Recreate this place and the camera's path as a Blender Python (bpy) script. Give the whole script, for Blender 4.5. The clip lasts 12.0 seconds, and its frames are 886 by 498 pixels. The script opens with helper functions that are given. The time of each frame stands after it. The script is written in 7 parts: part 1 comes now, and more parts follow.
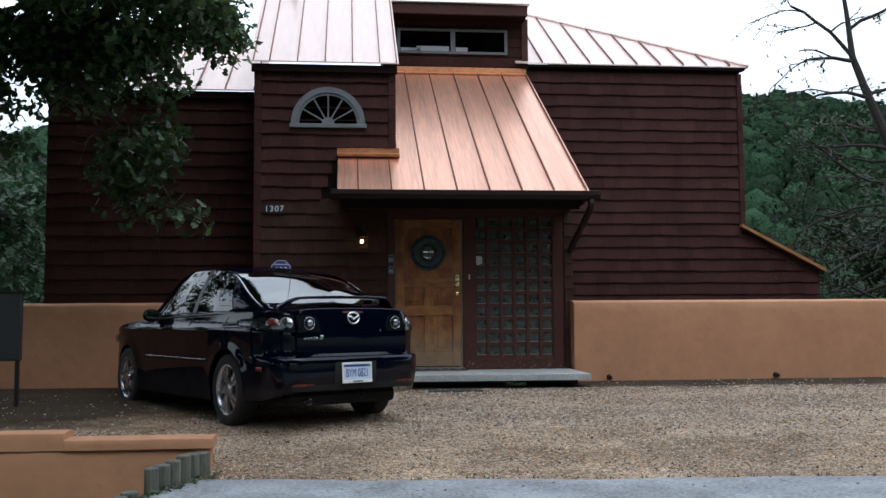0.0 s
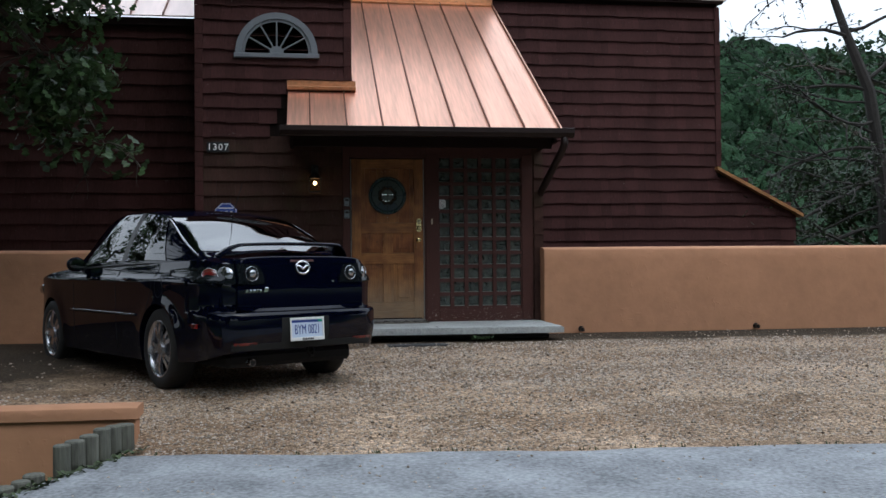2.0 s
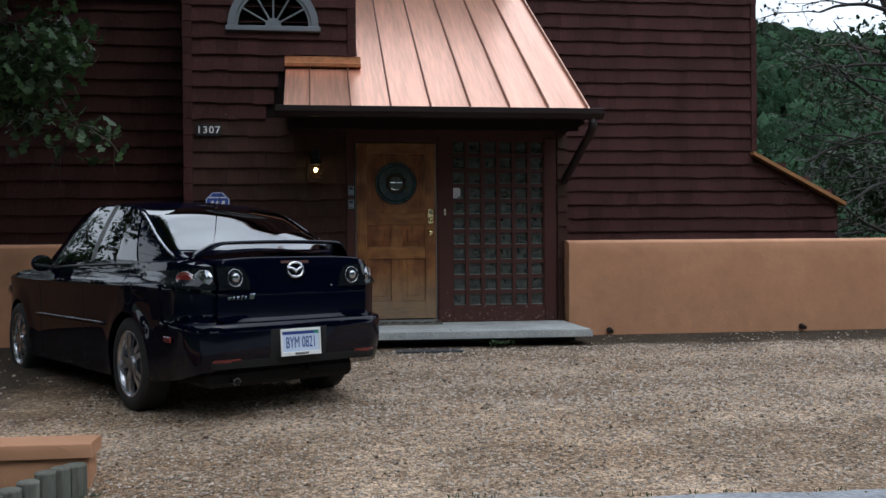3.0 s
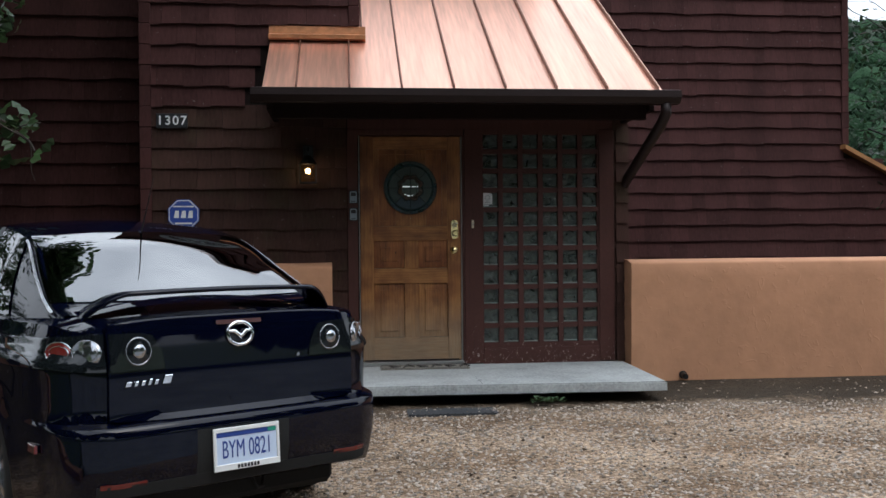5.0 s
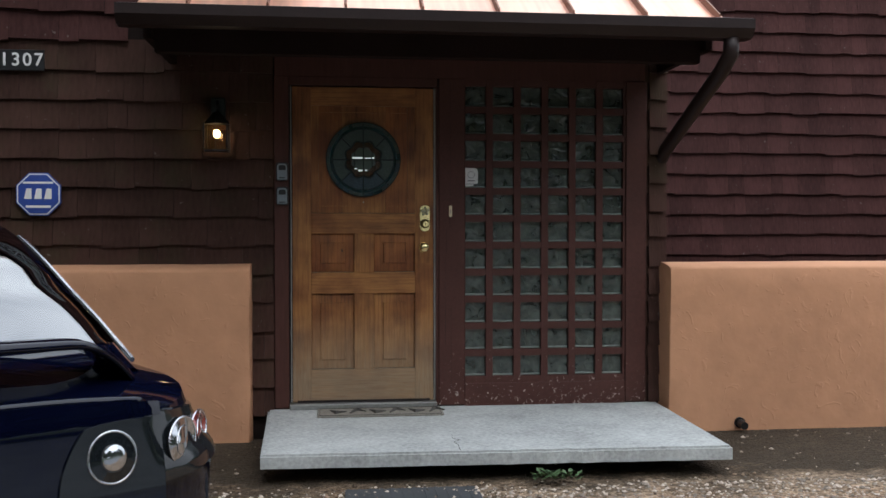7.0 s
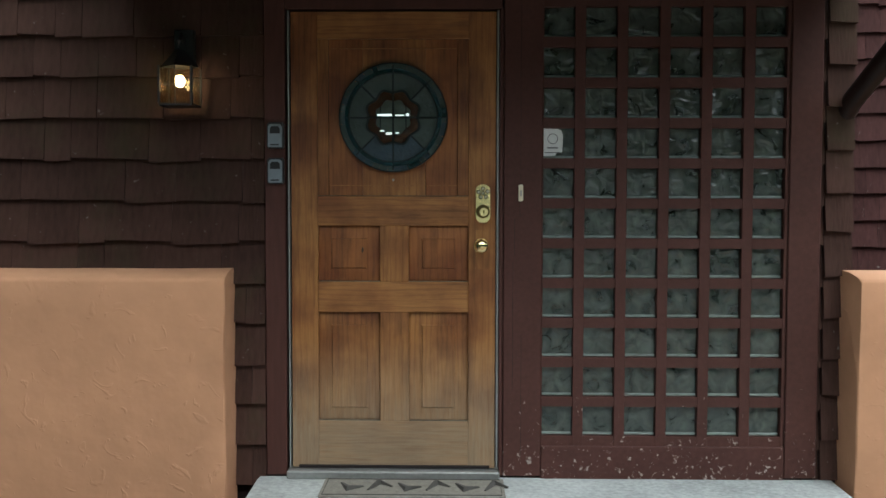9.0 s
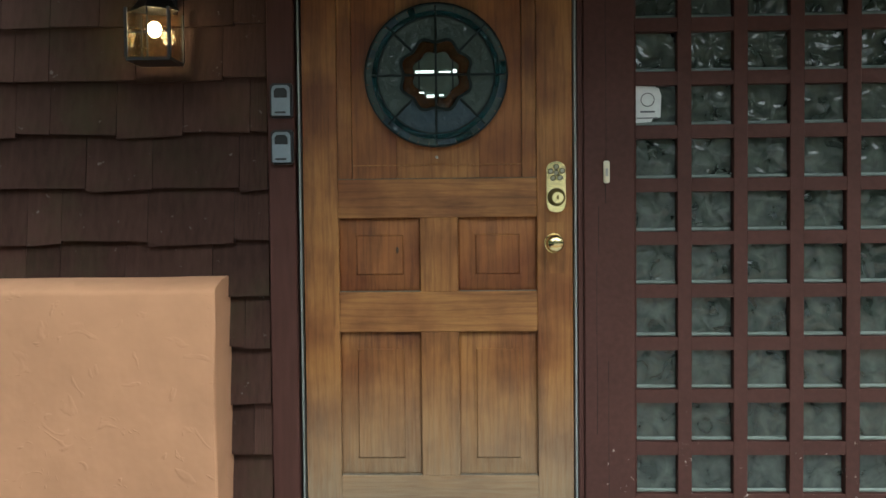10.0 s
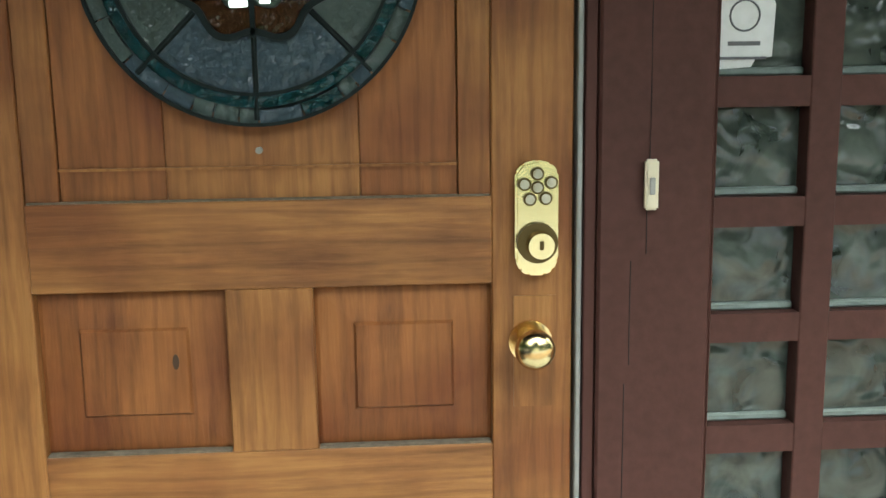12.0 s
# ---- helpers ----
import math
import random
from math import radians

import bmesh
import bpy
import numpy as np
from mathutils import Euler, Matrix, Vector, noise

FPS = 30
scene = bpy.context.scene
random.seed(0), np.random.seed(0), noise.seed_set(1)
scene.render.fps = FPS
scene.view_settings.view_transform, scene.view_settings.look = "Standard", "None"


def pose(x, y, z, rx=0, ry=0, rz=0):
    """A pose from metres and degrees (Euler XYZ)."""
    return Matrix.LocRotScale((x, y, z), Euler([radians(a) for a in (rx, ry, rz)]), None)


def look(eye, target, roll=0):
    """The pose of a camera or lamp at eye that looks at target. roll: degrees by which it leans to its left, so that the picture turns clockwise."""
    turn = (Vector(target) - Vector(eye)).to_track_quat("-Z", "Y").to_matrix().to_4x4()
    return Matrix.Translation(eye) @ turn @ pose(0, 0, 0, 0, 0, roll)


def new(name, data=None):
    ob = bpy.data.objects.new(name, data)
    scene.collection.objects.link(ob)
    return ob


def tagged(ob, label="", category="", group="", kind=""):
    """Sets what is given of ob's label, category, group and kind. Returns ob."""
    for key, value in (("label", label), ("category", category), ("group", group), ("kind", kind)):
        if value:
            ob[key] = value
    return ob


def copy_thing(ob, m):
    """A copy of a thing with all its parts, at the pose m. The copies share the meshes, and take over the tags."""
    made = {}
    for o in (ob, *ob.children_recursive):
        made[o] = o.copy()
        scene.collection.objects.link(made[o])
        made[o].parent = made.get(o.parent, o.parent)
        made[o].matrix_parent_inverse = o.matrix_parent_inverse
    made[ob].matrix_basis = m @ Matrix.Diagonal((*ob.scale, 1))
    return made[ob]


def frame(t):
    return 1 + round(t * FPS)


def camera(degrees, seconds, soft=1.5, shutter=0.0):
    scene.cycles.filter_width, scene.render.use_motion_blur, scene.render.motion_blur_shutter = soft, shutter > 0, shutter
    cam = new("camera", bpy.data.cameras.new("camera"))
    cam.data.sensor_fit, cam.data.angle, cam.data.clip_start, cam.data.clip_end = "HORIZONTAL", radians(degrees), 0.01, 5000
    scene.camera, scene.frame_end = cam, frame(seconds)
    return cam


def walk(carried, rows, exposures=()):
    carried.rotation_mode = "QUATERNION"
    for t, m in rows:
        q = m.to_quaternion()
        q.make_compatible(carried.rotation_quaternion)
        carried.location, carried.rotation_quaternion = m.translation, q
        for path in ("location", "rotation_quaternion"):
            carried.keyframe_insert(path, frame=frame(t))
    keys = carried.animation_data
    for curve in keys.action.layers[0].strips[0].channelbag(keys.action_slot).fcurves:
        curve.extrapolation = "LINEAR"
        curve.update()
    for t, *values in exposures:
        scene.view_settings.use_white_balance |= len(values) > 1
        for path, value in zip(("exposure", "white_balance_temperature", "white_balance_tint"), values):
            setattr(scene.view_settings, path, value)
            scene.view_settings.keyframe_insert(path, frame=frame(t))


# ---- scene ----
cam = camera(50.0, 12.0)
EXPOSURES = [(0, -0.90, 5950, 8), (2.5, -0.95, 5950, 9), (5, -0.66, 6100, 10), (7, -0.36, 6200, 10), (9.5, 0.40, 6150, 0), (10.5, 0.86, 6200, -3), (11, 1.00, 6200, -5), (11.5, 1.22, 6350, -4), (12, 1.44, 6400, -3)]
PATH = [
    (0, (-0.665, -13.1, 0.876), (-0.464, -11.116, 1.019), -0.4),
    (0.5, (-0.677, -12.872, 0.872), (-0.446, -10.892, 1.038), -0.4),
    (1, (-0.658, -12.638, 0.874), (-0.404, -10.66, 1.023), -0.4),
    (1.5, (-0.625, -12.425, 0.884), (-0.35, -10.446, 0.972), -0.3),
    (2, (-0.581, -12.108, 0.898), (-0.295, -10.129, 0.928), -0.5),
    (2.5, (-0.514, -11.585, 0.935), (-0.235, -9.605, 0.933), -0.5),
    (3, (-0.461, -10.978, 1.011), (-0.197, -8.995, 1.01), -0.5),
    (3.2, (-0.445, -10.719, 1.04), (-0.185, -8.736, 1.04), -0.6),
    (4.8, (-0.147, -8.966, 1.275), (0.03, -6.974, 1.276), -0.4),
    (5, (-0.127, -8.647, 1.278), (0.075, -6.657, 1.262), -0.5),
    (5.5, (0.005, -7.912, 1.275), (0.245, -5.931, 1.143), -0.7),
    (6, (0.151, -7.293, 1.281), (0.404, -5.335, 0.967), -0.5),
    (6.5, (0.187, -6.758, 1.288), (0.453, -4.777, 1.211), -0.4),
    (7, (0.272, -6.206, 1.333), (0.498, -4.22, 1.286), -0.0),
    (7.2, (0.286, -5.982, 1.335), (0.498, -3.994, 1.286), 0.2),
    (9, (0.758, -4.247, 1.396), (0.721, -2.249, 1.296), 0.1),
    (9.5, (0.696, -3.739, 1.365), (0.639, -1.742, 1.26), -0.2),
    (10, (0.602, -3.223, 1.297), (0.523, -1.226, 1.225), -0.6),
    (10.5, (0.489, -2.702, 1.313), (0.437, -0.704, 1.239), -0.9),
    (11, (0.457, -2.442, 1.367), (0.413, -0.445, 1.272), -1.0),
    (11.5, (0.44, -1.864, 1.422), (0.488, 0.132, 1.311), -1.2),
    (12, (0.64, -1.389, 1.581), (0.754, 0.579, 1.241), -0.8),
]
walk(cam, [(t, look(eye, target, roll)) for t, eye, target, roll in PATH], EXPOSURES)

# ---- light ----
world = bpy.data.worlds.new("sky")
scene.world = world
world.use_nodes = True
_nt = world.node_tree
_bg = _nt.nodes["Background"]
_sky = _nt.nodes.new("ShaderNodeTexSky")
_sky.sky_type = 'NISHITA'
_sky.sun_disc = False
_sky.sun_elevation = radians(50)
_sky.sun_rotation = radians(150)
_sky.air_density = 1.0
_sky.dust_density = 3.0
_mixw = _nt.nodes.new("ShaderNodeMixRGB")
_mixw.inputs[0].default_value = 0.8
_mixw.inputs[2].default_value = (15.4, 16.3, 17.3, 1)
_nt.links.new(_sky.outputs[0], _mixw.inputs[1])
# broken cloud: thinner veils let the blue through
_wcl = _nt.nodes.new("ShaderNodeTexNoise")
_wcl.inputs["Scale"].default_value = 2.6
_wcl.inputs["Detail"].default_value = 5
_wcl.inputs["Distortion"].default_value = 0.6
_wcr = _nt.nodes.new("ShaderNodeMapRange")
_wcr.inputs["From Min"].default_value = 0.36
_wcr.inputs["From Max"].default_value = 0.60
_wcr.inputs["To Min"].default_value = 0.5
_wcr.inputs["To Max"].default_value = 0.97
_nt.links.new(_wcl.outputs["Fac"], _wcr.inputs["Value"])
# towards the horizon the veil closes
_whz = _nt.nodes.new("ShaderNodeMath")
_whz.operation = 'MULTIPLY_ADD'
_whz.inputs[1].default_value = -2.0
_whz.inputs[2].default_value = 1.6
_wmx = _nt.nodes.new("ShaderNodeMath")
_wmx.operation = 'MAXIMUM'
_wmx.use_clamp = True
_nt.links.new(_wcr.outputs[0], _wmx.inputs[0])
_nt.links.new(_whz.outputs[0], _wmx.inputs[1])
_nt.links.new(_wmx.outputs[0], _mixw.inputs[0])
# an overcast sky is about three times as bright overhead as at the horizon
_wtc = _nt.nodes.new("ShaderNodeTexCoord")
_wsep = _nt.nodes.new("ShaderNodeSeparateXYZ")
_nt.links.new(_wtc.outputs["Generated"], _wsep.inputs[0])
_nt.links.new(_wtc.outputs["Generated"], _wcl.inputs["Vector"])
_nt.links.new(_wsep.outputs["Z"], _whz.inputs[0])
_wmr = _nt.nodes.new("ShaderNodeMapRange")
_wmr.inputs["From Min"].default_value = 0.0
_wmr.inputs["From Max"].default_value = 1.0
_wmr.inputs["To Min"].default_value = 0.84
_wmr.inputs["To Max"].default_value = 2.45
_nt.links.new(_wsep.outputs["Z"], _wmr.inputs["Value"])
_wmul = _nt.nodes.new("ShaderNodeMixRGB")
_wmul.blend_type = 'MULTIPLY'
_wmul.inputs[0].default_value = 1.0
_nt.links.new(_mixw.outputs[0], _wmul.inputs[1])
_nt.links.new(_wmr.outputs[0], _wmul.inputs[2])
_nt.links.new(_wmul.outputs[0], _bg.inputs[0])
_bg.inputs[1].default_value = 0.12

_sun = bpy.data.lights.new("sun", 'SUN')
_sun.energy = 0.7
_sun.angle = radians(25)
_sun.color = (1.0, 0.96, 0.9)
sun = new("sun", _sun)
sun.matrix_world = look((6, -12, 18), (0, 0, 0))

# ---- materials ----


def mat(name, col, rough=0.7, metal=0.0, var=0.25, scale=6.0, grain=60.0, bump=0.15, stretch=(1, 1, 1), col2=None, spec=0.5, rand=0.0, coat=0.0, dist=0.01):
    """A surface with colour variation at two scales and fine relief."""
    m = bpy.data.materials.new(name)
    m.use_nodes = True
    nt = m.node_tree
    b = nt.nodes["Principled BSDF"]
    b.inputs["Roughness"].default_value = rough
    b.inputs["Metallic"].default_value = metal
    b.inputs["Specular IOR Level"].default_value = spec
    if coat:
        b.inputs["Coat Weight"].default_value = coat
        b.inputs["Coat Roughness"].default_value = 0.03
    tc = nt.nodes.new("ShaderNodeTexCoord")
    mp = nt.nodes.new("ShaderNodeMapping")
    mp.inputs["Scale"].default_value = stretch
    nt.links.new(tc.outputs["Object"], mp.inputs[0])
    n1 = nt.nodes.new("ShaderNodeTexNoise")
    n1.inputs["Scale"].default_value = scale
    n1.inputs["Detail"].default_value = 5
    n2 = nt.nodes.new("ShaderNodeTexNoise")
    n2.inputs["Scale"].default_value = grain
    n2.inputs["Detail"].default_value = 3
    nt.links.new(mp.outputs[0], n1.inputs["Vector"])
    nt.links.new(mp.outputs[0], n2.inputs["Vector"])
    add = nt.nodes.new("ShaderNodeMath")
    add.operation = 'MULTIPLY_ADD'
    nt.links.new(n2.outputs["Fac"], add.inputs[0])
    add.inputs[1].default_value = 0.5
    half = nt.nodes.new("ShaderNodeMath")
    half.operation = 'MULTIPLY'
    half.inputs[1].default_value = 0.5
    nt.links.new(n1.outputs["Fac"], half.inputs[0])
    nt.links.new(half.outputs[0], add.inputs[2])
    src = add.outputs[0]
    if rand:
        oi = nt.nodes.new("ShaderNodeObjectInfo")
        ge = nt.nodes.new("ShaderNodeNewGeometry")
        s = nt.nodes.new("ShaderNodeMath")
        s.operation = 'ADD'
        nt.links.new(oi.outputs["Random"], s.inputs[0])
        nt.links.new(ge.outputs["Random Per Island"], s.inputs[1])
        fr = nt.nodes.new("ShaderNodeMath")
        fr.operation = 'FRACT'
        nt.links.new(s.outputs[0], fr.inputs[0])
        ms = nt.nodes.new("ShaderNodeMath")
        ms.operation = 'MULTIPLY_ADD'
        nt.links.new(fr.outputs[0], ms.inputs[0])
        ms.inputs[1].default_value = rand
        off = nt.nodes.new("ShaderNodeMath")
        off.operation = 'SUBTRACT'
        off.inputs[1].default_value = rand / 2
        nt.links.new(src, ms.inputs[2])
        nt.links.new(ms.outputs[0], off.inputs[0])
        src = off.outputs[0]
    ramp = nt.nodes.new("ShaderNodeValToRGB")
    c2 = col2 or [c * (1 - var) for c in col]
    c1 = [min(1, c * (1 + var * 0.6)) for c in col]
    ramp.color_ramp.elements[0].position = 0.3
    ramp.color_ramp.elements[0].color = (*c2, 1)
    ramp.color_ramp.elements[1].position = 0.68
    ramp.color_ramp.elements[1].color = (*c1, 1)
    nt.links.new(src, ramp.inputs[0])
    nt.links.new(ramp.outputs[0], b.inputs["Base Color"])
    if bump:
        bp = nt.nodes.new("ShaderNodeBump")
        bp.inputs["Strength"].default_value = bump
        bp.inputs["Distance"].default_value = dist
        nt.links.new(add.outputs[0], bp.inputs["Height"])
        nt.links.new(bp.outputs[0], b.inputs["Normal"])
    return m


def glow(name, col, strength):
    m = bpy.data.materials.new(name)
    m.use_nodes = True
    b = m.node_tree.nodes["Principled BSDF"]
    b.inputs["Base Color"].default_value = (*col, 1)
    b.inputs["Emission Color"].default_value = (*col, 1)
    b.inputs["Emission Strength"].default_value = strength
    return m


def glass(name, col=(1, 1, 1), rough=0.0, trans=1.0, ior=1.45):
    m = bpy.data.materials.new(name)
    m.use_nodes = True
    b = m.node_tree.nodes["Principled BSDF"]
    b.inputs["Base Color"].default_value = (*col, 1)
    b.inputs["Roughness"].default_value = rough
    b.inputs["Transmission Weight"].default_value = trans
    b.inputs["IOR"].default_value = ior
    return m


# ---- mesh helpers ----


def part(name, bm, material, parent=None, label="", smooth=False):
    """Links a bmesh as one mesh object, under a parent if there is one."""
    me = bpy.data.meshes.new(name)
    if smooth:
        for f in bm.faces:
            f.smooth = True
    bm.to_mesh(me)
    bm.free()
    if material:
        me.materials.append(material)
    ob = new(name, me)
    if parent:
        ob.parent = parent
    if label:
        ob["label"] = label
    return ob


def thing(name, label, category, at=(0, 0, 0), rz=0.0, group="", kind=""):
    ob = new(name)
    ob.matrix_basis = pose(*at, 0, 0, rz)
    ob.empty_display_size = 0.1
    return tagged(ob, label, category, group, kind)


def box(x0, x1, y0, y1, z0, z1, bevel=0.0, seg=1, bm=None):
    b = bm or bmesh.new()
    r = bmesh.ops.create_cube(b, size=1)
    for v in r["verts"]:
        v.co = Vector(((x0 + x1) / 2 + v.co.x * (x1 - x0), (y0 + y1) / 2 + v.co.y * (y1 - y0), (z0 + z1) / 2 + v.co.z * (z1 - z0)))
    if bevel:
        es = list({e for v in r["verts"] for e in v.link_edges})
        bmesh.ops.bevel(b, geom=es, offset=bevel, segments=seg, affect='EDGES')
    return b


def cyl(p0, p1, r0, r1=None, n=16, bm=None):
    b = bm or bmesh.new()
    p0, p1 = Vector(p0), Vector(p1)
    d = p1 - p0
    r = bmesh.ops.create_cone(b, cap_ends=True, segments=n, radius1=r0, radius2=r0 if r1 is None else r1, depth=d.length)
    m = Matrix.Translation((p0 + p1) / 2) @ d.to_track_quat("Z", "Y").to_matrix().to_4x4()
    bmesh.ops.transform(b, matrix=m, verts=r["verts"])
    return b


def prism(poly, axis, a, b_, bevel=0.0, bm=None):
    """A polygon in two axes, extruded along the third from a to b_."""
    b = bm or bmesh.new()

    def at(u, v, w):
        return {"x": (w, u, v), "y": (u, w, v), "z": (u, v, w)}[axis]
    lo = [b.verts.new(at(u, v, a)) for u, v in poly]
    hi = [b.verts.new(at(u, v, b_)) for u, v in poly]
    n = len(poly)
    fs = [b.faces.new(lo), b.faces.new(hi[::-1])]
    for i in range(n):
        fs.append(b.faces.new((lo[i], hi[i], hi[(i + 1) % n], lo[(i + 1) % n])))
    bmesh.ops.recalc_face_normals(b, faces=fs)
    if bevel:
        bmesh.ops.bevel(b, geom=list({e for f in fs for e in f.edges}), offset=bevel, segments=2, affect='EDGES')
    return b


def tube(pts, r, n=8, bm=None, closed=False):
    """A round tube along points."""
    b = bm or bmesh.new()
    pts = [Vector(p) for p in pts]
    rings = []
    cnt = len(pts)
    for i, p in enumerate(pts):
        a = pts[(i - 1) % cnt] if closed or i else p
        c = pts[(i + 1) % cnt] if closed or i < cnt - 1 else p
        d = (c - a).normalized()
        q = d.to_track_quat("Z", "Y")
        rad = r[i] if isinstance(r, (list, tuple)) else r
        rings.append([b.verts.new(p + q @ Vector((math.cos(k * 2 * math.pi / n) * rad, math.sin(k * 2 * math.pi / n) * rad, 0))) for k in range(n)])
    for i in range(cnt if closed else cnt - 1):
        r0, r1 = rings[i], rings[(i + 1) % cnt]
        for k in range(n):
            b.faces.new((r0[k], r0[(k + 1) % n], r1[(k + 1) % n], r1[k]))
    if not closed:
        b.faces.new(rings[0][::-1])
        b.faces.new(rings[-1])
    return b

SHINGLE = mat("brown_shingle", (0.056, 0.0230, 0.0210), 0.8, var=0.40, scale=3, grain=45, bump=0.35, stretch=(1, 1, 0.25), rand=0.22, spec=0.12)
_n = SHINGLE.node_tree
_b = _n.nodes["Principled BSDF"]
_old = _b.inputs["Base Color"].links[0].from_socket
_ge = _n.nodes.new("ShaderNodeNewGeometry")
_sp = _n.nodes.new("ShaderNodeTexNoise")
_sp.inputs["Scale"].default_value = 30
_sp.inputs["Detail"].default_value = 3
_n.links.new(_ge.outputs["Position"], _sp.inputs["Vector"])
_sr = _n.nodes.new("ShaderNodeValToRGB")
_sr.color_ramp.elements[0].position = 0.70
_sr.color_ramp.elements[1].position = 0.76
_n.links.new(_sp.outputs["Fac"], _sr.inputs[0])
_sm = _n.nodes.new("ShaderNodeMixRGB")
_n.links.new(_sr.outputs[0], _sm.inputs[0])
_n.links.new(_old, _sm.inputs[1])
_sm.inputs[2].default_value = (0.13, 0.11, 0.10, 1)
_n.links.new(_sm.outputs[0], _b.inputs["Base Color"])
TRIM = mat("maroon_trim_paint", (0.066, 0.0265, 0.0210), 0.6, var=0.25, scale=3, grain=50, bump=0.2, stretch=(1, 1, 0.12), spec=0.2)
# backing coloured near black to deepen the shadow lines between shingles
WALLB = mat("shadow_line_backing", (0.012, 0.007, 0.006), 0.9, spec=0.2)
STUCCO = mat("orange_stucco", (0.48, 0.248, 0.140), 0.85, var=0.14, scale=1.6, grain=7, bump=0.5, dist=0.02, spec=0.25)
_n = STUCCO.node_tree
_b = _n.nodes["Principled BSDF"]
_tc = _n.nodes.new("ShaderNodeTexCoord")
_tn = _n.nodes.new("ShaderNodeTexNoise")
_tn.inputs["Scale"].default_value = 7
_tn.inputs["Detail"].default_value = 2
_tn.inputs["Distortion"].default_value = 2.5
_n.links.new(_tc.outputs["Object"], _tn.inputs["Vector"])
_tr = _n.nodes.new("ShaderNodeValToRGB")
_tr.color_ramp.elements[0].position = 0.62
_tr.color_ramp.elements[1].position = 0.73
_n.links.new(_tn.outputs["Fac"], _tr.inputs[0])
_tb = _n.nodes.new("ShaderNodeBump")
_tb.inputs["Strength"].default_value = 0.28
_tb.inputs["Distance"].default_value = 0.006
_n.links.new(_tr.outputs[0], _tb.inputs["Height"])
_n.links.new(_b.inputs["Normal"].links[0].from_socket, _tb.inputs["Normal"])
_n.links.new(_tb.outputs[0], _b.inputs["Normal"])
COPPER = mat("copper_sheet", (0.80, 0.43, 0.30), 0.30, 0.66, var=0.30, scale=1.2, grain=9, bump=0.09, stretch=(4.0, 0.22, 0.22))
# seams given a darker copper, standing in for the dark things they reflect
SEAM = mat("copper_seam_dark_reflection", (0.20, 0.09, 0.055), 0.5, 0.5, var=0.3)
FLASH = mat("copper_flashing", (0.68, 0.30, 0.14), 0.4, 0.6, var=0.35, scale=4, grain=20, bump=0.1)
PINKROOF = mat("weathered_copper_sheet", (0.78, 0.61, 0.555), 0.33, 0.35, var=0.12, scale=0.7, grain=6, bump=0.05, stretch=(3.0, 0.35, 0.35))
CONC = mat("grey_concrete", (0.37, 0.385, 0.375), 0.85, var=0.42, scale=2.6, grain=50, bump=0.25, spec=0.3)
GUTTER = mat("dark_brown_metal", (0.018, 0.010, 0.009), 0.45, 0.0, var=0.2, spec=0.25)
WOODTRIM = mat("ochre_wood_cap", (0.33, 0.15, 0.05), 0.7, var=0.3, stretch=(0.3, 2, 2))
GREYFRAME = mat("grey_blue_window_frame", (0.15, 0.165, 0.18), 0.6, var=0.15)
DARKPANE = glass("dark_window_glass", (0.10, 0.12, 0.13), 0.02)
ROOM = mat("dark_room", (0.012, 0.013, 0.014), 0.9, var=0.2)
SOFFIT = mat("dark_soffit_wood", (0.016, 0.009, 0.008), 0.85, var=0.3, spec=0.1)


def ground_z(x, y):
    z = float(np.interp(y, [-60, -20, -13, -9, -7, -5.8, -5, -4.2, -3, -2, -1.3, -0.2, 2, 12, 40, 90, 170, 330, 520, 900],
                        [-1.2, -0.7, -0.56, -0.43, -0.40, -0.34, -0.21, -0.125, -0.10, -0.05, -0.012, -0.015, -0.3, -4, -16, -30, -22, 52, 109, 130]))
    return z


# the house: solid walls behind the shingles
house = thing("house", "dark brown shingled house with copper standing-seam roofs", "house")
part("wall", box(-1.9, -0.02, 0.015, 3.3, -0.2, 4.36), WALLB, house)
part("wall", box(-0.02, 2.43, 0.125, 3.28, -0.2, 3.02), WALLB, house)
part("wall", prism([(-5.02, -1), (-1.9, -1), (-1.9, 4.24), (-5.02, 4.24)], "y", 1.165, 3.2), WALLB, house)
part("wall", prism([(0.0, -1), (7.84, -1), (7.84, 1.70), (6.40, 2.46), (6.44, 5.33), (0.0, 5.33)], "y", 3.315, 7.2), WALLB, house)
part("dormer_wall", box(-0.02, 2.5, 3.30, 5.0, 5.0, 6.15), WALLB, house)


# ---- roofs ----


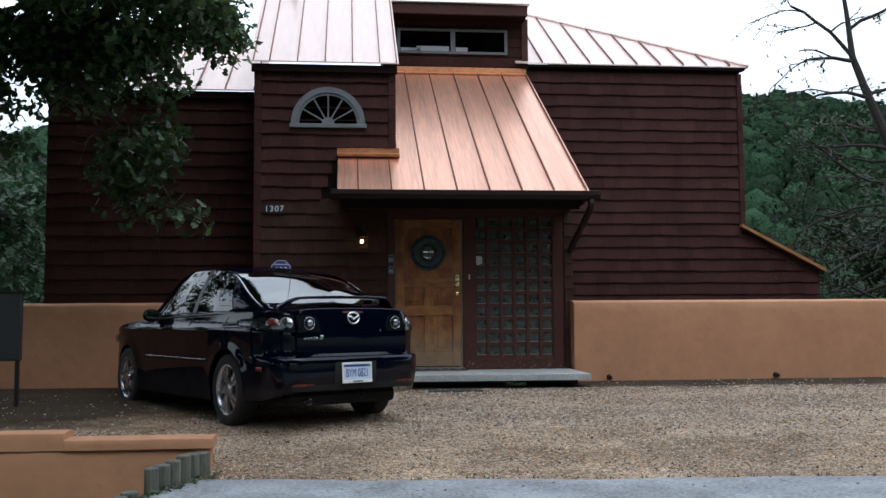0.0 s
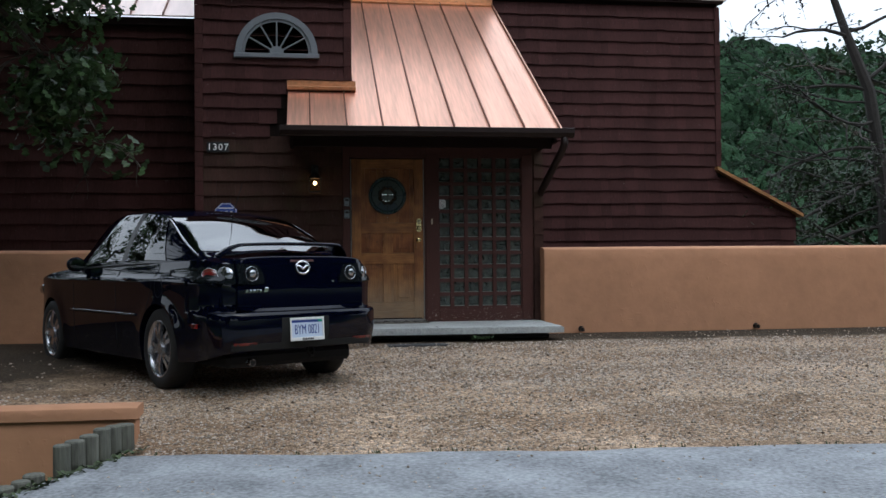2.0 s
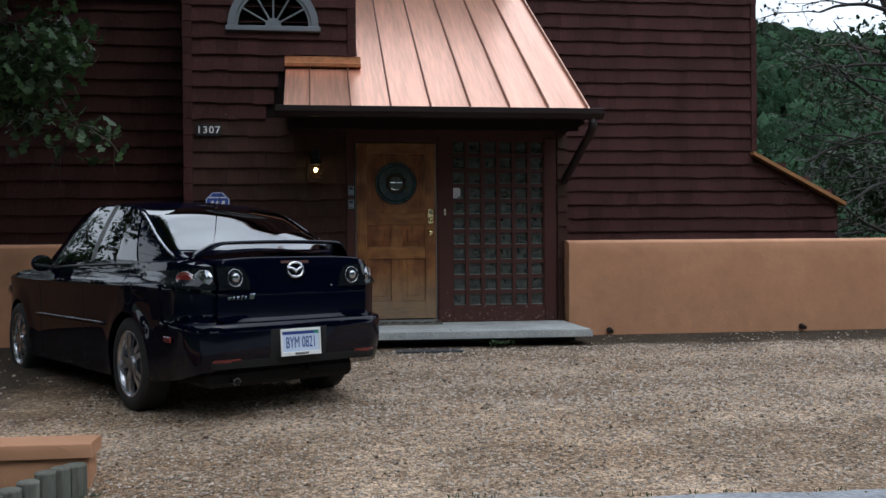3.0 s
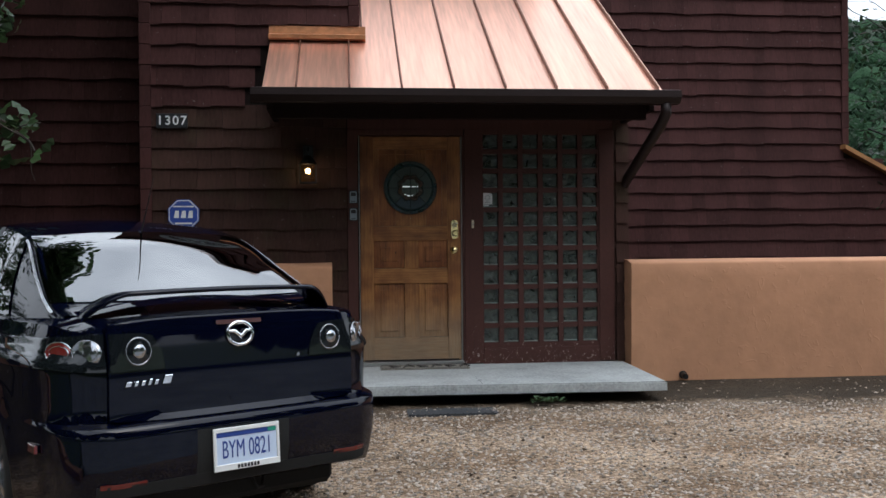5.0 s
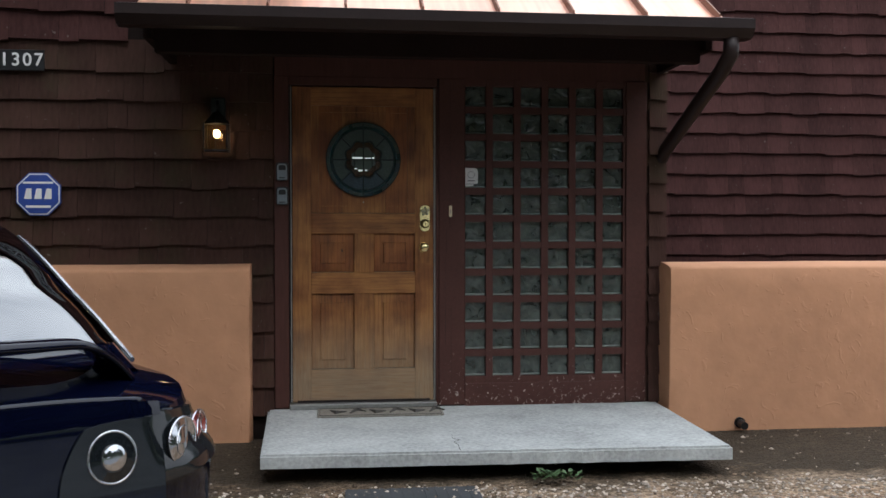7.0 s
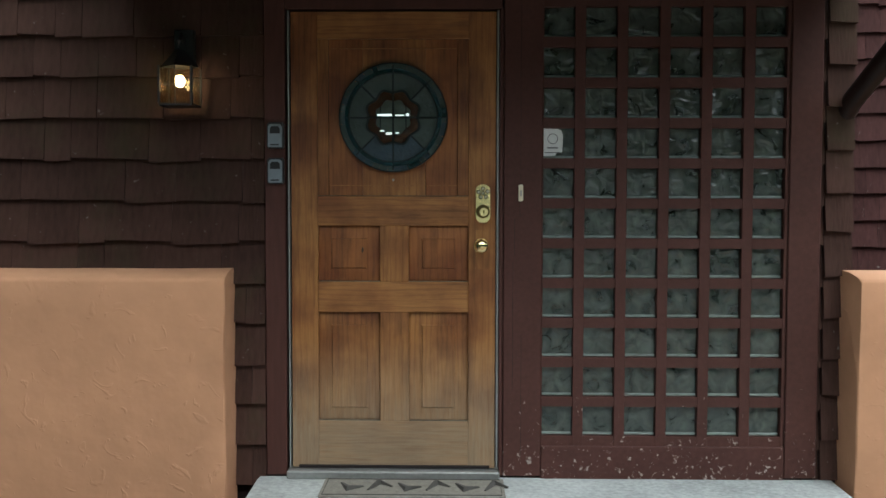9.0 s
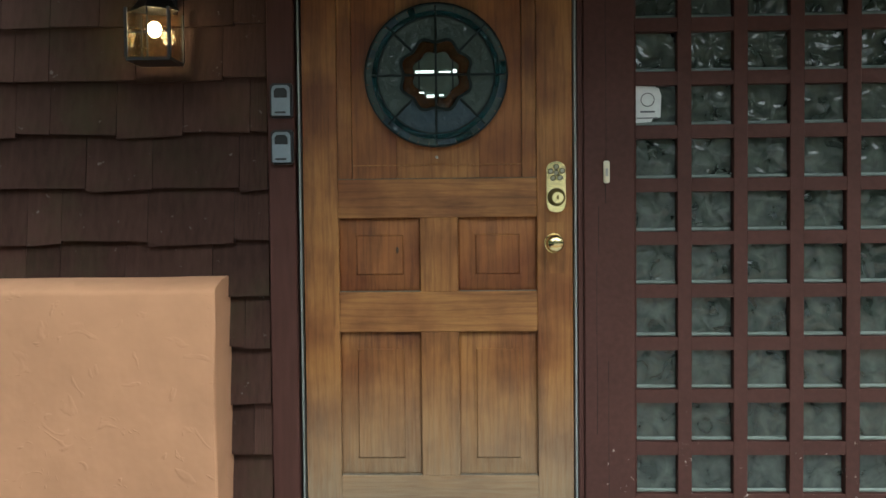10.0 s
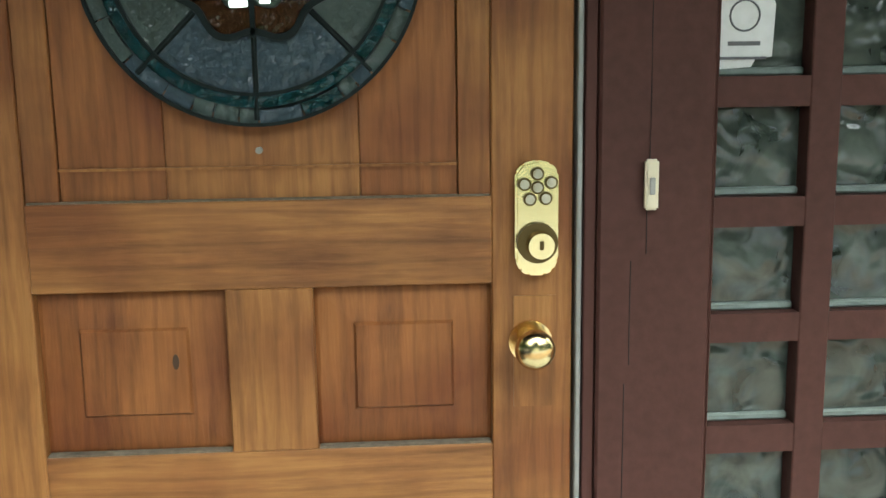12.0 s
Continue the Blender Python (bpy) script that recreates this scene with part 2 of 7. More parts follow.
def roof_sheet(name, corners, seams, y_top, material, parent, slope, y0, z0, thick=0.018):
    """A sloping metal roof, of plan corners (x, y), with upstanding seams at the given x (each with its top y)."""
    b = bmesh.new()

    def zz(y):
        return z0 + slope * (y - y0)
    top = [b.verts.new((x, y, zz(y))) for x, y in corners]
    low = [b.verts.new((x, y, zz(y) - thick)) for x, y in corners]
    b.faces.new(top)
    b.faces.new(low[::-1])
    n = len(corners)
    for i in range(n):
        b.faces.new((top[i], low[i], low[(i + 1) % n], top[(i + 1) % n]))
    bmesh.ops.recalc_face_normals(b, faces=b.faces[:])
    roof = part(name, b, material, parent)
    for x, ya, yb in seams:
        s = bmesh.new()
        h = 0.042
        vs = []
        for y in (ya, yb):
            for dx, dz in ((-0.008, 0), (-0.005, h), (0.005, h), (0.008, 0)):
                vs.append(s.verts.new((x + dx, y, zz(y) + dz)))
        for q in ((0, 1, 5, 4), (1, 2, 6, 5), (2, 3, 7, 6), (0, 3, 2, 1), (4, 5, 6, 7)):
            s.faces.new([vs[k] for k in q])
        bmesh.ops.recalc_face_normals(s, faces=s.faces[:])
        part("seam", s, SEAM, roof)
    return roof


porch = roof_sheet("porch_roof", [(-0.79, -0.92), (2.52, -0.92), (2.52, 3.3), (0.0, 3.3), (0.0, 0.01), (-0.79, 0.01)],
                   [(-0.52, -0.92, 0.0), (-0.09, -0.92, 0.0)] + [(0.336 + 0.4275 * k, -0.92, 3.3) for k in range(5)] + [(2.48, -0.92, 3.3), (0.03, 0.0, 3.3)], 3.3, COPPER, house, 0.629, -0.92, 2.515)
roof_sheet("tower_roof", [(-2.0, -0.14), (0.05, -0.14), (0.05, 3.6), (-2.0, 3.6)], [(-1.97 + 0.03, -0.14, 3.6)] + [(-1.72 + 0.377 * k, -0.14, 3.6) for k in range(5)] + [(0.02, -0.14, 3.6)], 3.6, PINKROOF, house, 0.76, -0.14, 4.40)
roof_sheet("wing_roof", [(-5.12, 1.0), (-1.92, 1.0), (-1.92, 3.2), (-5.12, 3.2)], [(-4.98 + 0.42 * k, 1.0, 3.2) for k in range(8)], 3.2, PINKROOF, house, 0.62, 1.0, 4.26)
HIPX, HIPY = 6.56, 3.18


def hip_y(x):
    return HIPY + (HIPX - x) * (2.82 / 3.53)


roof_sheet("main_roof", [(2.3, HIPY), (HIPX, HIPY), (3.03, hip_y(3.03)), (2.3, hip_y(3.03) + 0.4)], [(2.78 + 0.43 * k, HIPY, hip_y(2.78 + 0.43 * k) - 0.02) for k in range(9)], 6, PINKROOF, house, 0.629, HIPY, 5.355)
# hip cap and the far slope
part("hip_cap", tube([(HIPX, HIPY, 5.37), (3.03, hip_y(3.03), 5.37 + 0.629 * 2.82)], 0.035, 6), PINKROOF, house)
b = bmesh.new()
vs = [b.verts.new(p) for p in ((HIPX, HIPY, 5.34), (3.03, hip_y(3.03), 5.34 + 0.629 * 2.82), (3.03, 8.0, 7.1), (HIPX, 8.0, 5.34))]
b.faces.new(vs)
part("far_roof", b, PINKROOF, house)
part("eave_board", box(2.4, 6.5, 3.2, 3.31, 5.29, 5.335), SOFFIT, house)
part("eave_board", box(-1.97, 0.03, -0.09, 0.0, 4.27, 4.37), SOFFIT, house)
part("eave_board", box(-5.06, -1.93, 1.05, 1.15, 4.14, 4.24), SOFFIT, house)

# flashings
part("flashing", prism([(0.015, 3.09), (-0.075, 3.10), (-0.08, 3.135), (-0.012, 3.155), (-0.012, 3.225), (0.015, 3.225)], "x", -0.8, 0.06), FLASH, house)
part("flashing", prism([(3.3, 5.14), (3.19, 5.11), (3.185, 5.135), (3.27, 5.18), (3.27, 5.27), (3.3, 5.27)], "x", 0.05, 2.5), FLASH, house)

# dormer with its two-light window
for z in range(5):
    part("board", box(0.0, 2.5, 3.262, 3.298, 5.28 + z * 0.18, 5.452 + z * 0.18, 0.006), SHINGLE, house)
part("corner_board", box(2.42, 2.53, 3.235, 3.262, 5.26, 6.15), TRIM, house)
part("fascia", box(-0.05, 2.46, 2.86, 2.92, 6.09, 6.27, 0.005), TRIM, house)
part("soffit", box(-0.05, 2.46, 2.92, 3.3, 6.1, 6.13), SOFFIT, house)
roof_sheet("dormer_roof", [(-0.1, 2.82), (2.5, 2.82), (2.5, 5.0), (-0.1, 5.0)], [], 5, PINKROOF, house, 0.06, 2.82, 6.30)
win = part("window", box(0.21, 2.16, 3.225, 3.262, 5.50, 5.54), GREYFRAME, house, "grey framed two-light window")
part("window_frame", box(0.21, 2.16, 3.225, 3.262, 5.90, 5.94), GREYFRAME, win)
for x in (0.21, 1.15, 2.11):
    part("window_frame", box(x, x + 0.05 + (0.03 if x == 1.15 else 0), 3.223, 3.262, 5.54, 5.90), GREYFRAME, win)
for x0, x1 in ((0.26, 1.15), (1.23, 2.11)):
    part("pane", box(x0, x1, 3.245, 3.25, 5.54, 5.90), DARKPANE, win)
    part("dark_reveal", box(x0, x1, 3.255, 3.2615, 5.54, 5.90), ROOM, win)
BLIND = mat("pale_sill_clutter", (0.35, 0.37, 0.4), 0.7)
for x0, x1, h in ((0.27, 0.62, 0.05), (0.55, 1.12, 0.085), (1.24, 1.45, 0.07)):
    part("sill_item", box(x0, x1, 3.232, 3.244, 5.545, 5.545 + h), BLIND, win)

# half-round window on the tower
fan = part("fan_window", bmesh.new(), GREYFRAME, house, "grey half-round window with radiating bars")
cx, cz = -0.925, 3.555


def arc_band(r0, r1, y0, y1, n=28):
    b = bmesh.new()
    ring = []
    for i in range(n + 1):
        a = math.pi * i / n
        ring.append([b.verts.new((cx + r * math.cos(a), y, cz + r * math.sin(a))) for r, y in ((r0, y1), (r1, y1), (r1, y0), (r0, y0))])
    for p, q in zip(ring, ring[1:]):
        for k in range(4):
            b.faces.new((p[k], p[(k + 1) % 4], q[(k + 1) % 4], q[k]))
    b.faces.new(ring[0])
    b.faces.new(ring[-1][::-1])
    bmesh.ops.recalc_face_normals(b, faces=b.faces[:])
    return b


part("window_frame", arc_band(0.43, 0.51, -0.055, 0.0), GREYFRAME, fan)
part("inner_frame", arc_band(0.395, 0.425, -0.04, 0.0), GREYFRAME, fan)
part("window_sill", box(cx - 0.53, cx + 0.53, -0.065, 0.0, cz - 0.06, cz - 0.003, 0.005), GREYFRAME, fan)
part("hub", prism([(cx + 0.09 * math.cos(math.pi * i / 10), cz + 0.09 * math.sin(math.pi * i / 10)) for i in range(11)], "y", -0.045, -0.005), GREYFRAME, fan)
for a in (30, 60, 90, 120, 150):
    ca, sa = math.cos(radians(a)), math.sin(radians(a))
    part("bar", cyl((cx + 0.07 * ca, -0.032, cz + 0.07 * sa), (cx + 0.41 * ca, -0.032, cz + 0.41 * sa), 0.011, n=8), GREYFRAME, fan)
part("pane", prism([(cx + 0.42 * math.cos(math.pi * i / 24), cz + 0.42 * math.sin(math.pi * i / 24)) for i in range(25)], "y", -0.026, -0.021), DARKPANE, fan)
part("dark_reveal", prism([(cx + 0.42 * math.cos(math.pi * i / 24), cz + 0.42 * math.sin(math.pi * i / 24)) for i in range(25)], "y", -0.017, -0.012), ROOM, fan)

# corner boards, skirt cap
part("skirt_cap", prism([(6.36, 2.50), (7.90, 1.70), (7.90, 1.64), (6.36, 2.44)], "y", 3.16, 3.4), WOODTRIM, house)
part("roof_vent", cyl((-1.50, 1.95, 5.9), (-1.50, 1.95, 6.25), 0.05, n=12), GUTTER, house)

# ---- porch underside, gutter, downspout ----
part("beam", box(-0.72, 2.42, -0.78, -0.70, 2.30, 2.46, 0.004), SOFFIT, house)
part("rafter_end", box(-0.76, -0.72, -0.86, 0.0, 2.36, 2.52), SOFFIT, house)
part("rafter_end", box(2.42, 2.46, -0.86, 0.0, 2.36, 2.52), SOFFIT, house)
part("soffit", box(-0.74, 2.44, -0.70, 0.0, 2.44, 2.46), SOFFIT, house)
gut = bmesh.new()
prism([(-0.93, 2.40), (-1.02, 2.40), (-1.06, 2.45), (-1.06, 2.505), (-1.045, 2.51), (-1.045, 2.45), (-1.015, 2.415), (-0.945, 2.415), (-0.945, 2.52), (-0.93, 2.52)], "x", -0.86, 2.62, bm=gut)
gutter = part("gutter", gut, GUTTER, house, "dark brown metal rain gutter")
part("end_cap", prism([(-0.93, 2.40), (-1.02, 2.40), (-1.06, 2.45), (-1.06, 2.505), (-0.93, 2.51)], "x", 2.62, 2.63), GUTTER, gutter)
part("end_cap", prism([(-0.93, 2.40), (-1.02, 2.40), (-1.06, 2.45), (-1.06, 2.505), (-0.93, 2.51)], "x", -0.87, -0.86), GUTTER, gutter)
part("downspout", tube([(2.52, -0.99, 2.41), (2.52, -0.98, 2.32), (2.51, -0.88, 2.24), (2.475, -0.02, 1.84), (2.455, 0.07, 1.74), (2.445, 0.09, 1.55), (2.445, 0.09, 0.0)], 0.045, 10), GUTTER, house, "dark brown metal downspout", True)

# ---- entry wall: door surround and glass-block screen ----
part("header_board", box(-0.11, 2.34, -0.012, 0.126, 2.30, 2.46), TRIM, house)
part("door_trim", box(-0.115, -0.022, -0.022, 0.06, 0.16, 2.30, 0.004), TRIM, house)
part("door_head", box(-0.022, 0.94, -0.016, 0.06, 2.245, 2.30, 0.003), TRIM, house)
part("door_jamb", box(0.930, 0.948, -0.010, 0.06, 0.16, 2.245, 0.002), TRIM, house)
STRIP = mat("grey_weather_strip", (0.26, 0.26, 0.25), 0.4, 0.5, var=0.2)
part("weather_strip", box(-0.012, -0.0055, -0.014, 0.02, 0.19, 2.24), STRIP, house)
part("weather_strip", box(0.9175, 0.9265, -0.014, 0.02, 0.19, 2.24, 0.002), STRIP, house)
part("threshold", box(-0.02, 0.935, -0.06, 0.04, 0.15, 0.188, 0.006), STRIP, house)

PEEL = mat("peeling_maroon_paint", (0.066, 0.0265, 0.0212), 0.62, var=0.25, scale=3, grain=50, bump=0.2, spec=0.2)
_n = PEEL.node_tree
_b = _n.nodes["Principled BSDF"]
_old = _b.inputs["Base Color"].links[0].from_socket
_tc = _n.nodes.new("ShaderNodeTexCoord")
_sep = _n.nodes.new("ShaderNodeSeparateXYZ")
_n.links.new(_tc.outputs["Object"], _sep.inputs[0])
_no = _n.nodes.new("ShaderNodeTexNoise")
_no.inputs["Scale"].default_value = 34
_no.inputs["Detail"].default_value = 6
_no.inputs["Roughness"].default_value = 0.7
_n.links.new(_tc.outputs["Object"], _no.inputs["Vector"])
_mr = _n.nodes.new("ShaderNodeMapRange")
_mr.inputs["From Min"].default_value = 0.15
_mr.inputs["From Max"].default_value = 0.95
_mr.inputs["To Min"].default_value = 0.585
_mr.inputs["To Max"].default_value = 0.79
_n.links.new(_sep.outputs["Z"], _mr.inputs["Value"])
_gt = _n.nodes.new("ShaderNodeMath")
_gt.operation = 'GREATER_THAN'
_n.links.new(_no.outputs["Fac"], _gt.inputs[0])
_n.links.new(_mr.outputs[0], _gt.inputs[1])
_mx = _n.nodes.new("ShaderNodeMixRGB")
_n.links.new(_gt.outputs[0], _mx.inputs[0])
_n.links.new(_old, _mx.inputs[1])
_mx.inputs[2].default_value = (0.30, 0.25, 0.23, 1)
_n.links.new(_mx.outputs[0], _b.inputs["Base Color"])

part("door_trim", box(0.949, 1.12, -0.020, 0.06, 0.16, 2.30, 0.004), PEEL, house)
part("door_trim", box(2.205, 2.345, -0.03, 0.06, 0.16, 2.30, 0.004), PEEL, house)
SPLIT_AND_SHADE = mat("dark_split_and_gap_shade", (0.012, 0.006, 0.006), 0.9, bump=0)
for x, z0, z1 in ((1.024, 1.47, 2.28), (1.021, 1.33, 1.40), (0.998, 1.16, 1.32), (0.991, 0.55, 1.13), (1.030, 0.25, 0.80)):
    part("paint_split", tube([(x + 0.003 * noise.noise(Vector((x * 9, z * 5, 1))), -0.0203, z) for z in np.linspace(z0, z1, 9)], 0.0009, 4), SPLIT_AND_SHADE, house)

# lattice in front of the glass blocks
GX, GZ, GPX, GPZ, GW, GH = 1.122, 2.2535, 0.1856, 0.1775, 0.139, 0.133
screen = thing("glass_block_screen", "glass block screen in a peeling maroon wooden lattice beside the door", "glass screen", at=(0, 0, 0))
for c in range(7):
    x0 = GX + c * GPX - (GPX - GW)
    x1 = GX + c * GPX
    if c == 6:
        x1 = 2.205
    part("lattice_upright", box(x0 if c else 1.12, x1 if c else 1.124, -0.018, 0.045, 0.30, 2.30, 0.002), PEEL, screen)
for r in range(12):
    z1 = GZ - r * GPZ + (GPZ - GH)
    z0 = GZ - r * GPZ
    if r == 0:
        z1 = 2.30
    if r == 11:
        z0 = 0.30
        z1 = GZ - 10 * GPZ - GH
    for c in range(6):
        part("lattice_bar", box(GX + c * GPX, GX + c * GPX + GW, -0.016, 0.045, z0, z1), PEEL, screen)
part("bottom_rail", box(1.12, 2.205, -0.026, 0.045, 0.15, 0.30, 0.004), PEEL, screen)
BLOCK = bpy.data.materials.new("rippled_glass_block")
BLOCK.use_nodes = True
_n = BLOCK.node_tree
_b = _n.nodes["Principled BSDF"]
_b.inputs["Roughness"].default_value = 0.12
_b.inputs["Transmission Weight"].default_value = 0.25
_b.inputs["IOR"].default_value = 1.5
_tc = _n.nodes.new("ShaderNodeTexCoord")
_oi = _n.nodes.new("ShaderNodeObjectInfo")
_ad = _n.nodes.new("ShaderNodeVectorMath")
_ad.operation = 'ADD'
_n.links.new(_tc.outputs["Object"], _ad.inputs[0])
_sc = _n.nodes.new("ShaderNodeMath")
_sc.operation = 'MULTIPLY'
_sc.inputs[1].default_value = 40
_n.links.new(_oi.outputs["Random"], _sc.inputs[0])
_n.links.new(_sc.outputs[0], _ad.inputs[1])
_wv = _n.nodes.new("ShaderNodeTexNoise")
_wv.inputs["Scale"].default_value = 20
_wv.inputs["Detail"].default_value = 1.2
_wv.inputs["Distortion"].default_value = 0.5
_n.links.new(_ad.outputs[0], _wv.inputs["Vector"])
_bp = _n.nodes.new("ShaderNodeBump")
_bp.inputs["Strength"].default_value = 1.0
_bp.inputs["Distance"].default_value = 0.011
_n.links.new(_wv.outputs["Fac"], _bp.inputs["Height"])
_n.links.new(_bp.outputs[0], _b.inputs["Normal"])
_bk = _n.nodes.new("ShaderNodeTexNoise")
_bk.inputs["Scale"].default_value = 13
_bk.inputs["Detail"].default_value = 4
_bk.inputs["Distortion"].default_value = 0.8
_n.links.new(_ad.outputs[0], _bk.inputs["Vector"])
_br = _n.nodes.new("ShaderNodeValToRGB")
_br.color_ramp.elements[0].position = 0.36
_br.color_ramp.elements[0].color = (0.030, 0.039, 0.034, 1)
_br.color_ramp.elements[1].position = 0.68
_br.color_ramp.elements[1].color = (0.098, 0.114, 0.098, 1)
_n.links.new(_bk.outputs["Fac"], _br.inputs[0])
_n.links.new(_br.outputs[0], _b.inputs["Base Color"])
_bx = box(-GW / 2 - 0.003, GW / 2 + 0.003, 0, 0.06, -GH / 2 - 0.003, GH / 2 + 0.003, 0.006, 2)
_blk = part("glass_block", _bx, BLOCK, screen)
_blk.location = (GX + GW / 2, 0.012, GZ - GH / 2)
for c in range(6):
    for r in range(11):
        if c or r:
            o = new("glass_block", _blk.data)
            o.parent = screen
            o.location = (GX + GW / 2 + c * GPX, 0.012, GZ - GH / 2 - r * GPZ)
# pale strip imitating the light caught along each block's bottom edge
LIT_LIP = mat("pale_lit_block_lip", (0.17, 0.20, 0.18), 0.35, var=0.35, grain=60, bump=0.3)
_eb = box(-GW / 2 + 0.002, GW / 2 - 0.002, -0.008, 0.004, 0.0005, 0.013, 0.003)
_ed = part("block_edge", _eb, LIT_LIP, screen)
_ed.location = (GX + GW / 2, 0.012, GZ - GH)
for c in range(6):
    for r in range(11):
        if c or r:
            o = new("block_edge", _ed.data)
            o.parent = screen
            o.location = (GX + GW / 2 + c * GPX, 0.012, GZ - GH - r * GPZ)
INNER = mat("dim_room_behind_blocks", (0.03, 0.036, 0.034), 0.8, var=0.5, scale=3, grain=14, bump=0)
part("room_backing", box(1.1, 2.24, 0.10, 0.12, 0.2, 2.4), INNER, screen)
part("notice", prism([(1.126, 1.598), (1.178, 1.601), (1.184, 1.612), (1.209, 1.616), (1.212, 1.690), (1.204, 1.712), (1.190, 1.719), (1.126, 1.721)], "y", 0.004, 0.007), mat("white_paper", (0.62, 0.63, 0.62), 0.8, var=0.12, bump=0), screen, "torn white paper notice stuck on the glass")
INK = mat("grey_ink", (0.12, 0.12, 0.13), 0.8, var=0.1, bump=0)
part("print_bar", box(1.142, 1.19, 0.002, 0.0035, 1.632, 1.638), INK, screen)
part("print_bar", box(1.13, 1.20, 0.002, 0.0035, 1.612, 1.616), INK, screen)
part("print_ring", tube([(1.166 + 0.022 * math.cos(k * math.pi / 10), 0.0028, 1.675 + 0.022 * math.sin(k * math.pi / 10)) for k in range(20)], 0.0015, 5, closed=True), INK, screen)

# ---- the door ----
WOOD = bpy.data.materials.new("weathered_oak_door")
WOOD.use_nodes = True
_n = WOOD.node_tree
_b = _n.nodes["Principled BSDF"]
_b.inputs["Roughness"].default_value = 0.5
_b.inputs["Specular IOR Level"].default_value = 0.35
_tc = _n.nodes.new("ShaderNodeTexCoord")
_oi = _n.nodes.new("ShaderNodeObjectInfo")
_off = _n.nodes.new("ShaderNodeMath")
_off.operation = 'MULTIPLY'
_off.inputs[1].default_value = 30
_n.links.new(_oi.outputs["Random"], _off.inputs[0])
_ad = _n.nodes.new("ShaderNodeVectorMath")
_ad.operation = 'ADD'
_n.links.new(_tc.outputs["Object"], _ad.inputs[0])
_n.links.new(_off.outputs[0], _ad.inputs[1])
_mp = _n.nodes.new("ShaderNodeMapping")
_mp.inputs["Scale"].default_value = (1, 1, 0.06)
_n.links.new(_ad.outputs[0], _mp.inputs[0])
_n1 = _n.nodes.new("ShaderNodeTexNoise")
_n1.inputs["Scale"].default_value = 95
_n1.inputs["Detail"].default_value = 8
_n1.inputs["Roughness"].default_value = 0.68
_n1.inputs["Distortion"].default_value = 0.6
_n.links.new(_mp.outputs[0], _n1.inputs["Vector"])
_r1 = _n.nodes.new("ShaderNodeValToRGB")
_r1.color_ramp.elements[0].position = 0.32
_r1.color_ramp.elements[0].color = (0.225, 0.098, 0.029, 1)
_r1.color_ramp.elements[1].position = 0.62
_r1.color_ramp.elements[1].color = (0.300, 0.136, 0.044, 1)
_n.links.new(_n1.outputs["Fac"], _r1.inputs[0])
_n2 = _n.nodes.new("ShaderNodeTexNoise")
_n2.inputs["Scale"].default_value = 4.5
_n2.inputs["Detail"].default_value = 4
_n.links.new(_ad.outputs[0], _n2.inputs["Vector"])
_r2 = _n.nodes.new("ShaderNodeValToRGB")
_r2.color_ramp.elements[0].position = 0.37
_r2.color_ramp.elements[0].color = (0.50, 0.36, 0.34, 1)
_r2.color_ramp.elements[1].position = 0.62
_r2.color_ramp.elements[1].color = (1.0, 1.0, 1.0, 1)
_n.links.new(_n2.outputs["Fac"], _r2.inputs[0])
_mu = _n.nodes.new("ShaderNodeMixRGB")
_mu.blend_type = 'MULTIPLY'
_mu.inputs[0].default_value = 0.85
_n.links.new(_r1.outputs[0], _mu.inputs[1])
_n.links.new(_r2.outputs[0], _mu.inputs[2])
# old varnish gone dark in long streaks, and a fine dark grain
_mp3 = _n.nodes.new("ShaderNodeMapping")
_mp3.inputs["Scale"].default_value = (1, 1, 0.16)
_n.links.new(_ad.outputs[0], _mp3.inputs[0])
_n3 = _n.nodes.new("ShaderNodeTexNoise")
_n3.inputs["Scale"].default_value = 9
_n3.inputs["Detail"].default_value = 6
_n3.inputs["Roughness"].default_value = 0.65
_n.links.new(_mp3.outputs[0], _n3.inputs["Vector"])
_r3 = _n.nodes.new("ShaderNodeValToRGB")
_r3.color_ramp.elements[0].position = 0.31
_r3.color_ramp.elements[0].color = (0.42, 0.32, 0.32, 1)
_r3.color_ramp.elements[1].position = 0.49
_r3.color_ramp.elements[1].color = (1.08, 1.06, 1.02, 1)
_n.links.new(_n3.outputs["Fac"], _r3.inputs[0])
_m3 = _n.nodes.new("ShaderNodeMixRGB")
_m3.blend_type = 'MULTIPLY'
_m3.inputs[0].default_value = 0.8
_n.links.new(_mu.outputs[0], _m3.inputs[1])
_n.links.new(_r3.outputs[0], _m3.inputs[2])
_wg = _n.nodes.new("ShaderNodeTexWave")
_wg.bands_direction = 'X'
_wg.inputs["Scale"].default_value = 11
_wg.inputs["Distortion"].default_value = 7
_wg.inputs["Detail"].default_value = 3
_wg.inputs["Detail Scale"].default_value = 1.2
_n.links.new(_mp3.outputs[0], _wg.inputs["Vector"])
_rw = _n.nodes.new("ShaderNodeValToRGB")
_rw.color_ramp.elements[0].position = 0.0
_rw.color_ramp.elements[0].color = (0.62, 0.55, 0.50, 1)
_rw.color_ramp.elements[1].position = 0.30
_rw.color_ramp.elements[1].color = (1.0, 1.0, 1.0, 1)
_n.links.new(_wg.outputs["Fac"], _rw.inputs[0])
_m4 = _n.nodes.new("ShaderNodeMixRGB")
_m4.blend_type = 'MULTIPLY'
_m4.inputs[0].default_value = 0.45
_n.links.new(_m3.outputs[0], _m4.inputs[1])
_n.links.new(_rw.outputs[0], _m4.inputs[2])
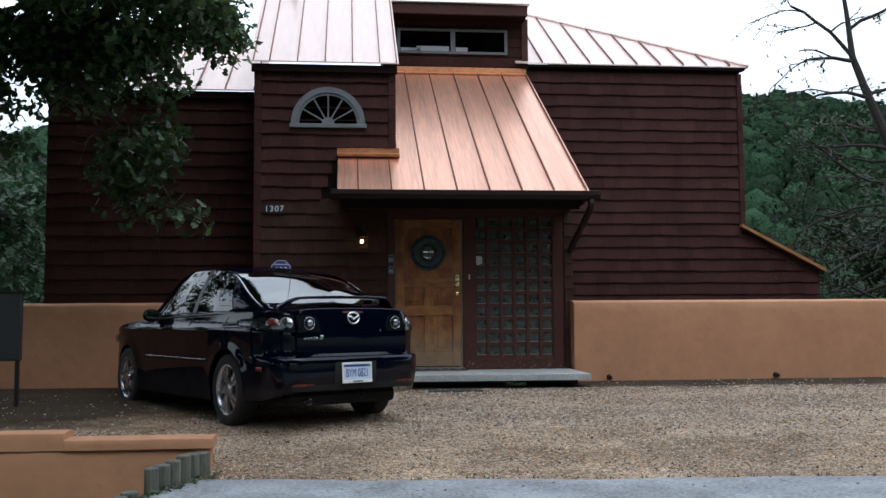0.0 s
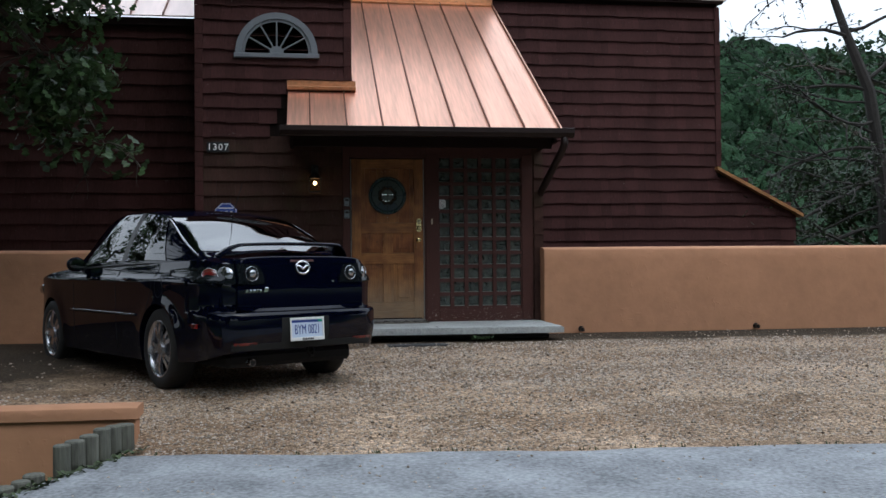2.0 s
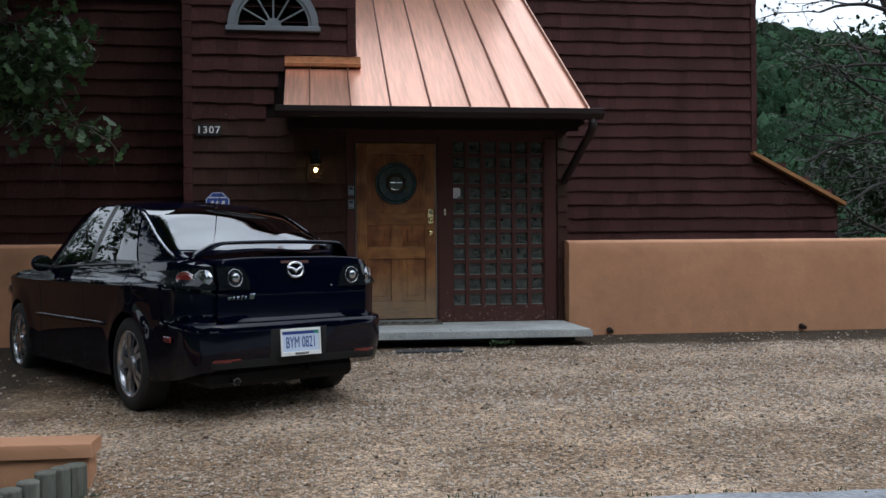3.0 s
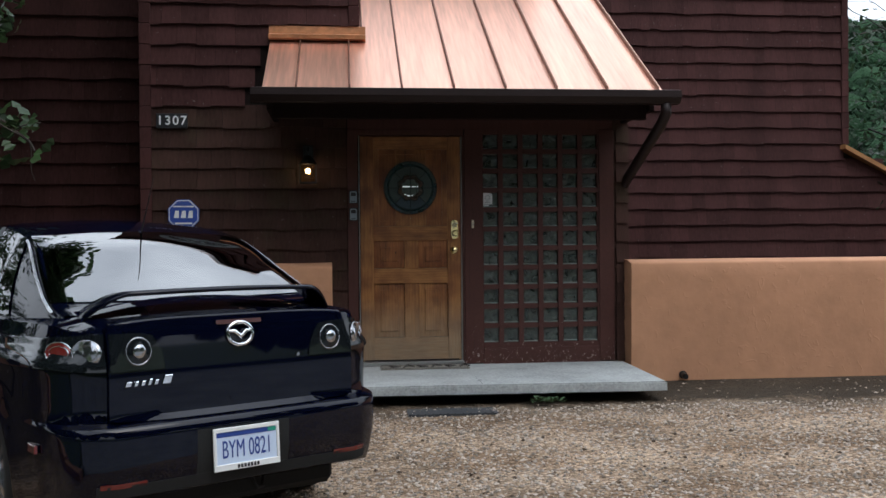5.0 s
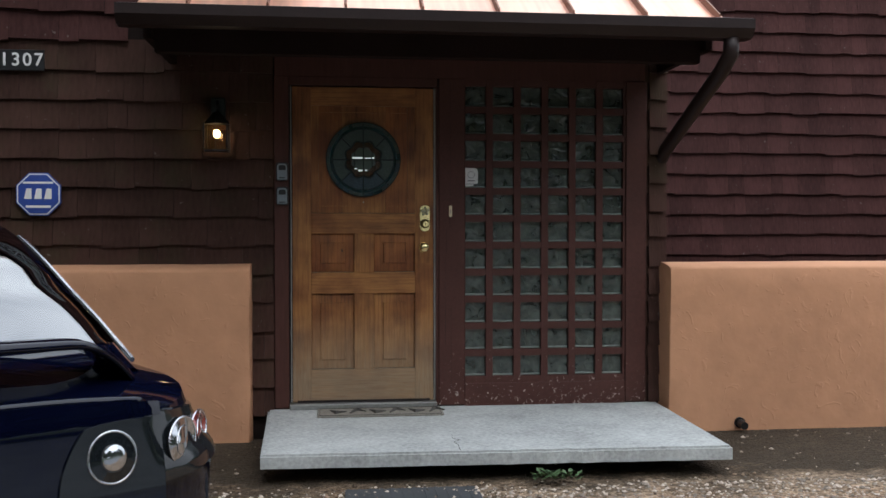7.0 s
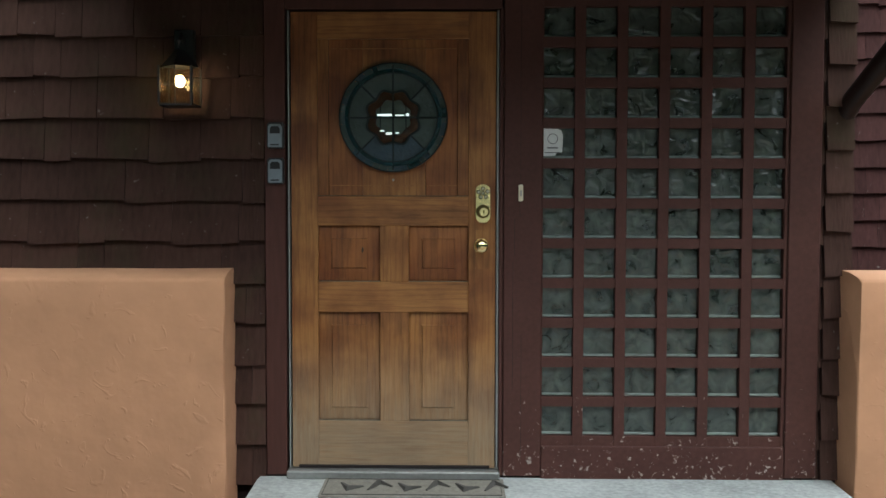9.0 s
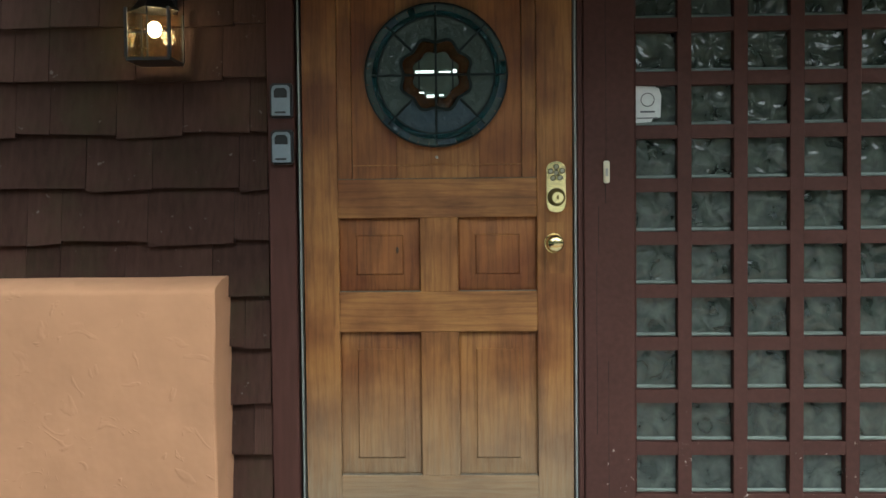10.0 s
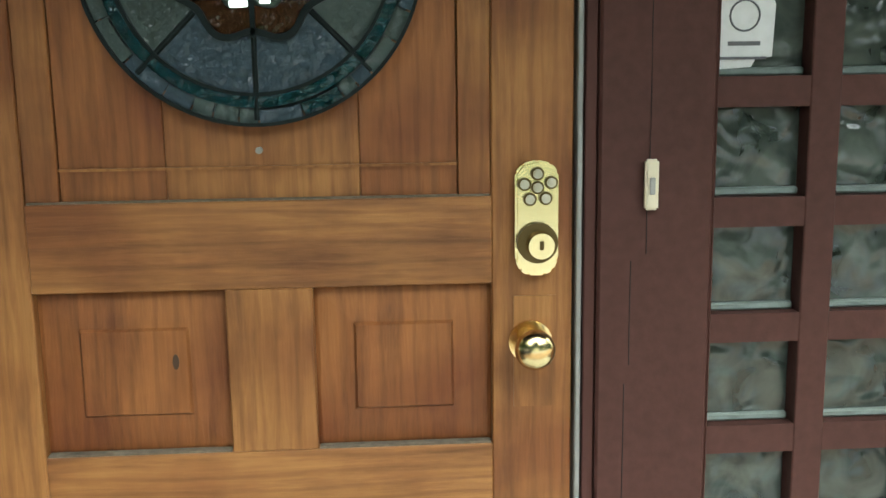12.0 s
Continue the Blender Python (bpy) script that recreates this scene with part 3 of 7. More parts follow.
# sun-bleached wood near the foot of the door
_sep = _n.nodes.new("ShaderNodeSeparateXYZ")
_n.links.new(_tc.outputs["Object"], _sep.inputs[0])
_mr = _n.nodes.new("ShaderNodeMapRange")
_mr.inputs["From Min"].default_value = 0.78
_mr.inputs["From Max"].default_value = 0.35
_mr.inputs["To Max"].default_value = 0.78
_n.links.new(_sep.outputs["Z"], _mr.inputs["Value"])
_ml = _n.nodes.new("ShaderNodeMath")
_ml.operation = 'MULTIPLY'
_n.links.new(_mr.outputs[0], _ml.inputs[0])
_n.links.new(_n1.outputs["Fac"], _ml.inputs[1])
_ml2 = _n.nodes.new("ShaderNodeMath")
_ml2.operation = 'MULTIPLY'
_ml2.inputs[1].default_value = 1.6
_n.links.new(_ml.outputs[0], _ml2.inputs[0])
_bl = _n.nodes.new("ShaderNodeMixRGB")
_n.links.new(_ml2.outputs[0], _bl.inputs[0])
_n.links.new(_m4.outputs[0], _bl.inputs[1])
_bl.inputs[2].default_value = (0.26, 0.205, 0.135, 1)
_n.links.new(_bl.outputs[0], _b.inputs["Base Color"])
_bp = _n.nodes.new("ShaderNodeBump")
_bp.inputs["Strength"].default_value = 0.45
_bp.inputs["Distance"].default_value = 0.004
_n.links.new(_n1.outputs["Fac"], _bp.inputs["Height"])
_n.links.new(_bp.outputs[0], _b.inputs["Normal"])
# the same wood with the grain lying across, for the rails
WOODX = WOOD.copy()
WOODX.name = "weathered_oak_rail"
for nd in WOODX.node_tree.nodes:
    if nd.type == 'MAPPING':
        along = nd.inputs["Scale"].default_value[2]
        nd.inputs["Scale"].default_value = (along, 1, 1)
    elif nd.type == 'TEX_WAVE':
        nd.bands_direction = 'Z'

# panels whose stain has gone dark and red
WOODP = WOOD.copy()
WOODP.name = "dark_stained_oak_panel"
for nd in WOODP.node_tree.nodes:
    if nd.type == 'VALTORGB' and nd.color_ramp.elements[0].color[0] < 0.3:
        for e in nd.color_ramp.elements:
            e.color = (e.color[0] * 0.85, e.color[1] * 0.73, e.color[2] * 0.70, 1)

BRASS = mat("polished_brass", (0.80, 0.63, 0.32), 0.19, 1.0, var=0.1, bump=0.02)
DARKBRASS = mat("dark_brass", (0.10, 0.07, 0.03), 0.3, 1.0, var=0.1, bump=0.02)
door = thing("door_1", "weathered honey-brown wooden door with a round leaded window, closed", "door", kind="structure")
DY = -0.004
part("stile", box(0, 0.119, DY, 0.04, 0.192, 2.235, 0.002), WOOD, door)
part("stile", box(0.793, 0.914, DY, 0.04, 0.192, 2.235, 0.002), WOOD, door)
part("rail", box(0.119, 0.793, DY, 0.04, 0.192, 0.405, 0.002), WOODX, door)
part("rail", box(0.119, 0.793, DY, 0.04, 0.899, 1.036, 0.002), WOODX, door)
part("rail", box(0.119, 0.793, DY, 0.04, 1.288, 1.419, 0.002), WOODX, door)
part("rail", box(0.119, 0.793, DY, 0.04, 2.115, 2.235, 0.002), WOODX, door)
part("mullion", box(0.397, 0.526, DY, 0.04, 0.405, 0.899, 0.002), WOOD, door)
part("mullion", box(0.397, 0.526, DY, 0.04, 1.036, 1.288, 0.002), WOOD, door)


def door_panel(x0, x1, z0, z1, m=0.058, wood=WOOD):
    """A panel set back, with bevelled sides and a raised field."""
    b = bmesh.new()
    f = [(0, 0.018), (0.006, 0.016), (m - 0.004, 0.012), (m, 0.006), (m + 0.004, 0.006)]
    rings = []
    for d, y in f:
        rings.append([b.verts.new(p) for p in ((x0 + d, y, z0 + d), (x1 - d, y, z0 + d), (x1 - d, y, z1 - d), (x0 + d, y, z1 - d))])
    for p, q in zip(rings, rings[1:]):
        for k in range(4):
            b.faces.new((p[k], p[(k + 1) % 4], q[(k + 1) % 4], q[k]))
    b.faces.new(rings[-1])
    bmesh.ops.recalc_face_normals(b, faces=b.faces[:])
    part("panel", b, wood, door)


for x0, x1 in ((0.119, 0.397), (0.526, 0.793)):
    door_panel(x0, x1, 0.405, 0.899, 0.062)
    door_panel(x0, x1, 1.036, 1.288, 0.062, WOODP)
# dust on the ledges under the panels, a knot, the gap over the threshold
DUST = mat("grey_dusty_ledge", (0.12, 0.095, 0.068), 0.9, var=0.5, scale=20, grain=90, bump=0.3)
for x0, x1, z in ((0.121, 0.395, 0.405), (0.528, 0.791, 0.405), (0.121, 0.395, 1.036), (0.528, 0.791, 1.036), (0.121, 0.791, 1.419)):
    part("dusty_ledge", box(x0, x1, -0.001, 0.016, z - 0.001, z + 0.003, 0.001), DUST, door)
KNOT = mat("dark_knot", (0.050, 0.022, 0.010), 0.7, var=0.4, grain=80)
part("knot", prism([(0.318 + 0.005 * math.cos(a), 1.178 + 0.012 * math.sin(a)) for a in np.linspace(0, 2 * math.pi, 12, endpoint=False)], "y", 0.0050, 0.008), KNOT, door)
# dark strip painted on for the shade in the gap over the threshold
part("gap_shade_strip", box(0.03, 0.89, -0.010, -0.0045, 0.192, 0.205), SPLIT_AND_SHADE, door)
# the large upper panel is boarded
for k, (x0, x1) in enumerate(((0.119, 0.1675), (0.1683, 0.32), (0.3205, 0.60), (0.6005, 0.7435), (0.7445, 0.793))):
    part("board", box(x0, x1, 0.009 if 0 < k < 4 else 0.003, 0.03, 1.419, 2.115, 0.0015), WOODP if k in (1, 3) else WOOD, door)
part("panel_moulding", box(0.168, 0.744, 0.004, 0.012, 1.465, 1.469), WOOD, door)
part("panel_moulding", box(0.168, 0.744, 0.004, 0.012, 2.072, 2.076), WOOD, door)

# round leaded light
WC, WR = (0.457, 1.768), 0.241
LEAD = mat("dark_lead_came", (0.006, 0.011, 0.011), 0.6, 0.0, var=0.2, spec=0.15)


def stained(name, col, bump):
    m = glass(name, col, 0.05, 0.3)
    nt = m.node_tree
    tcn = nt.nodes.new("ShaderNodeTexCoord")
    no = nt.nodes.new("ShaderNodeTexNoise")
    no.inputs["Scale"].default_value = 55
    no.inputs["Detail"].default_value = 2
    nt.links.new(tcn.outputs["Object"], no.inputs["Vector"])
    bpn = nt.nodes.new("ShaderNodeBump")
    bpn.inputs["Strength"].default_value = bump
    bpn.inputs["Distance"].default_value = 0.01
    nt.links.new(no.outputs["Fac"], bpn.inputs["Height"])
    nt.links.new(bpn.outputs[0], nt.nodes["Principled BSDF"].inputs["Normal"])
    return m


GREYGL = stained("grey_textured_glass", (0.070, 0.092, 0.085), 0.4)
TEALGL = stained("teal_glass", (0.006, 0.034, 0.040), 0.4)
BLUEGL = stained("blue_grey_textured_glass", (0.052, 0.076, 0.094), 0.45)
AMBERGL = stained("brown_glass", (0.050, 0.022, 0.010), 0.2)
CLEARGL = stained("clear_bevelled_glass", (0.105, 0.135, 0.115), 0.15)
BEVEL_GLOW = glow("glowing_bevel_highlight", (0.9, 1.0, 0.97), 0.9)
light = part("round_window", bmesh.new(), LEAD, door, "round leaded window of grey and teal glass")


def ring_piece(r0f, r1f, a0, a1, y0, y1, n=8):
    b = bmesh.new()
    cols = []
    for i in range(n + 1):
        a = a0 + (a1 - a0) * i / n
        r0, r1 = r0f(a), r1f(a)
        cols.append([b.verts.new((WC[0] + r * math.cos(a), y, WC[1] + r * math.sin(a))) for r, y in ((r0, y1), (r1, y1), (r1, y0), (r0, y0))])
    for p, q in zip(cols, cols[1:]):
        for k in range(4):
            b.faces.new((p[k], p[(k + 1) % 4], q[(k + 1) % 4], q[k]))
    b.faces.new(cols[0])
    b.faces.new(cols[-1][::-1])
    bmesh.ops.recalc_face_normals(b, faces=b.faces[:])
    return b


def lobed(r, d):
    return lambda a: r + d * math.cos(8 * a)


part("outer_came", ring_piece(lambda a: WR - 0.004, lambda a: WR + 0.001, 0, 2 * math.pi, -0.014, 0.008, 144), LEAD, light)
rl = random.Random(64)
edge = 0.0
while edge < 2 * math.pi - 0.05:
    span = min(rl.uniform(0.10, 0.30), 2 * math.pi - edge)
    dip = rl.uniform(0.0, 0.004)
    part("border_glass", ring_piece(lambda a: WR - 0.026 + dip, lambda a: WR - 0.004, edge + 0.006, edge + span - 0.006, -0.006 - dip, 0.004, 4), rl.choice((GREYGL, GREYGL, BLUEGL, TEALGL)), light)
    edge += span
part("inner_border", ring_piece(lambda a: WR - 0.044, lambda a: WR - 0.026, 0, 2 * math.pi, -0.009, 0.004, 64), TEALGL, light)
part("ring_came", ring_piece(lambda a: WR - 0.047, lambda a: WR - 0.042, 0, 2 * math.pi, -0.011, 0.004, 64), LEAD, light)
for k in range(8):
    a0 = 2 * math.pi * k / 8
    g = BLUEGL if k in (5, 6) else GREYGL
    part("glass_segment", ring_piece(lobed(0.118, -0.007), lambda a: WR - 0.045, a0 + 0.012, a0 + math.pi / 4 - 0.012, -0.005, 0.003, 8), g, light)
    part("came", cyl((WC[0] + 0.115 * math.cos(a0), -0.006, WC[1] + 0.115 * math.sin(a0)), (WC[0] + (WR - 0.008) * math.cos(a0), -0.006, WC[1] + (WR - 0.008) * math.sin(a0)), 0.0042, n=6), LEAD, light)
part("lobed_came", ring_piece(lobed(0.112, -0.008), lobed(0.122, -0.008), 0, 2 * math.pi, -0.012, 0.004, 96), LEAD, light)
part("brown_ring", ring_piece(lobed(0.078, -0.005), lobed(0.113, -0.008), 0, 2 * math.pi, -0.008, 0.004, 64), AMBERGL, light)
for k in range(4):
    a0 = math.pi / 2 * k
    part("centre_glass", ring_piece(lambda a: 0.004, lobed(0.076, -0.005), a0 + 0.06, a0 + math.pi / 2 - 0.06, -0.006, 0.003, 10), CLEARGL, light)
part("came", box(WC[0] - 0.0035, WC[0] + 0.0035, -0.012, 0.0, WC[1] - 0.118, WC[1] + 0.118), LEAD, light)
part("came", box(WC[0] - 0.118, WC[0] + 0.118, -0.0115, 0.0005, WC[1] - 0.0035, WC[1] + 0.0035), LEAD, light)
for sx in (-1, 1):
    part("bevel_came", box(WC[0] + sx * 0.057 - 0.0025, WC[0] + sx * 0.057 + 0.0025, -0.0085, 0.0, WC[1] - 0.052, WC[1] + 0.052), LEAD, light)
# cut bevels of the clear centre, glowing by themselves to imitate daylight glints
for x0, x1, z0, z1 in ((-0.070, -0.006, 0.006, 0.0155), (0.010, 0.050, 0.007, 0.0125), (0.056, 0.070, 0.006, 0.018), (-0.058, -0.040, -0.062, -0.056), (-0.032, -0.006, -0.076, -0.066), (0.010, 0.026, -0.071, -0.066)):
    part("bevel", box(WC[0] + x0, WC[0] + x1, -0.0090, -0.0055, WC[1] + z0, WC[1] + z1, 0.0015), BEVEL_GLOW, light)
part("backing", prism([(WC[0] + 0.23 * math.cos(2 * math.pi * k / 40), WC[1] + 0.23 * math.sin(2 * math.pi * k / 40)) for k in range(40)], "y", 0.0065, 0.0095), mat("dim_hall_behind_glass", (0.05, 0.06, 0.062), 0.6, var=0.3, bump=0), light)
part("peephole", cyl((0.457, -0.008, 1.492), (0.457, 0.002, 1.492), 0.005, n=10), STRIP, door)

# keypad lock
lock = part("keypad_lock", prism([(0.825, 1.325), (0.832, 1.309), (0.845, 1.302), (0.869, 1.302), (0.882, 1.309), (0.889, 1.325), (0.889, 1.455), (0.878, 1.468), (0.857, 1.473), (0.836, 1.468), (0.825, 1.455)], "y", -0.026, -0.003, 0.004), BRASS, door, "polished brass keypad lock")
BUTTON = mat("worn_steel_button", (0.45, 0.41, 0.32), 0.3, 0.8, var=0.3)
for bx, bz in ((0.857, 1.453), (0.838, 1.438), (0.877, 1.440), (0.857, 1.433), (0.846, 1.416), (0.869, 1.417)):
    part("button_ring", cyl((bx, -0.031, bz), (bx, -0.025, bz), 0.0098, n=14), DARKBRASS, lock)
    part("button", cyl((bx, -0.034, bz), (bx, -0.0305, bz), 0.0068, n=14), BUTTON, lock)
part("cylinder_collar", cyl((0.857, -0.034, 1.352), (0.857, -0.025, 1.352), 0.030, n=24), DARKBRASS, lock)
part("cylinder", cyl((0.860, -0.052, 1.350), (0.860, -0.030, 1.350), 0.019, 0.021, n=20), BRASS, lock)
part("keyhole", box(0.857, 0.863, -0.0535, -0.052, 1.345, 1.358), DARKBRASS, lock)
knob = part("door_knob", cyl((0.850, -0.012, 1.198), (0.850, -0.003, 1.198), 0.033, n=24), BRASS, door, "polished brass door knob")
part("neck", cyl((0.850, -0.045, 1.198), (0.850, -0.010, 1.198), 0.013, n=14), BRASS, knob)
kb = bmesh.new()
bmesh.ops.create_uvsphere(kb, u_segments=24, v_segments=14, radius=0.030)
for v in kb.verts:
    v.co = Vector((0.850 + v.co.x, -0.058 + v.co.y * 0.65, 1.198 + v.co.z))
part("knob_ball", kb, BRASS, knob, smooth=True)
part("patch_plate", box(0.825, 0.889, -0.0065, 0.0, 1.095, 1.268), WOOD, door)

# bell, lock boxes
bell = thing("doorbell", "small ivory doorbell button on the maroon trim", "doorbell")
part("bell_case", box(1.014, 1.034, -0.036, -0.0245, 1.397, 1.471, 0.003, 2), mat("ivory_plastic", (0.62, 0.55, 0.40), 0.4, var=0.1, bump=0), bell)
part("bell_button", box(1.020, 1.028, -0.039, -0.036, 1.42, 1.445, 0.001), mat("grey_plastic", (0.3, 0.29, 0.27), 0.4, bump=0), bell)
BOXGREY = mat("blue_grey_enamel", (0.19, 0.225, 0.25), 0.45, 0.0, var=0.1, bump=0.02)
BLACK = mat("black_plastic", (0.012, 0.012, 0.013), 0.35, var=0.1, bump=0.03)
for k, z in enumerate((1.632, 1.476)):
    lb = thing("key_lock_box", "small grey key lock box on the maroon door trim", "lock box", group="key lock boxes")
    part("case", box(-0.100, -0.024, -0.045, -0.0225, z - 0.004, z + 0.112, 0.006, 2), BLACK, lb)
    part("front", prism([(-0.093, z + 0.002), (-0.031, z + 0.002), (-0.031, z + 0.092), (-0.040, z + 0.104), (-0.084, z + 0.104), (-0.093, z + 0.092)], "y", -0.054, -0.045, 0.002), BOXGREY, lb)
    part("shutter", prism([(-0.084, z + 0.062), (-0.040, z + 0.062), (-0.040, z + 0.085), (-0.048, z + 0.094), (-0.076, z + 0.094), (-0.084, z + 0.085)], "y", -0.057, -0.054, 0.001), BLACK, lb)
    part("print_bar", box(-0.082, -0.045, -0.0555, -0.054, z + 0.010, z + 0.016), BLACK, lb)

# wall lantern
lan = thing("wall_lantern", "lit black wall lantern with glass panes beside the door", "wall lamp")
LX, LY = -0.462, -0.115
part("back_plate", box(LX - 0.045, LX + 0.045, -0.045, -0.012, 1.98, 2.15, 0.006), BLACK, lan)
part("arm", tube([(LX, -0.04, 2.09), (LX, -0.09, 2.12), (LX, LY, 2.09), (LX, LY, 2.04)], 0.009, 8), BLACK, lan)
part("cap", cyl((LX, LY, 1.975), (LX, LY, 2.05), 0.085, 0.02, n=4), BLACK, lan).rotation_euler = (0, 0, 0)
part("base", box(LX - 0.072, LX + 0.072, LY - 0.072, LY + 0.072, 1.805, 1.815), BLACK, lan)
for sx in (-1, 1):
    for sy in (-1, 1):
        part("post", box(LX + sx * 0.07 - 0.005, LX + sx * 0.07 + 0.005, LY + sy * 0.07 - 0.005, LY + sy * 0.07 + 0.005, 1.815, 1.975), BLACK, lan)
LGLASS = glass("lantern_glass", (0.9, 0.8, 0.62), 0.06)
for nm, q in (("pane", (LX - 0.065, LX + 0.065, LY - 0.071, LY - 0.068, 1.815, 1.975)), ("pane", (LX - 0.065, LX + 0.065, LY + 0.068, LY + 0.071, 1.815, 1.975)), ("pane", (LX - 0.071, LX - 0.068, LY - 0.065, LY + 0.065, 1.815, 1.975)), ("pane", (LX + 0.068, LX + 0.071, LY - 0.065, LY + 0.065, 1.815, 1.975))):
    o = part(nm, box(*q), LGLASS, lan)
    o.visible_shadow = False
part("pane_bar", box(LX - 0.065, LX + 0.065, LY - 0.074, LY - 0.071, 1.892, 1.896), BLACK, lan)
part("pane_bar", box(LX - 0.002, LX + 0.002, LY - 0.0745, LY - 0.0712, 1.815, 1.975), BLACK, lan)
bb = bmesh.new()
bmesh.ops.create_uvsphere(bb, u_segments=16, v_segments=10, radius=0.023)
for v in bb.verts:
    v.co = Vector((LX + v.co.x, LY + v.co.y, 1.915 + v.co.z * 1.15))
part("bulb", bb, glow("lit_bulb", (1.0, 0.78, 0.48), 26), lan, smooth=True)

# house number
num = thing("house_number", "black house number plate with white digits 1307", "number plate")
part("plate", box(-1.79, -1.52, -0.034, -0.022, 2.300, 2.432, 0.003), BLACK, num)


def text_mesh(txt, size, x, y, z, rz, material, parent, name="digits", depth=0.002, sx=1.0, fat=0.028):
    cu = bpy.data.curves.new(name, 'FONT')
    cu.body = txt
    cu.size = size
    cu.extrude = depth
    cu.offset = size * fat
    cu.align_x = 'CENTER'
    cu.align_y = 'CENTER'
    tmp = bpy.data.objects.new(name, cu)
    scene.collection.objects.link(tmp)
    dg = bpy.context.evaluated_depsgraph_get()
    me = bpy.data.meshes.new_from_object(tmp.evaluated_get(dg))
    bpy.data.objects.remove(tmp)
    bpy.data.curves.remove(cu)
    me.materials.clear()
    me.materials.append(material)
    o = new(name, me)
    o.parent = parent
    o.matrix_basis = pose(x, y, z, 90, 0, rz) @ Matrix.Diagonal((sx, 1, 1, 1))
    return o


WHITE = mat("white_enamel", (0.78, 0.78, 0.76), 0.5, var=0.05, bump=0)
for k, ch in enumerate("1307"):
    text_mesh(ch, 0.112, -1.757 + 0.068 * k, -0.036, 2.366, 0, WHITE, num, "digit", fat=0.012)

# blue octagonal alarm sign
BLUE = mat("blue_enamel", (0.03, 0.07, 0.32), 0.4, var=0.1, bump=0)
alarm = thing("alarm_sign", "blue octagonal alarm sign with white edging on the shingles", "sign")
AX, AZ = -1.56, 1.535


def octo(r):
    return [(AX + r * math.cos(radians(22.5 + 45 * k)), AZ + r * math.sin(radians(22.5 + 45 * k))) for k in range(8)]


part("board", prism(octo(0.145), "y", -0.040, -0.030), BLUE, alarm)
part("white_edge", prism(octo(0.138), "y", -0.043, -0.040), WHITE, alarm)
part("face", prism(octo(0.130), "y", -0.046, -0.043), BLUE, alarm)
for k in range(3):
    part("mark", prism([(AX - 0.085 + 0.06 * k, AZ - 0.03), (AX - 0.04 + 0.06 * k, AZ - 0.03), (AX - 0.04 + 0.06 * k, AZ + 0.035), (AX - 0.07 + 0.06 * k, AZ + 0.035)], "y", -0.048, -0.046), WHITE, alarm)
part("stripe", box(AX - 0.09, AX + 0.09, -0.048, -0.046, AZ + 0.065, AZ + 0.078), WHITE, alarm)
part("stripe", box(AX - 0.075, AX + 0.075, -0.048, -0.046, AZ - 0.085, AZ - 0.07), WHITE, alarm)

# ---- parapet walls, slab ----


def stucco_wall(name, x0, x1, y0, y1, z0, z1, mt, fall=0.0):
    """A rendered wall with slightly uneven faces and rounded edges."""
    b = bmesh.new()
    nx, nz = max(2, int((x1 - x0) / 0.12)), max(2, int((z1 - z0) / 0.12))
    r = 0.018
    prof = [(y0, z0)] + [(y0, z0 + (z1 - fall - r - z0) * i / nz) for i in range(1, nz + 1)] + [(y0 + r * 0.3, z1 - fall - r * 0.3), (y0 + r, z1 - fall * 0.9), ((y0 + y1) / 2, z1 + 0.004 - fall * 0.4), (y1 - r, z1), (y1, z1 - r), (y1, z0)]
    xs = [x0, x0 + 0.006] + [x0 + (x1 - x0) * i / nx for i in range(1, nx)] + [x1 - 0.006, x1]
    cols = []
    for i, x in enumerate(xs):
        end = i in (0, len(xs) - 1)
        col = []
        for y, z in prof:
            k = noise.noise(Vector((x * 1.7, z * 1.7, 3))) * 0.008 + noise.noise(Vector((x * 7, z * 7, 9))) * 0.003
            yy = y + (k if y < (y0 + y1) / 2 else -k) + (0.006 if end and y < (y0 + y1) / 2 else 0)
            col.append(b.verts.new((x + (noise.noise(Vector((z * 6, y * 5, x))) * 0.007 + noise.noise(Vector((z * 23, y * 16, x))) * 0.007 if end else 0), yy, z + (noise.noise(Vector((x * 2.1, 5, 5))) * 0.005 if z > z1 - 0.05 else 0))))
        cols.append(col)
    for p, q in zip(cols, cols[1:]):
        for k in range(len(prof) - 1):
            b.faces.new((p[k], q[k], q[k + 1], p[k + 1]))
    b.faces.new(cols[0][::-1])
    b.faces.new(cols[-1])
    bmesh.ops.recalc_face_normals(b, faces=b.faces[:])
    ob = part(name, b, mt)
    for p in ob.data.polygons:
        p.use_smooth = len(p.vertices) == 4
    ob.data.set_sharp_from_angle(angle=radians(38))
    return ob


tagged(stucco_wall("wall_parapet_right", 2.45, 12.0, -0.205, 0.005, -0.35, 1.097, STUCCO, 0.026), "orange stucco parapet wall beside the porch", "wall", kind="structure")
tagged(stucco_wall("wall_parapet_left", -12.0, -0.258, -0.205, 0.0, -0.35, 1.094, STUCCO, 0.03), "orange stucco parapet wall behind the parked car", "wall", kind="structure")

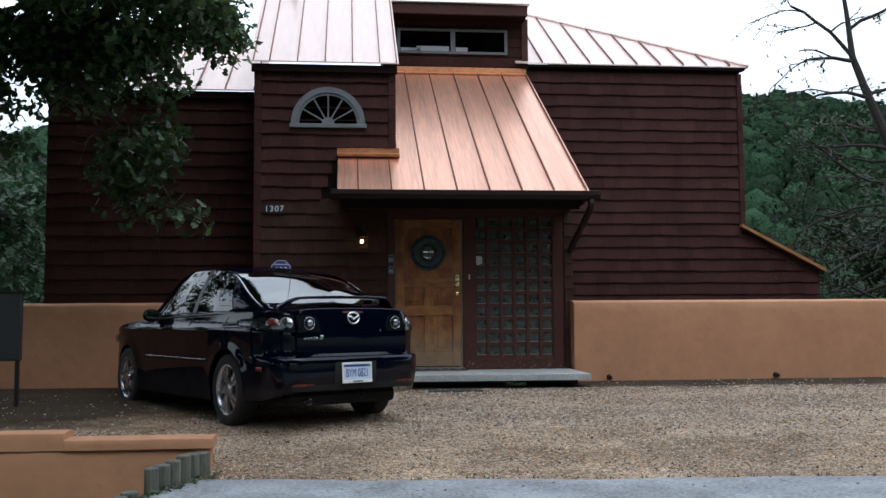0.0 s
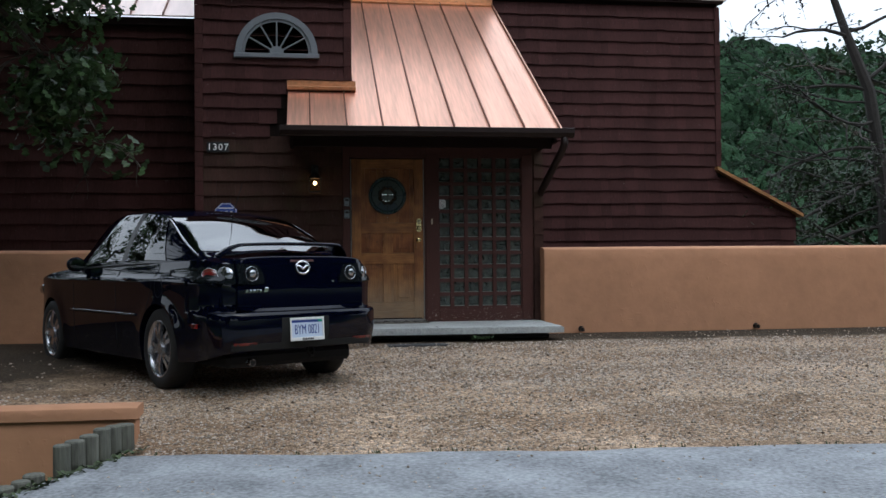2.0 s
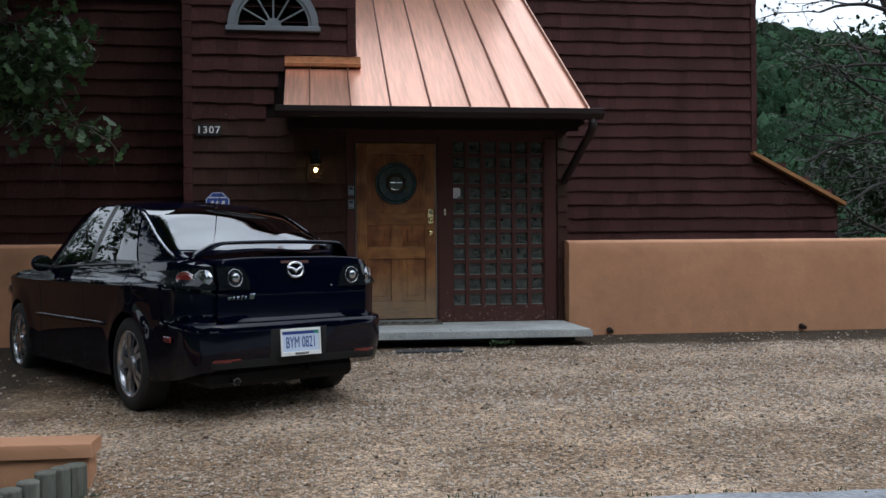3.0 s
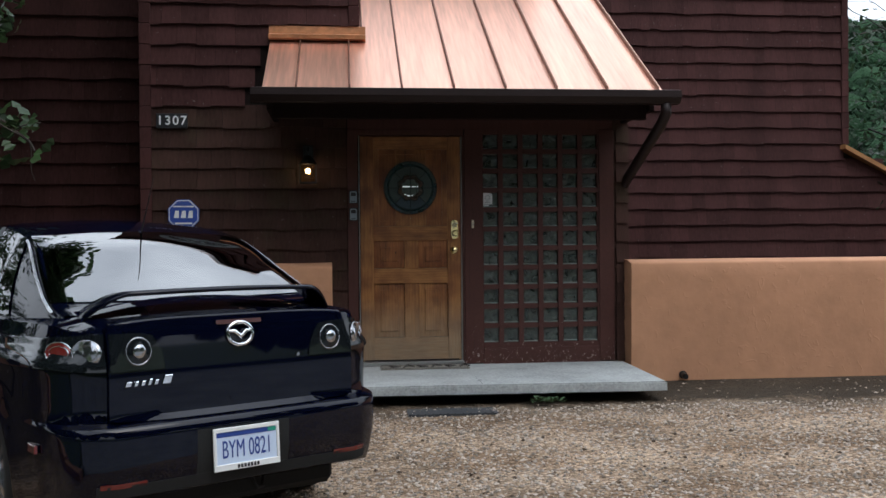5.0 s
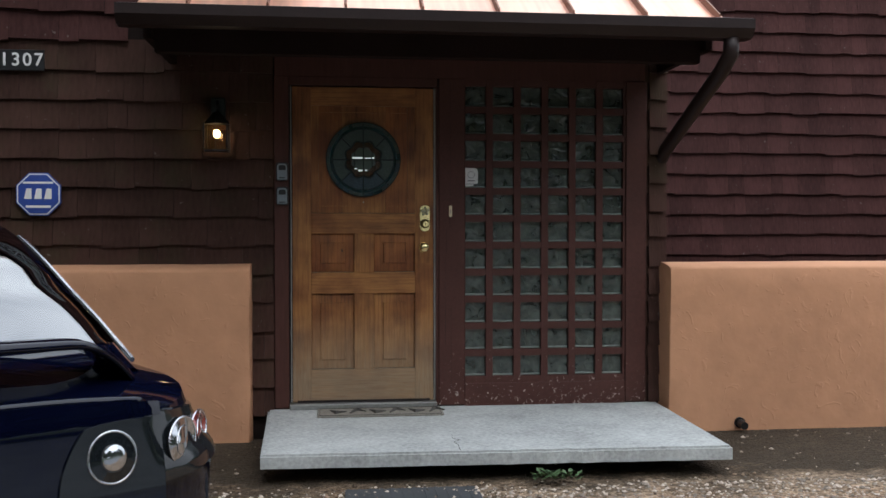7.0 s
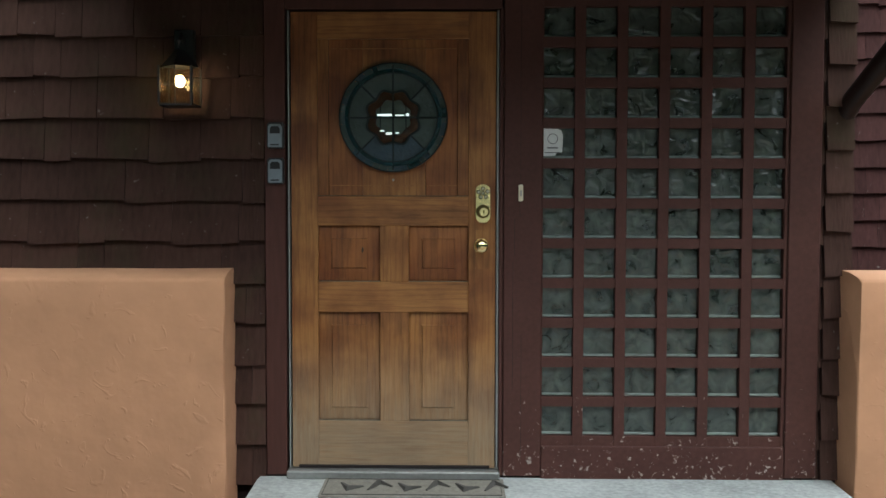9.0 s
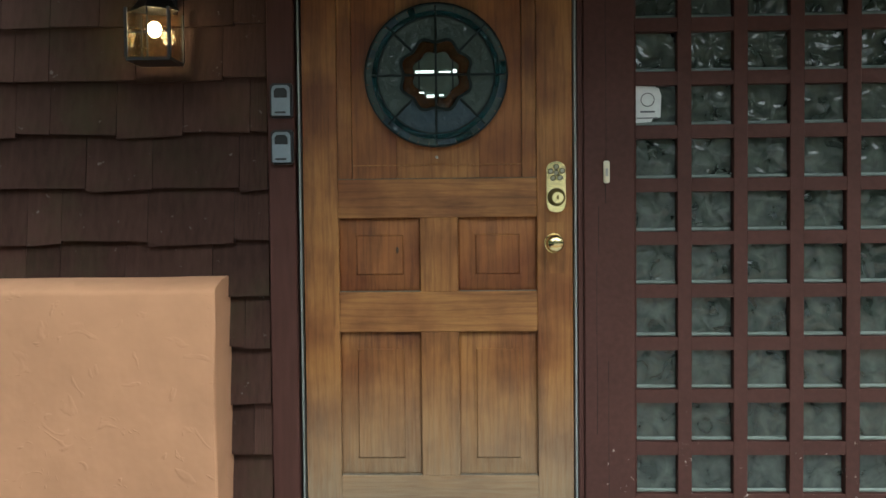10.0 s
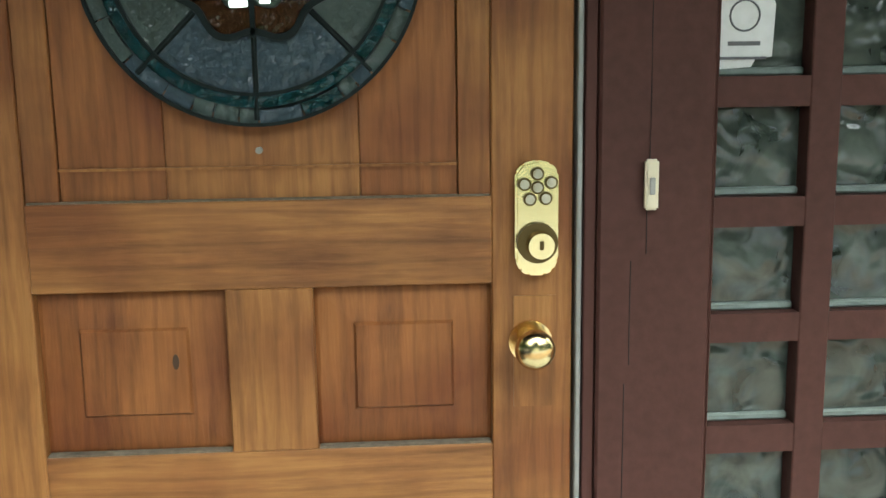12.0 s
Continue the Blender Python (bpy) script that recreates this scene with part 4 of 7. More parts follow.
sl = bmesh.new()
n = 40
outline = [(-0.16, 0.0), (-0.115, -1.25)] + [(-0.115 + 2.50 * i / n, -1.25 - 0.07 * i / n + noise.noise(Vector((i * 0.6, 2, 1))) * 0.012) for i in range(1, n)] + [(2.40, -1.32), (2.43, 0.0)]
prism(outline, "z", 0.078, 0.152, bm=sl)
bmesh.ops.bevel(sl, geom=[e for e in sl.edges if all(v.co.z > 0.15 for v in e.verts)], offset=0.012, segments=2, affect='EDGES')
slab = tagged(part("porch_slab", sl, CONC), "grey concrete porch slab with a crack and worn front edge", "porch slab")
CRACK = mat("dark_crack_dirt", (0.05, 0.045, 0.04), 0.95, bump=0)
part("crack", tube([(0.93 + 0.05 * noise.noise(Vector((k * 0.9, 4, 2))), -1.262 + k * 0.05, 0.1505) for k in range(14)], [0.0035 - 0.00018 * k for k in range(14)], 4), CRACK, slab)
# support block coloured dark so the gap under the slab reads as shade
tagged(part("slab_base", box(-0.05, 2.35, -0.8, 0.0, -0.3, 0.078), mat("shade_dark_block", (0.05, 0.045, 0.04), 0.95)), "block base under the porch slab, coloured dark as its shade", "slab base", kind="structure")
MATW = mat("woven_doormat", (0.20, 0.185, 0.155), 0.95, var=0.3, scale=30, grain=120, bump=0.4)
MATD = mat("dark_mat_weave", (0.06, 0.055, 0.05), 0.95, var=0.3)
dm = thing("doormat", "grey woven doormat with a dark leaf pattern on the slab", "doormat")
part("mat_body", box(0.16, 0.95, -0.33, -0.075, 0.153, 0.163, 0.003), MATW, dm)
part("mat_border", tube([(0.175, -0.315, 0.163), (0.935, -0.315, 0.163), (0.935, -0.09, 0.163), (0.175, -0.09, 0.163)], 0.004, 5, closed=True), MATD, dm)
for k in range(6):
    xx = 0.24 + k * 0.125
    part("leaf_pattern", tube([(xx, -0.2 + 0.05 * (-1) ** k, 0.164), (xx + 0.04, -0.2 - 0.05 * (-1) ** k, 0.165), (xx + 0.1, -0.2, 0.164)], [0.005, 0.019, 0.005], 6), MATD, dm)
GR = mat("dark_rubber_grid", (0.04, 0.043, 0.047), 0.7, var=0.3)
gm = thing("rubber_scraper_mat", "dark worn rubber scraper mat half sunk in gravel", "rubber mat")
part("mat_base", box(0.32, 1.0, -1.60, -1.355, -0.05, -0.012), GR, gm)
for k in range(12):
    part("rib", box(0.33 + k * 0.056, 0.345 + k * 0.056, -1.595, -1.36, -0.012, -0.008), GR, gm)

# ---- parked car: x ahead, y to its left, z up, origin under the rear axle ----
PAINT = mat("deep_navy_car_paint", (0.0012, 0.0019, 0.0085), 0.2, 0.0, var=0.15, bump=0, coat=0.68, spec=0.0)
CARGLASS = glass("tinted_car_glass", (0.02, 0.025, 0.03), 0.0, 1.0, 1.75)
REARGLASS = glass("tinted_rear_glass", (0.02, 0.025, 0.03), 0.0, 1.0, 2.8)
TYRE = mat("black_rubber", (0.012, 0.012, 0.012), 0.75, var=0.2, grain=90, bump=0.15)
ALLOY = mat("silver_alloy", (0.52, 0.52, 0.54), 0.25, 0.9, var=0.1, bump=0.02)
CHROME = mat("bright_chrome", (0.85, 0.85, 0.87), 0.08, 1.0, var=0.03, bump=0)
REDLENS = mat("red_lens", (0.16, 0.014, 0.012), 0.12, var=0.1, bump=0, coat=1.0)
DIMRED = mat("dark_red_reflector", (0.13, 0.010, 0.009), 0.2, var=0.1, bump=0, coat=1.0)
DULLRED = mat("dull_red_lens", (0.085, 0.040, 0.038), 0.25, var=0.1, bump=0)
SMOKE = mat("smoked_lamp_housing", (0.008, 0.010, 0.012), 0.12, 0.0, var=0.1, bump=0, coat=0.7, spec=0.1)
CLEARL = mat("silver_lamp_bowl", (0.42, 0.43, 0.45), 0.14, 0.95, var=0.2, bump=0)

car = thing("parked_car", "parked dark navy sedan with rear spoiler and alloy wheels", "car", at=(-1.075, -3.57, -0.118), rz=122.1)
car.scale = (1.0, 0.975, 1.05)


def ip(x, xs, ys):
    return float(np.interp(x, xs, ys))


def smooth_ip(x, xs, ys):
    """Cubic interpolation through knots, with flat ends."""
    i = min(max(int(np.searchsorted(xs, x)) - 1, 0), len(xs) - 2)
    h = xs[i + 1] - xs[i]
    t = min(max((x - xs[i]) / h, 0), 1)

    def slope(j):
        if j <= 0 or j >= len(xs) - 1:
            return 0.0 if j else (ys[1] - ys[0]) / (xs[1] - xs[0])
        return (ys[j + 1] - ys[j - 1]) / (xs[j + 1] - xs[j - 1])
    m0, m1 = slope(i) * h, slope(i + 1) * h
    return (2 * t ** 3 - 3 * t ** 2 + 1) * ys[i] + (t ** 3 - 2 * t ** 2 + t) * m0 + (-2 * t ** 3 + 3 * t ** 2) * ys[i + 1] + (t ** 3 - t ** 2) * m1


def half_width(x):
    return smooth_ip(x, [-0.95, -0.90, -0.80, -0.6, -0.3, 0.2, 1.3, 2.4, 2.9, 3.25, 3.45, 3.55], [0.60, 0.71, 0.795, 0.845, 0.868, 0.877, 0.877, 0.868, 0.84, 0.76, 0.62, 0.42])


def shoulder(x):
    return smooth_ip(x, [-0.95, -0.7, -0.3, 0.3, 1.0, 1.8, 2.3, 2.9, 3.3, 3.55], [0.97, 1.0, 1.0, 0.985, 0.965, 0.945, 0.935, 0.885, 0.785, 0.62])


def deck(x):
    return smooth_ip(x, [-0.95, -0.7, -0.35, 0.3, 1.0, 1.8, 2.2, 2.9, 3.35, 3.55], [1.015, 1.06, 1.09, 1.05, 1.03, 1.025, 1.02, 0.955, 0.82, 0.63])


ARCH = 0.352


def lower_edge(x):
    z = ip(x, [-0.95, -0.75, -0.5, 0.5, 2.1, 3.1, 3.55], [0.33, 0.27, 0.24, 0.20, 0.20, 0.20, 0.24])
    for xc in (0.0, 2.64):
        if abs(x - xc) < ARCH:
            z = max(z, 0.316 + math.sqrt(ARCH ** 2 - (x - xc) ** 2))
    return z


def side_shape(z, x):
    """Share of the half width at height z: tucked sill, full waist, leaning-in shoulder."""
    return smooth_ip(z, [0.15, 0.30, 0.50, 0.66, 0.78, 0.835, 0.862, 0.892, 0.94, 1.0, 1.1], [0.935, 0.968, 0.986, 0.987, 0.991, 0.998, 0.989, 0.955, 0.925, 0.90, 0.83])


def flare(x, z):
    """The wheel arches stand a little proud of the flank."""
    f = 0.0
    for xc in (0.0, 2.64):
        d = math.hypot(x - xc, z - 0.316) - ARCH
        f += 0.020 * math.exp(-(d / 0.075) ** 2) if d > -0.03 else 0.0
    return f


def tail(x, z):
    """How far the tail's face is set ahead of the bumper at height z."""
    w = min(max((-0.25 - x) / 0.6, 0), 1) ** 1.5
    return w * ip(z, [0.2, 0.34, 0.46, 0.585, 0.602, 0.612, 0.622, 0.636, 0.80, 0.98, 1.08], [0.10, 0.03, 0.0, 0.002, 0.007, 0.018, 0.092, 0.098, 0.098, 0.108, 0.13])


def nose(x, z):
    w = min(max((x - 2.9) / 0.65, 0), 1) ** 1.5
    return -w * ip(z, [0.2, 0.45, 0.7], [0.05, 0.0, 0.12])


def body_point(x, y, z):
    return (x + tail(x, z) + nose(x, z), y, z)


xs = sorted(set([round(v, 4) for v in np.linspace(-0.95, 3.55, 70)] + [round(c + ARCH * math.cos(a), 4) for c in (0.0, 2.64) for a in np.linspace(0, math.pi, 25)]))
KT = 8
LEVELS = [0.585, 0.602, 0.612, 0.622, 0.636, 0.68, 0.72, 0.76, 0.80, 0.82, 0.837, 0.85, 0.862, 0.876, 0.892, 0.915, 0.94, 0.965]
bm = bmesh.new()
cols = []
for x in xs:
    z0, z1, w = lower_edge(x), shoulder(x), half_width(x)
    z0 = min(z0, z1 - 0.03)
    half = [(0.55 * w, z0)]
    zs = [z0 + (0.56 - z0) * k / 7 if z0 < 0.5 else z0 + 0.0004 * k for k in range(8)] + LEVELS + [z1]
    for k, z in enumerate(zs):
        z = min(max(z, z0 + 0.0004 * k), z1 - 0.0004 * (len(zs) - 1 - k))
        half.append((w * side_shape(z, x) + flare(x, z), z))
    wt = w * side_shape(z1, x)
    for k in range(1, KT + 1):
        s = k / KT
        half.append((wt * (1 - s), z1 + (deck(x) - z1) * math.sin(s * math.pi / 2) ** 0.8))
    ring = half + [(-y, z) for y, z in half[-2::-1]]
    cols.append([bm.verts.new(body_point(x, y, z)) for y, z in ring])
m = len(cols[0])
for p, q in zip(cols, cols[1:]):
    for k in range(m - 1):
        bm.faces.new((p[k], p[k + 1], q[k + 1], q[k]))
    bm.faces.new((p[m - 1], p[0], q[0], q[m - 1]))
# tail face: rows between the two sides
for end, rev in ((cols[0], False), (cols[-1], True)):
    prev = None
    for k in range((m + 1) // 2):
        a, b2 = end[k], end[m - 1 - k]
        if prev and a is not b2:
            f = (prev[0], a, b2, prev[1])
            bm.faces.new(f[::-1] if rev else f)
        elif prev and a is b2:
            f = (prev[0], a, prev[1])
            bm.faces.new(f[::-1] if rev else f)
        prev = (a, b2)
bmesh.ops.recalc_face_normals(bm, faces=bm.faces[:])
body = part("body", bm, PAINT, car, smooth=True)
body.data.set_sharp_from_angle(angle=radians(30))
UNDER = mat("matt_black_underbody", (0.008, 0.008, 0.008), 0.9, var=0.2)
part("underbody", box(-0.72, 3.2, -0.60, 0.60, 0.19, 0.62, 0.03), UNDER, car)

# cabin


def roof_z(x):
    return smooth_ip(x, [-0.52, -0.40, -0.1, 0.25, 0.6, 1.0, 1.4, 1.75, 2.25], [1.04, 1.072, 1.222, 1.375, 1.443, 1.468, 1.462, 1.375, 1.0])


def cabin_point(x, s, lift=0.0):
    """s runs from -1 at the left belt over 0 on the roof's middle to 1 at the right belt."""
    zb = shoulder(x) - 0.03
    zt = max(roof_z(x), zb + 0.02)
    wb = half_width(x) * 0.915 * ip(x, [-0.52, -0.2, 0.4, 1.8, 2.25], [0.90, 0.94, 1.0, 1.0, 0.96])
    wr = wb * ip(zt - zb, [0.0, 0.15, 0.45, 0.55], [0.99, 0.90, 0.72, 0.70])
    a = 1 - abs(s)
    zc = zt - 0.035 * min(1, (zt - zb) / 0.3)
    if a < 0.45:
        t = a / 0.45
        y = wb + (wr - wb) * t ** 1.25
        z = zb + (zc - zb) * (1 - (1 - t) ** 1.12)
    else:
        t = (a - 0.45) / 0.55
        y = wr * (1 - t)
        z = zc + (zt - zc) * math.sin(t * math.pi / 2)
    g = 1 if s < 0 else -1
    n = Vector((-0.45 if x < 0.6 else (0.4 if x > 1.4 else 0), g * (1 - t if a > 0.45 else 1.6), 1.0 if a > 0.45 else 0.5)).normalized()
    return Vector((x, g * y, z)) + n * lift


def cabin_patch(name, x0, x1, s0, s1, material, lift, nx=16, ns=12, thick=0.0, shape=None, smooth=True, parent=None, label=""):
    b = bmesh.new()
    grid = []
    for i in range(nx + 1):
        row = []
        for k in range(ns + 1):
            u, v = i / nx, k / ns
            x, s = x0 + (x1 - x0) * u, s0 + (s1 - s0) * v
            if shape:
                x, s = shape(u, v)
            row.append(b.verts.new(cabin_point(x, s, lift)))
        grid.append(row)
    for i in range(nx):
        for k in range(ns):
            b.faces.new((grid[i][k], grid[i + 1][k], grid[i + 1][k + 1], grid[i][k + 1]))
    bmesh.ops.recalc_face_normals(b, faces=b.faces[:])
    return part(name, b, material, parent or car, label, smooth)


cabin_patch("roof", -0.52, 2.25, -1, 1, PAINT, 0.0, 60, 40)
cabin_patch("rear_window", 0, 0, 0, 0, REARGLASS, 0.006, 16, 20, shape=lambda u, v: (-0.40 + 0.70 * u + 0.06 * (2 * v - 1) ** 2, (-0.62 + 1.24 * v) * (1 - 0.12 * u)), label="tinted rear window")
cabin_patch("windscreen", 0, 0, 0, 0, CARGLASS, 0.006, 12, 20, shape=lambda u, v: (1.55 + 0.58 * u, -0.58 + 1.16 * v))
for sg in (-1, 1):
    cabin_patch("side_window", 0, 0, 0, 0, CARGLASS, 0.007, 14, 8, shape=lambda u, v: (0.06 + 0.80 * u + 0.30 * v * (1 - u), sg * (0.94 - 0.37 * v)))
    cabin_patch("side_window", 0, 0, 0, 0, CARGLASS, 0.007, 14, 8, shape=lambda u, v: (0.92 + 0.88 * u - 0.42 * v * u + 0.0, sg * (0.94 - 0.37 * v)))
    b = bmesh.new()
    tube([cabin_point(x, sg * 0.97, 0.012) for x in np.linspace(-0.05, 1.85, 20)], 0.007, 6, bm=b)
    part("window_moulding", b, BLACK, car)
    # rain channel along the rear pillar, which catches the sky
    b = bmesh.new()
    tube([cabin_point(-0.42 + 0.75 * t, sg * (0.665 - 0.09 * t), 0.012) for t in np.linspace(0, 1, 14)], 0.008, 6, bm=b)
    part("window_trim", b, ALLOY, car)
ant = part("antenna", tube([(0.28, 0.02, 1.375), (0.08, 0.02, 1.66)], [0.005, 0.002], 6), BLACK, car)
part("antenna_foot", cyl((0.29, 0.02, 1.365), (0.28, 0.02, 1.395), 0.018, 0.008, n=10), BLACK, ant)


def tail_x(y, z):
    """The rear face at height z, y across."""
    lo, best = -0.95, -0.2
    if half_width(lo) * side_shape(z, lo) >= abs(y):
        best = lo
    for _ in range(22):
        mid = (lo + best) / 2
        if half_width(mid) * side_shape(z, mid) >= abs(y):
            best = mid
        else:
            lo = mid
    return best + tail(best, z)


def tail_patch(name, poly_fn, ny, nz, material, lift, parent=None, label=""):
    b = bmesh.new()
    grid = []
    for i in range(ny + 1):
        row = []
        for k in range(nz + 1):
            y, z = poly_fn(i / ny, k / nz)
            row.append(b.verts.new((tail_x(y, z) - lift, y * (1 + lift * 0.5), z)))
        grid.append(row)
    for i in range(ny):
        for k in range(nz):
            b.faces.new((grid[i][k], grid[i + 1][k], grid[i + 1][k + 1], grid[i][k + 1]))
    bmesh.ops.recalc_face_normals(b, faces=b.faces[:])
    r = bmesh.ops.extrude_face_region(b, geom=b.faces[:])
    for g in r["geom"]:
        if isinstance(g, bmesh.types.BMVert):
            g.co.x += lift + 0.02
    bmesh.ops.recalc_face_normals(b, faces=b.faces[:])
    ob = part(name, b, material, parent or car, label, True)
    ob.data.set_sharp_from_angle(angle=radians(30))
    return ob


# boot lid, standing proud of the wings on either side
LID = 0.030


def lid_shape(u, v):
    y = -0.592 + 1.184 * u
    low = 0.632 - 0.012 * (1 - (y / 0.592) ** 6)
    return y, low + (1.022 - 0.02 * (y / 0.592) ** 4 - low) * v


boot_lid = tail_patch("boot_lid", lid_shape, 40, 18, PAINT, LID)
part("lid_lip", tube([(tail_x(y, 1.018) - LID + 0.012, y, 1.022 - 0.02 * (y / 0.592) ** 4) for y in np.linspace(-0.585, 0.585, 25)], 0.011, 8), PAINT, boot_lid, smooth=True)

# tail lamps: an inner half on the lid, an outer half on the wing
for sg in (1, -1):
    lampc = tail_patch("tail_lamp", lambda u, v: (sg * (0.602 + 0.232 * u), 0.826 + 0.022 * u ** 2 + (0.150 - 0.022 * u - 0.045 * u ** 3) * v), 14, 8, SMOKE, 0.014, label="smoked tail lamp with round chrome reflectors")
    inner_half = tail_patch("lid_lamp", lambda u, v: (sg * (0.585 - u * (0.585 - 0.352 - 0.055 * v ** 2)), 0.826 + (0.150 - 0.012 * u ** 4) * v), 14, 8, SMOKE, LID + 0.008, lampc)
    for cy, r, inner, lift in ((0.475, 0.054, SMOKE, LID + 0.010), (0.672, 0.050, CLEARL, 0.017), (0.758, 0.042, REDLENS, 0.016)):
        zc = 0.902
        x = tail_x(sg * cy, zc) - lift
        tx = tail_x(sg * (cy + 0.03), zc) - tail_x(sg * (cy - 0.03), zc)
        slant = min(tx / 0.06, 1.1)
        ring = [(x + slant * r * math.cos(a) + 0.10 * r * math.sin(a), sg * (cy + r * math.cos(a)), zc + r * math.sin(a)) for a in np.linspace(0, 2 * math.pi, 24, endpoint=False)]
        part("chrome_ring", tube(ring, 0.0030, 6, closed=True), ALLOY, lampc, smooth=True)
        bowl = [(px - 0.004, sg * cy + (py - sg * cy) * 0.62, zc + (pz - zc) * 0.62) for px, py, pz in ring]
        b = bmesh.new()
        vs = [b.verts.new((px - 0.001, py, pz)) for px, py, pz in ring]
        ws = [b.verts.new(q) for q in bowl]
        ctr = b.verts.new((x - 0.016, sg * cy, zc))
        for i in range(24):
            j = (i + 1) % 24
            b.faces.new((vs[i], vs[j], ws[j], ws[i]))
            b.faces.new((ws[i], ws[j], ctr))
        bmesh.ops.recalc_face_normals(b, faces=b.faces[:])
        part("lens", b, inner, lampc, smooth=True)
        if inner is SMOKE:
            dome = bmesh.new()
            bmesh.ops.create_uvsphere(dome, u_segments=18, v_segments=10, radius=0.030)
            for v in dome.verts:
                v.co = Vector((x - 0.010 + v.co.x * 0.5, sg * cy + v.co.y, zc + v.co.z))
            part("bulb_bowl", dome, CLEARL, lampc, smooth=True)
        else:
            part("inner_ring", tube(bowl, 0.0022, 6, closed=True), ALLOY, lampc, smooth=True)

# bumper details
for sg in (1, -1):
    tail_patch("reflector", lambda u, v: (sg * (0.46 + 0.19 * u), 0.375 + 0.020 * v), 6, 1, DIMRED, 0.004)
    part("side_marker", box(-0.66, -0.56, sg * 0.836 - 0.006, sg * 0.836 + 0.010, 0.50, 0.535, 0.003), DIMRED, car)
tail_patch("bumper_lower", lambda u, v: (-0.66 + 1.32 * u, 0.335 + 0.05 * v), 20, 2, UNDER, 0.004)
tail_patch("plate_recess", lambda u, v: (-0.21 + 0.45 * u, 0.355 + 0.215 * v), 8, 4, UNDER, 0.002)

# spoiler: a thin blade whose ends turn down into the lid
b = bmesh.new()
sec = []
for y in np.linspace(-0.63, 0.63, 49):
    e = abs(y) / 0.63
    drop = max(0, (e - 0.72) / 0.28) ** 1.7
    zc = 1.128 - 0.016 * e ** 2 - 0.100 * drop
    xc = -0.70 + 0.10 * e ** 3 + 0.06 * drop
    th = 0.013
    sec.append([b.verts.new((xc + dx, y, zc + dz)) for dx, dz in ((-0.085, 0.004), (-0.078, 0.014), (0.0, th), (0.09, 0.006), (0.125, -0.010), (0.05, -0.012), (-0.05, -0.008), (-0.082, -0.004))])
for p, q in zip(sec, sec[1:]):
    for k in range(8):
        b.faces.new((p[k], p[(k + 1) % 8], q[(k + 1) % 8], q[k]))
b.faces.new(sec[0])
b.faces.new(sec[-1][::-1])
bmesh.ops.recalc_face_normals(b, faces=b.faces[:])
spoiler = part("spoiler", b, PAINT, car, "", True)
tail_patch("high_brake_light", lambda u, v: (-0.11 + 0.22 * u, 0.988 + 0.018 * v), 8, 2, DULLRED, LID + 0.005)

# emblem: a plain ring with a wing bar; badge bars
EZ = 0.945
ex = tail_x(0, EZ) - LID - 0.008
emblem = part("emblem", tube([(ex + 0.10 * 0.048 * math.sin(a), 0.062 * math.cos(a), EZ + 0.048 * math.sin(a)) for a in np.linspace(0, 2 * math.pi, 28, endpoint=False)], 0.0085, 8, closed=True), CHROME, car, "chrome ring emblem", True)
part("wing", tube([(ex, 0.062, EZ + 0.012), (ex - 0.004, 0.03, EZ + 0.012), (ex - 0.006, 0.0, EZ - 0.012), (ex - 0.004, -0.03, EZ + 0.012), (ex, -0.062, EZ + 0.012)], [0.004, 0.009, 0.011, 0.009, 0.004], 8), CHROME, emblem, smooth=True)
for k, (y0, y1, h) in enumerate(((0.60, 0.57, 0.020), (0.562, 0.54, 0.020), (0.532, 0.51, 0.020), (0.502, 0.482, 0.026), (0.474, 0.452, 0.020), (0.437, 0.395, 0.036))):
    bx = tail_x((y0 + y1) / 2 - 0.06, 0.775) - LID - 0.002
    b = box(bx - 0.004, bx + 0.004, y1 - 0.060, y0 - 0.064, 0.762, 0.762 + h, 0.002)
    for v in b.verts:
        v.co.y -= (v.co.z - 0.762) * 0.35
    part("badge_bar", b, CHROME, boot_lid)
part("boot_lock", cyl((tail_x(-0.30, 0.835) - LID - 0.006, -0.30, 0.835), (tail_x(-0.30, 0.835) - LID + 0.01, -0.30, 0.835), 0.008, n=14), ALLOY, car)

# licence plate
plate = part("licence_plate", box(-0.006, 0.0, -0.152, 0.152, -0.078, 0.078, 0.002), mat("pale_blue_plate", (0.55, 0.64, 0.78), 0.45, var=0.05, bump=0), car, "pale blue licence plate in a white frame")
PX = tail_x(0, 0.45) - 0.012
plate.matrix_basis = pose(PX, 0.012, 0.476, 0, 4, 0)
FR = mat("white_plastic_frame", (0.75, 0.75, 0.73), 0.4, var=0.05, bump=0)
for q in ((-0.162, 0.162, 0.070, 0.088), (-0.162, 0.162, -0.088, -0.062), (-0.162, -0.148, -0.062, 0.070), (0.148, 0.162, -0.062, 0.070)):
    part("plate_frame", box(-0.012, 0.0, q[0], q[1], q[2], q[3], 0.002), FR, plate)
NAVY = mat("navy_letters", (0.02, 0.05, 0.24), 0.5, var=0.05, bump=0)
text_mesh("BYM 0821", 0.104, -0.0075, 0.0, -0.006, -90, NAVY, plate, "lettering", 0.001, 0.56, 0.0)
part("plate_band", box(-0.0082, -0.006, -0.146, 0.146, 0.050, 0.069), NAVY, plate)
part("sticker", box(-0.0092, -0.0082, -0.144, -0.105, 0.052, 0.068), mat("green_sticker", (0.03, 0.3, 0.2), 0.5, bump=0), plate)
for k in range(7):
    part("frame_print", box(-0.0132, -0.012, -0.055 + k * 0.016, -0.044 + k * 0.016, -0.083, -0.068), BLACK, plate)
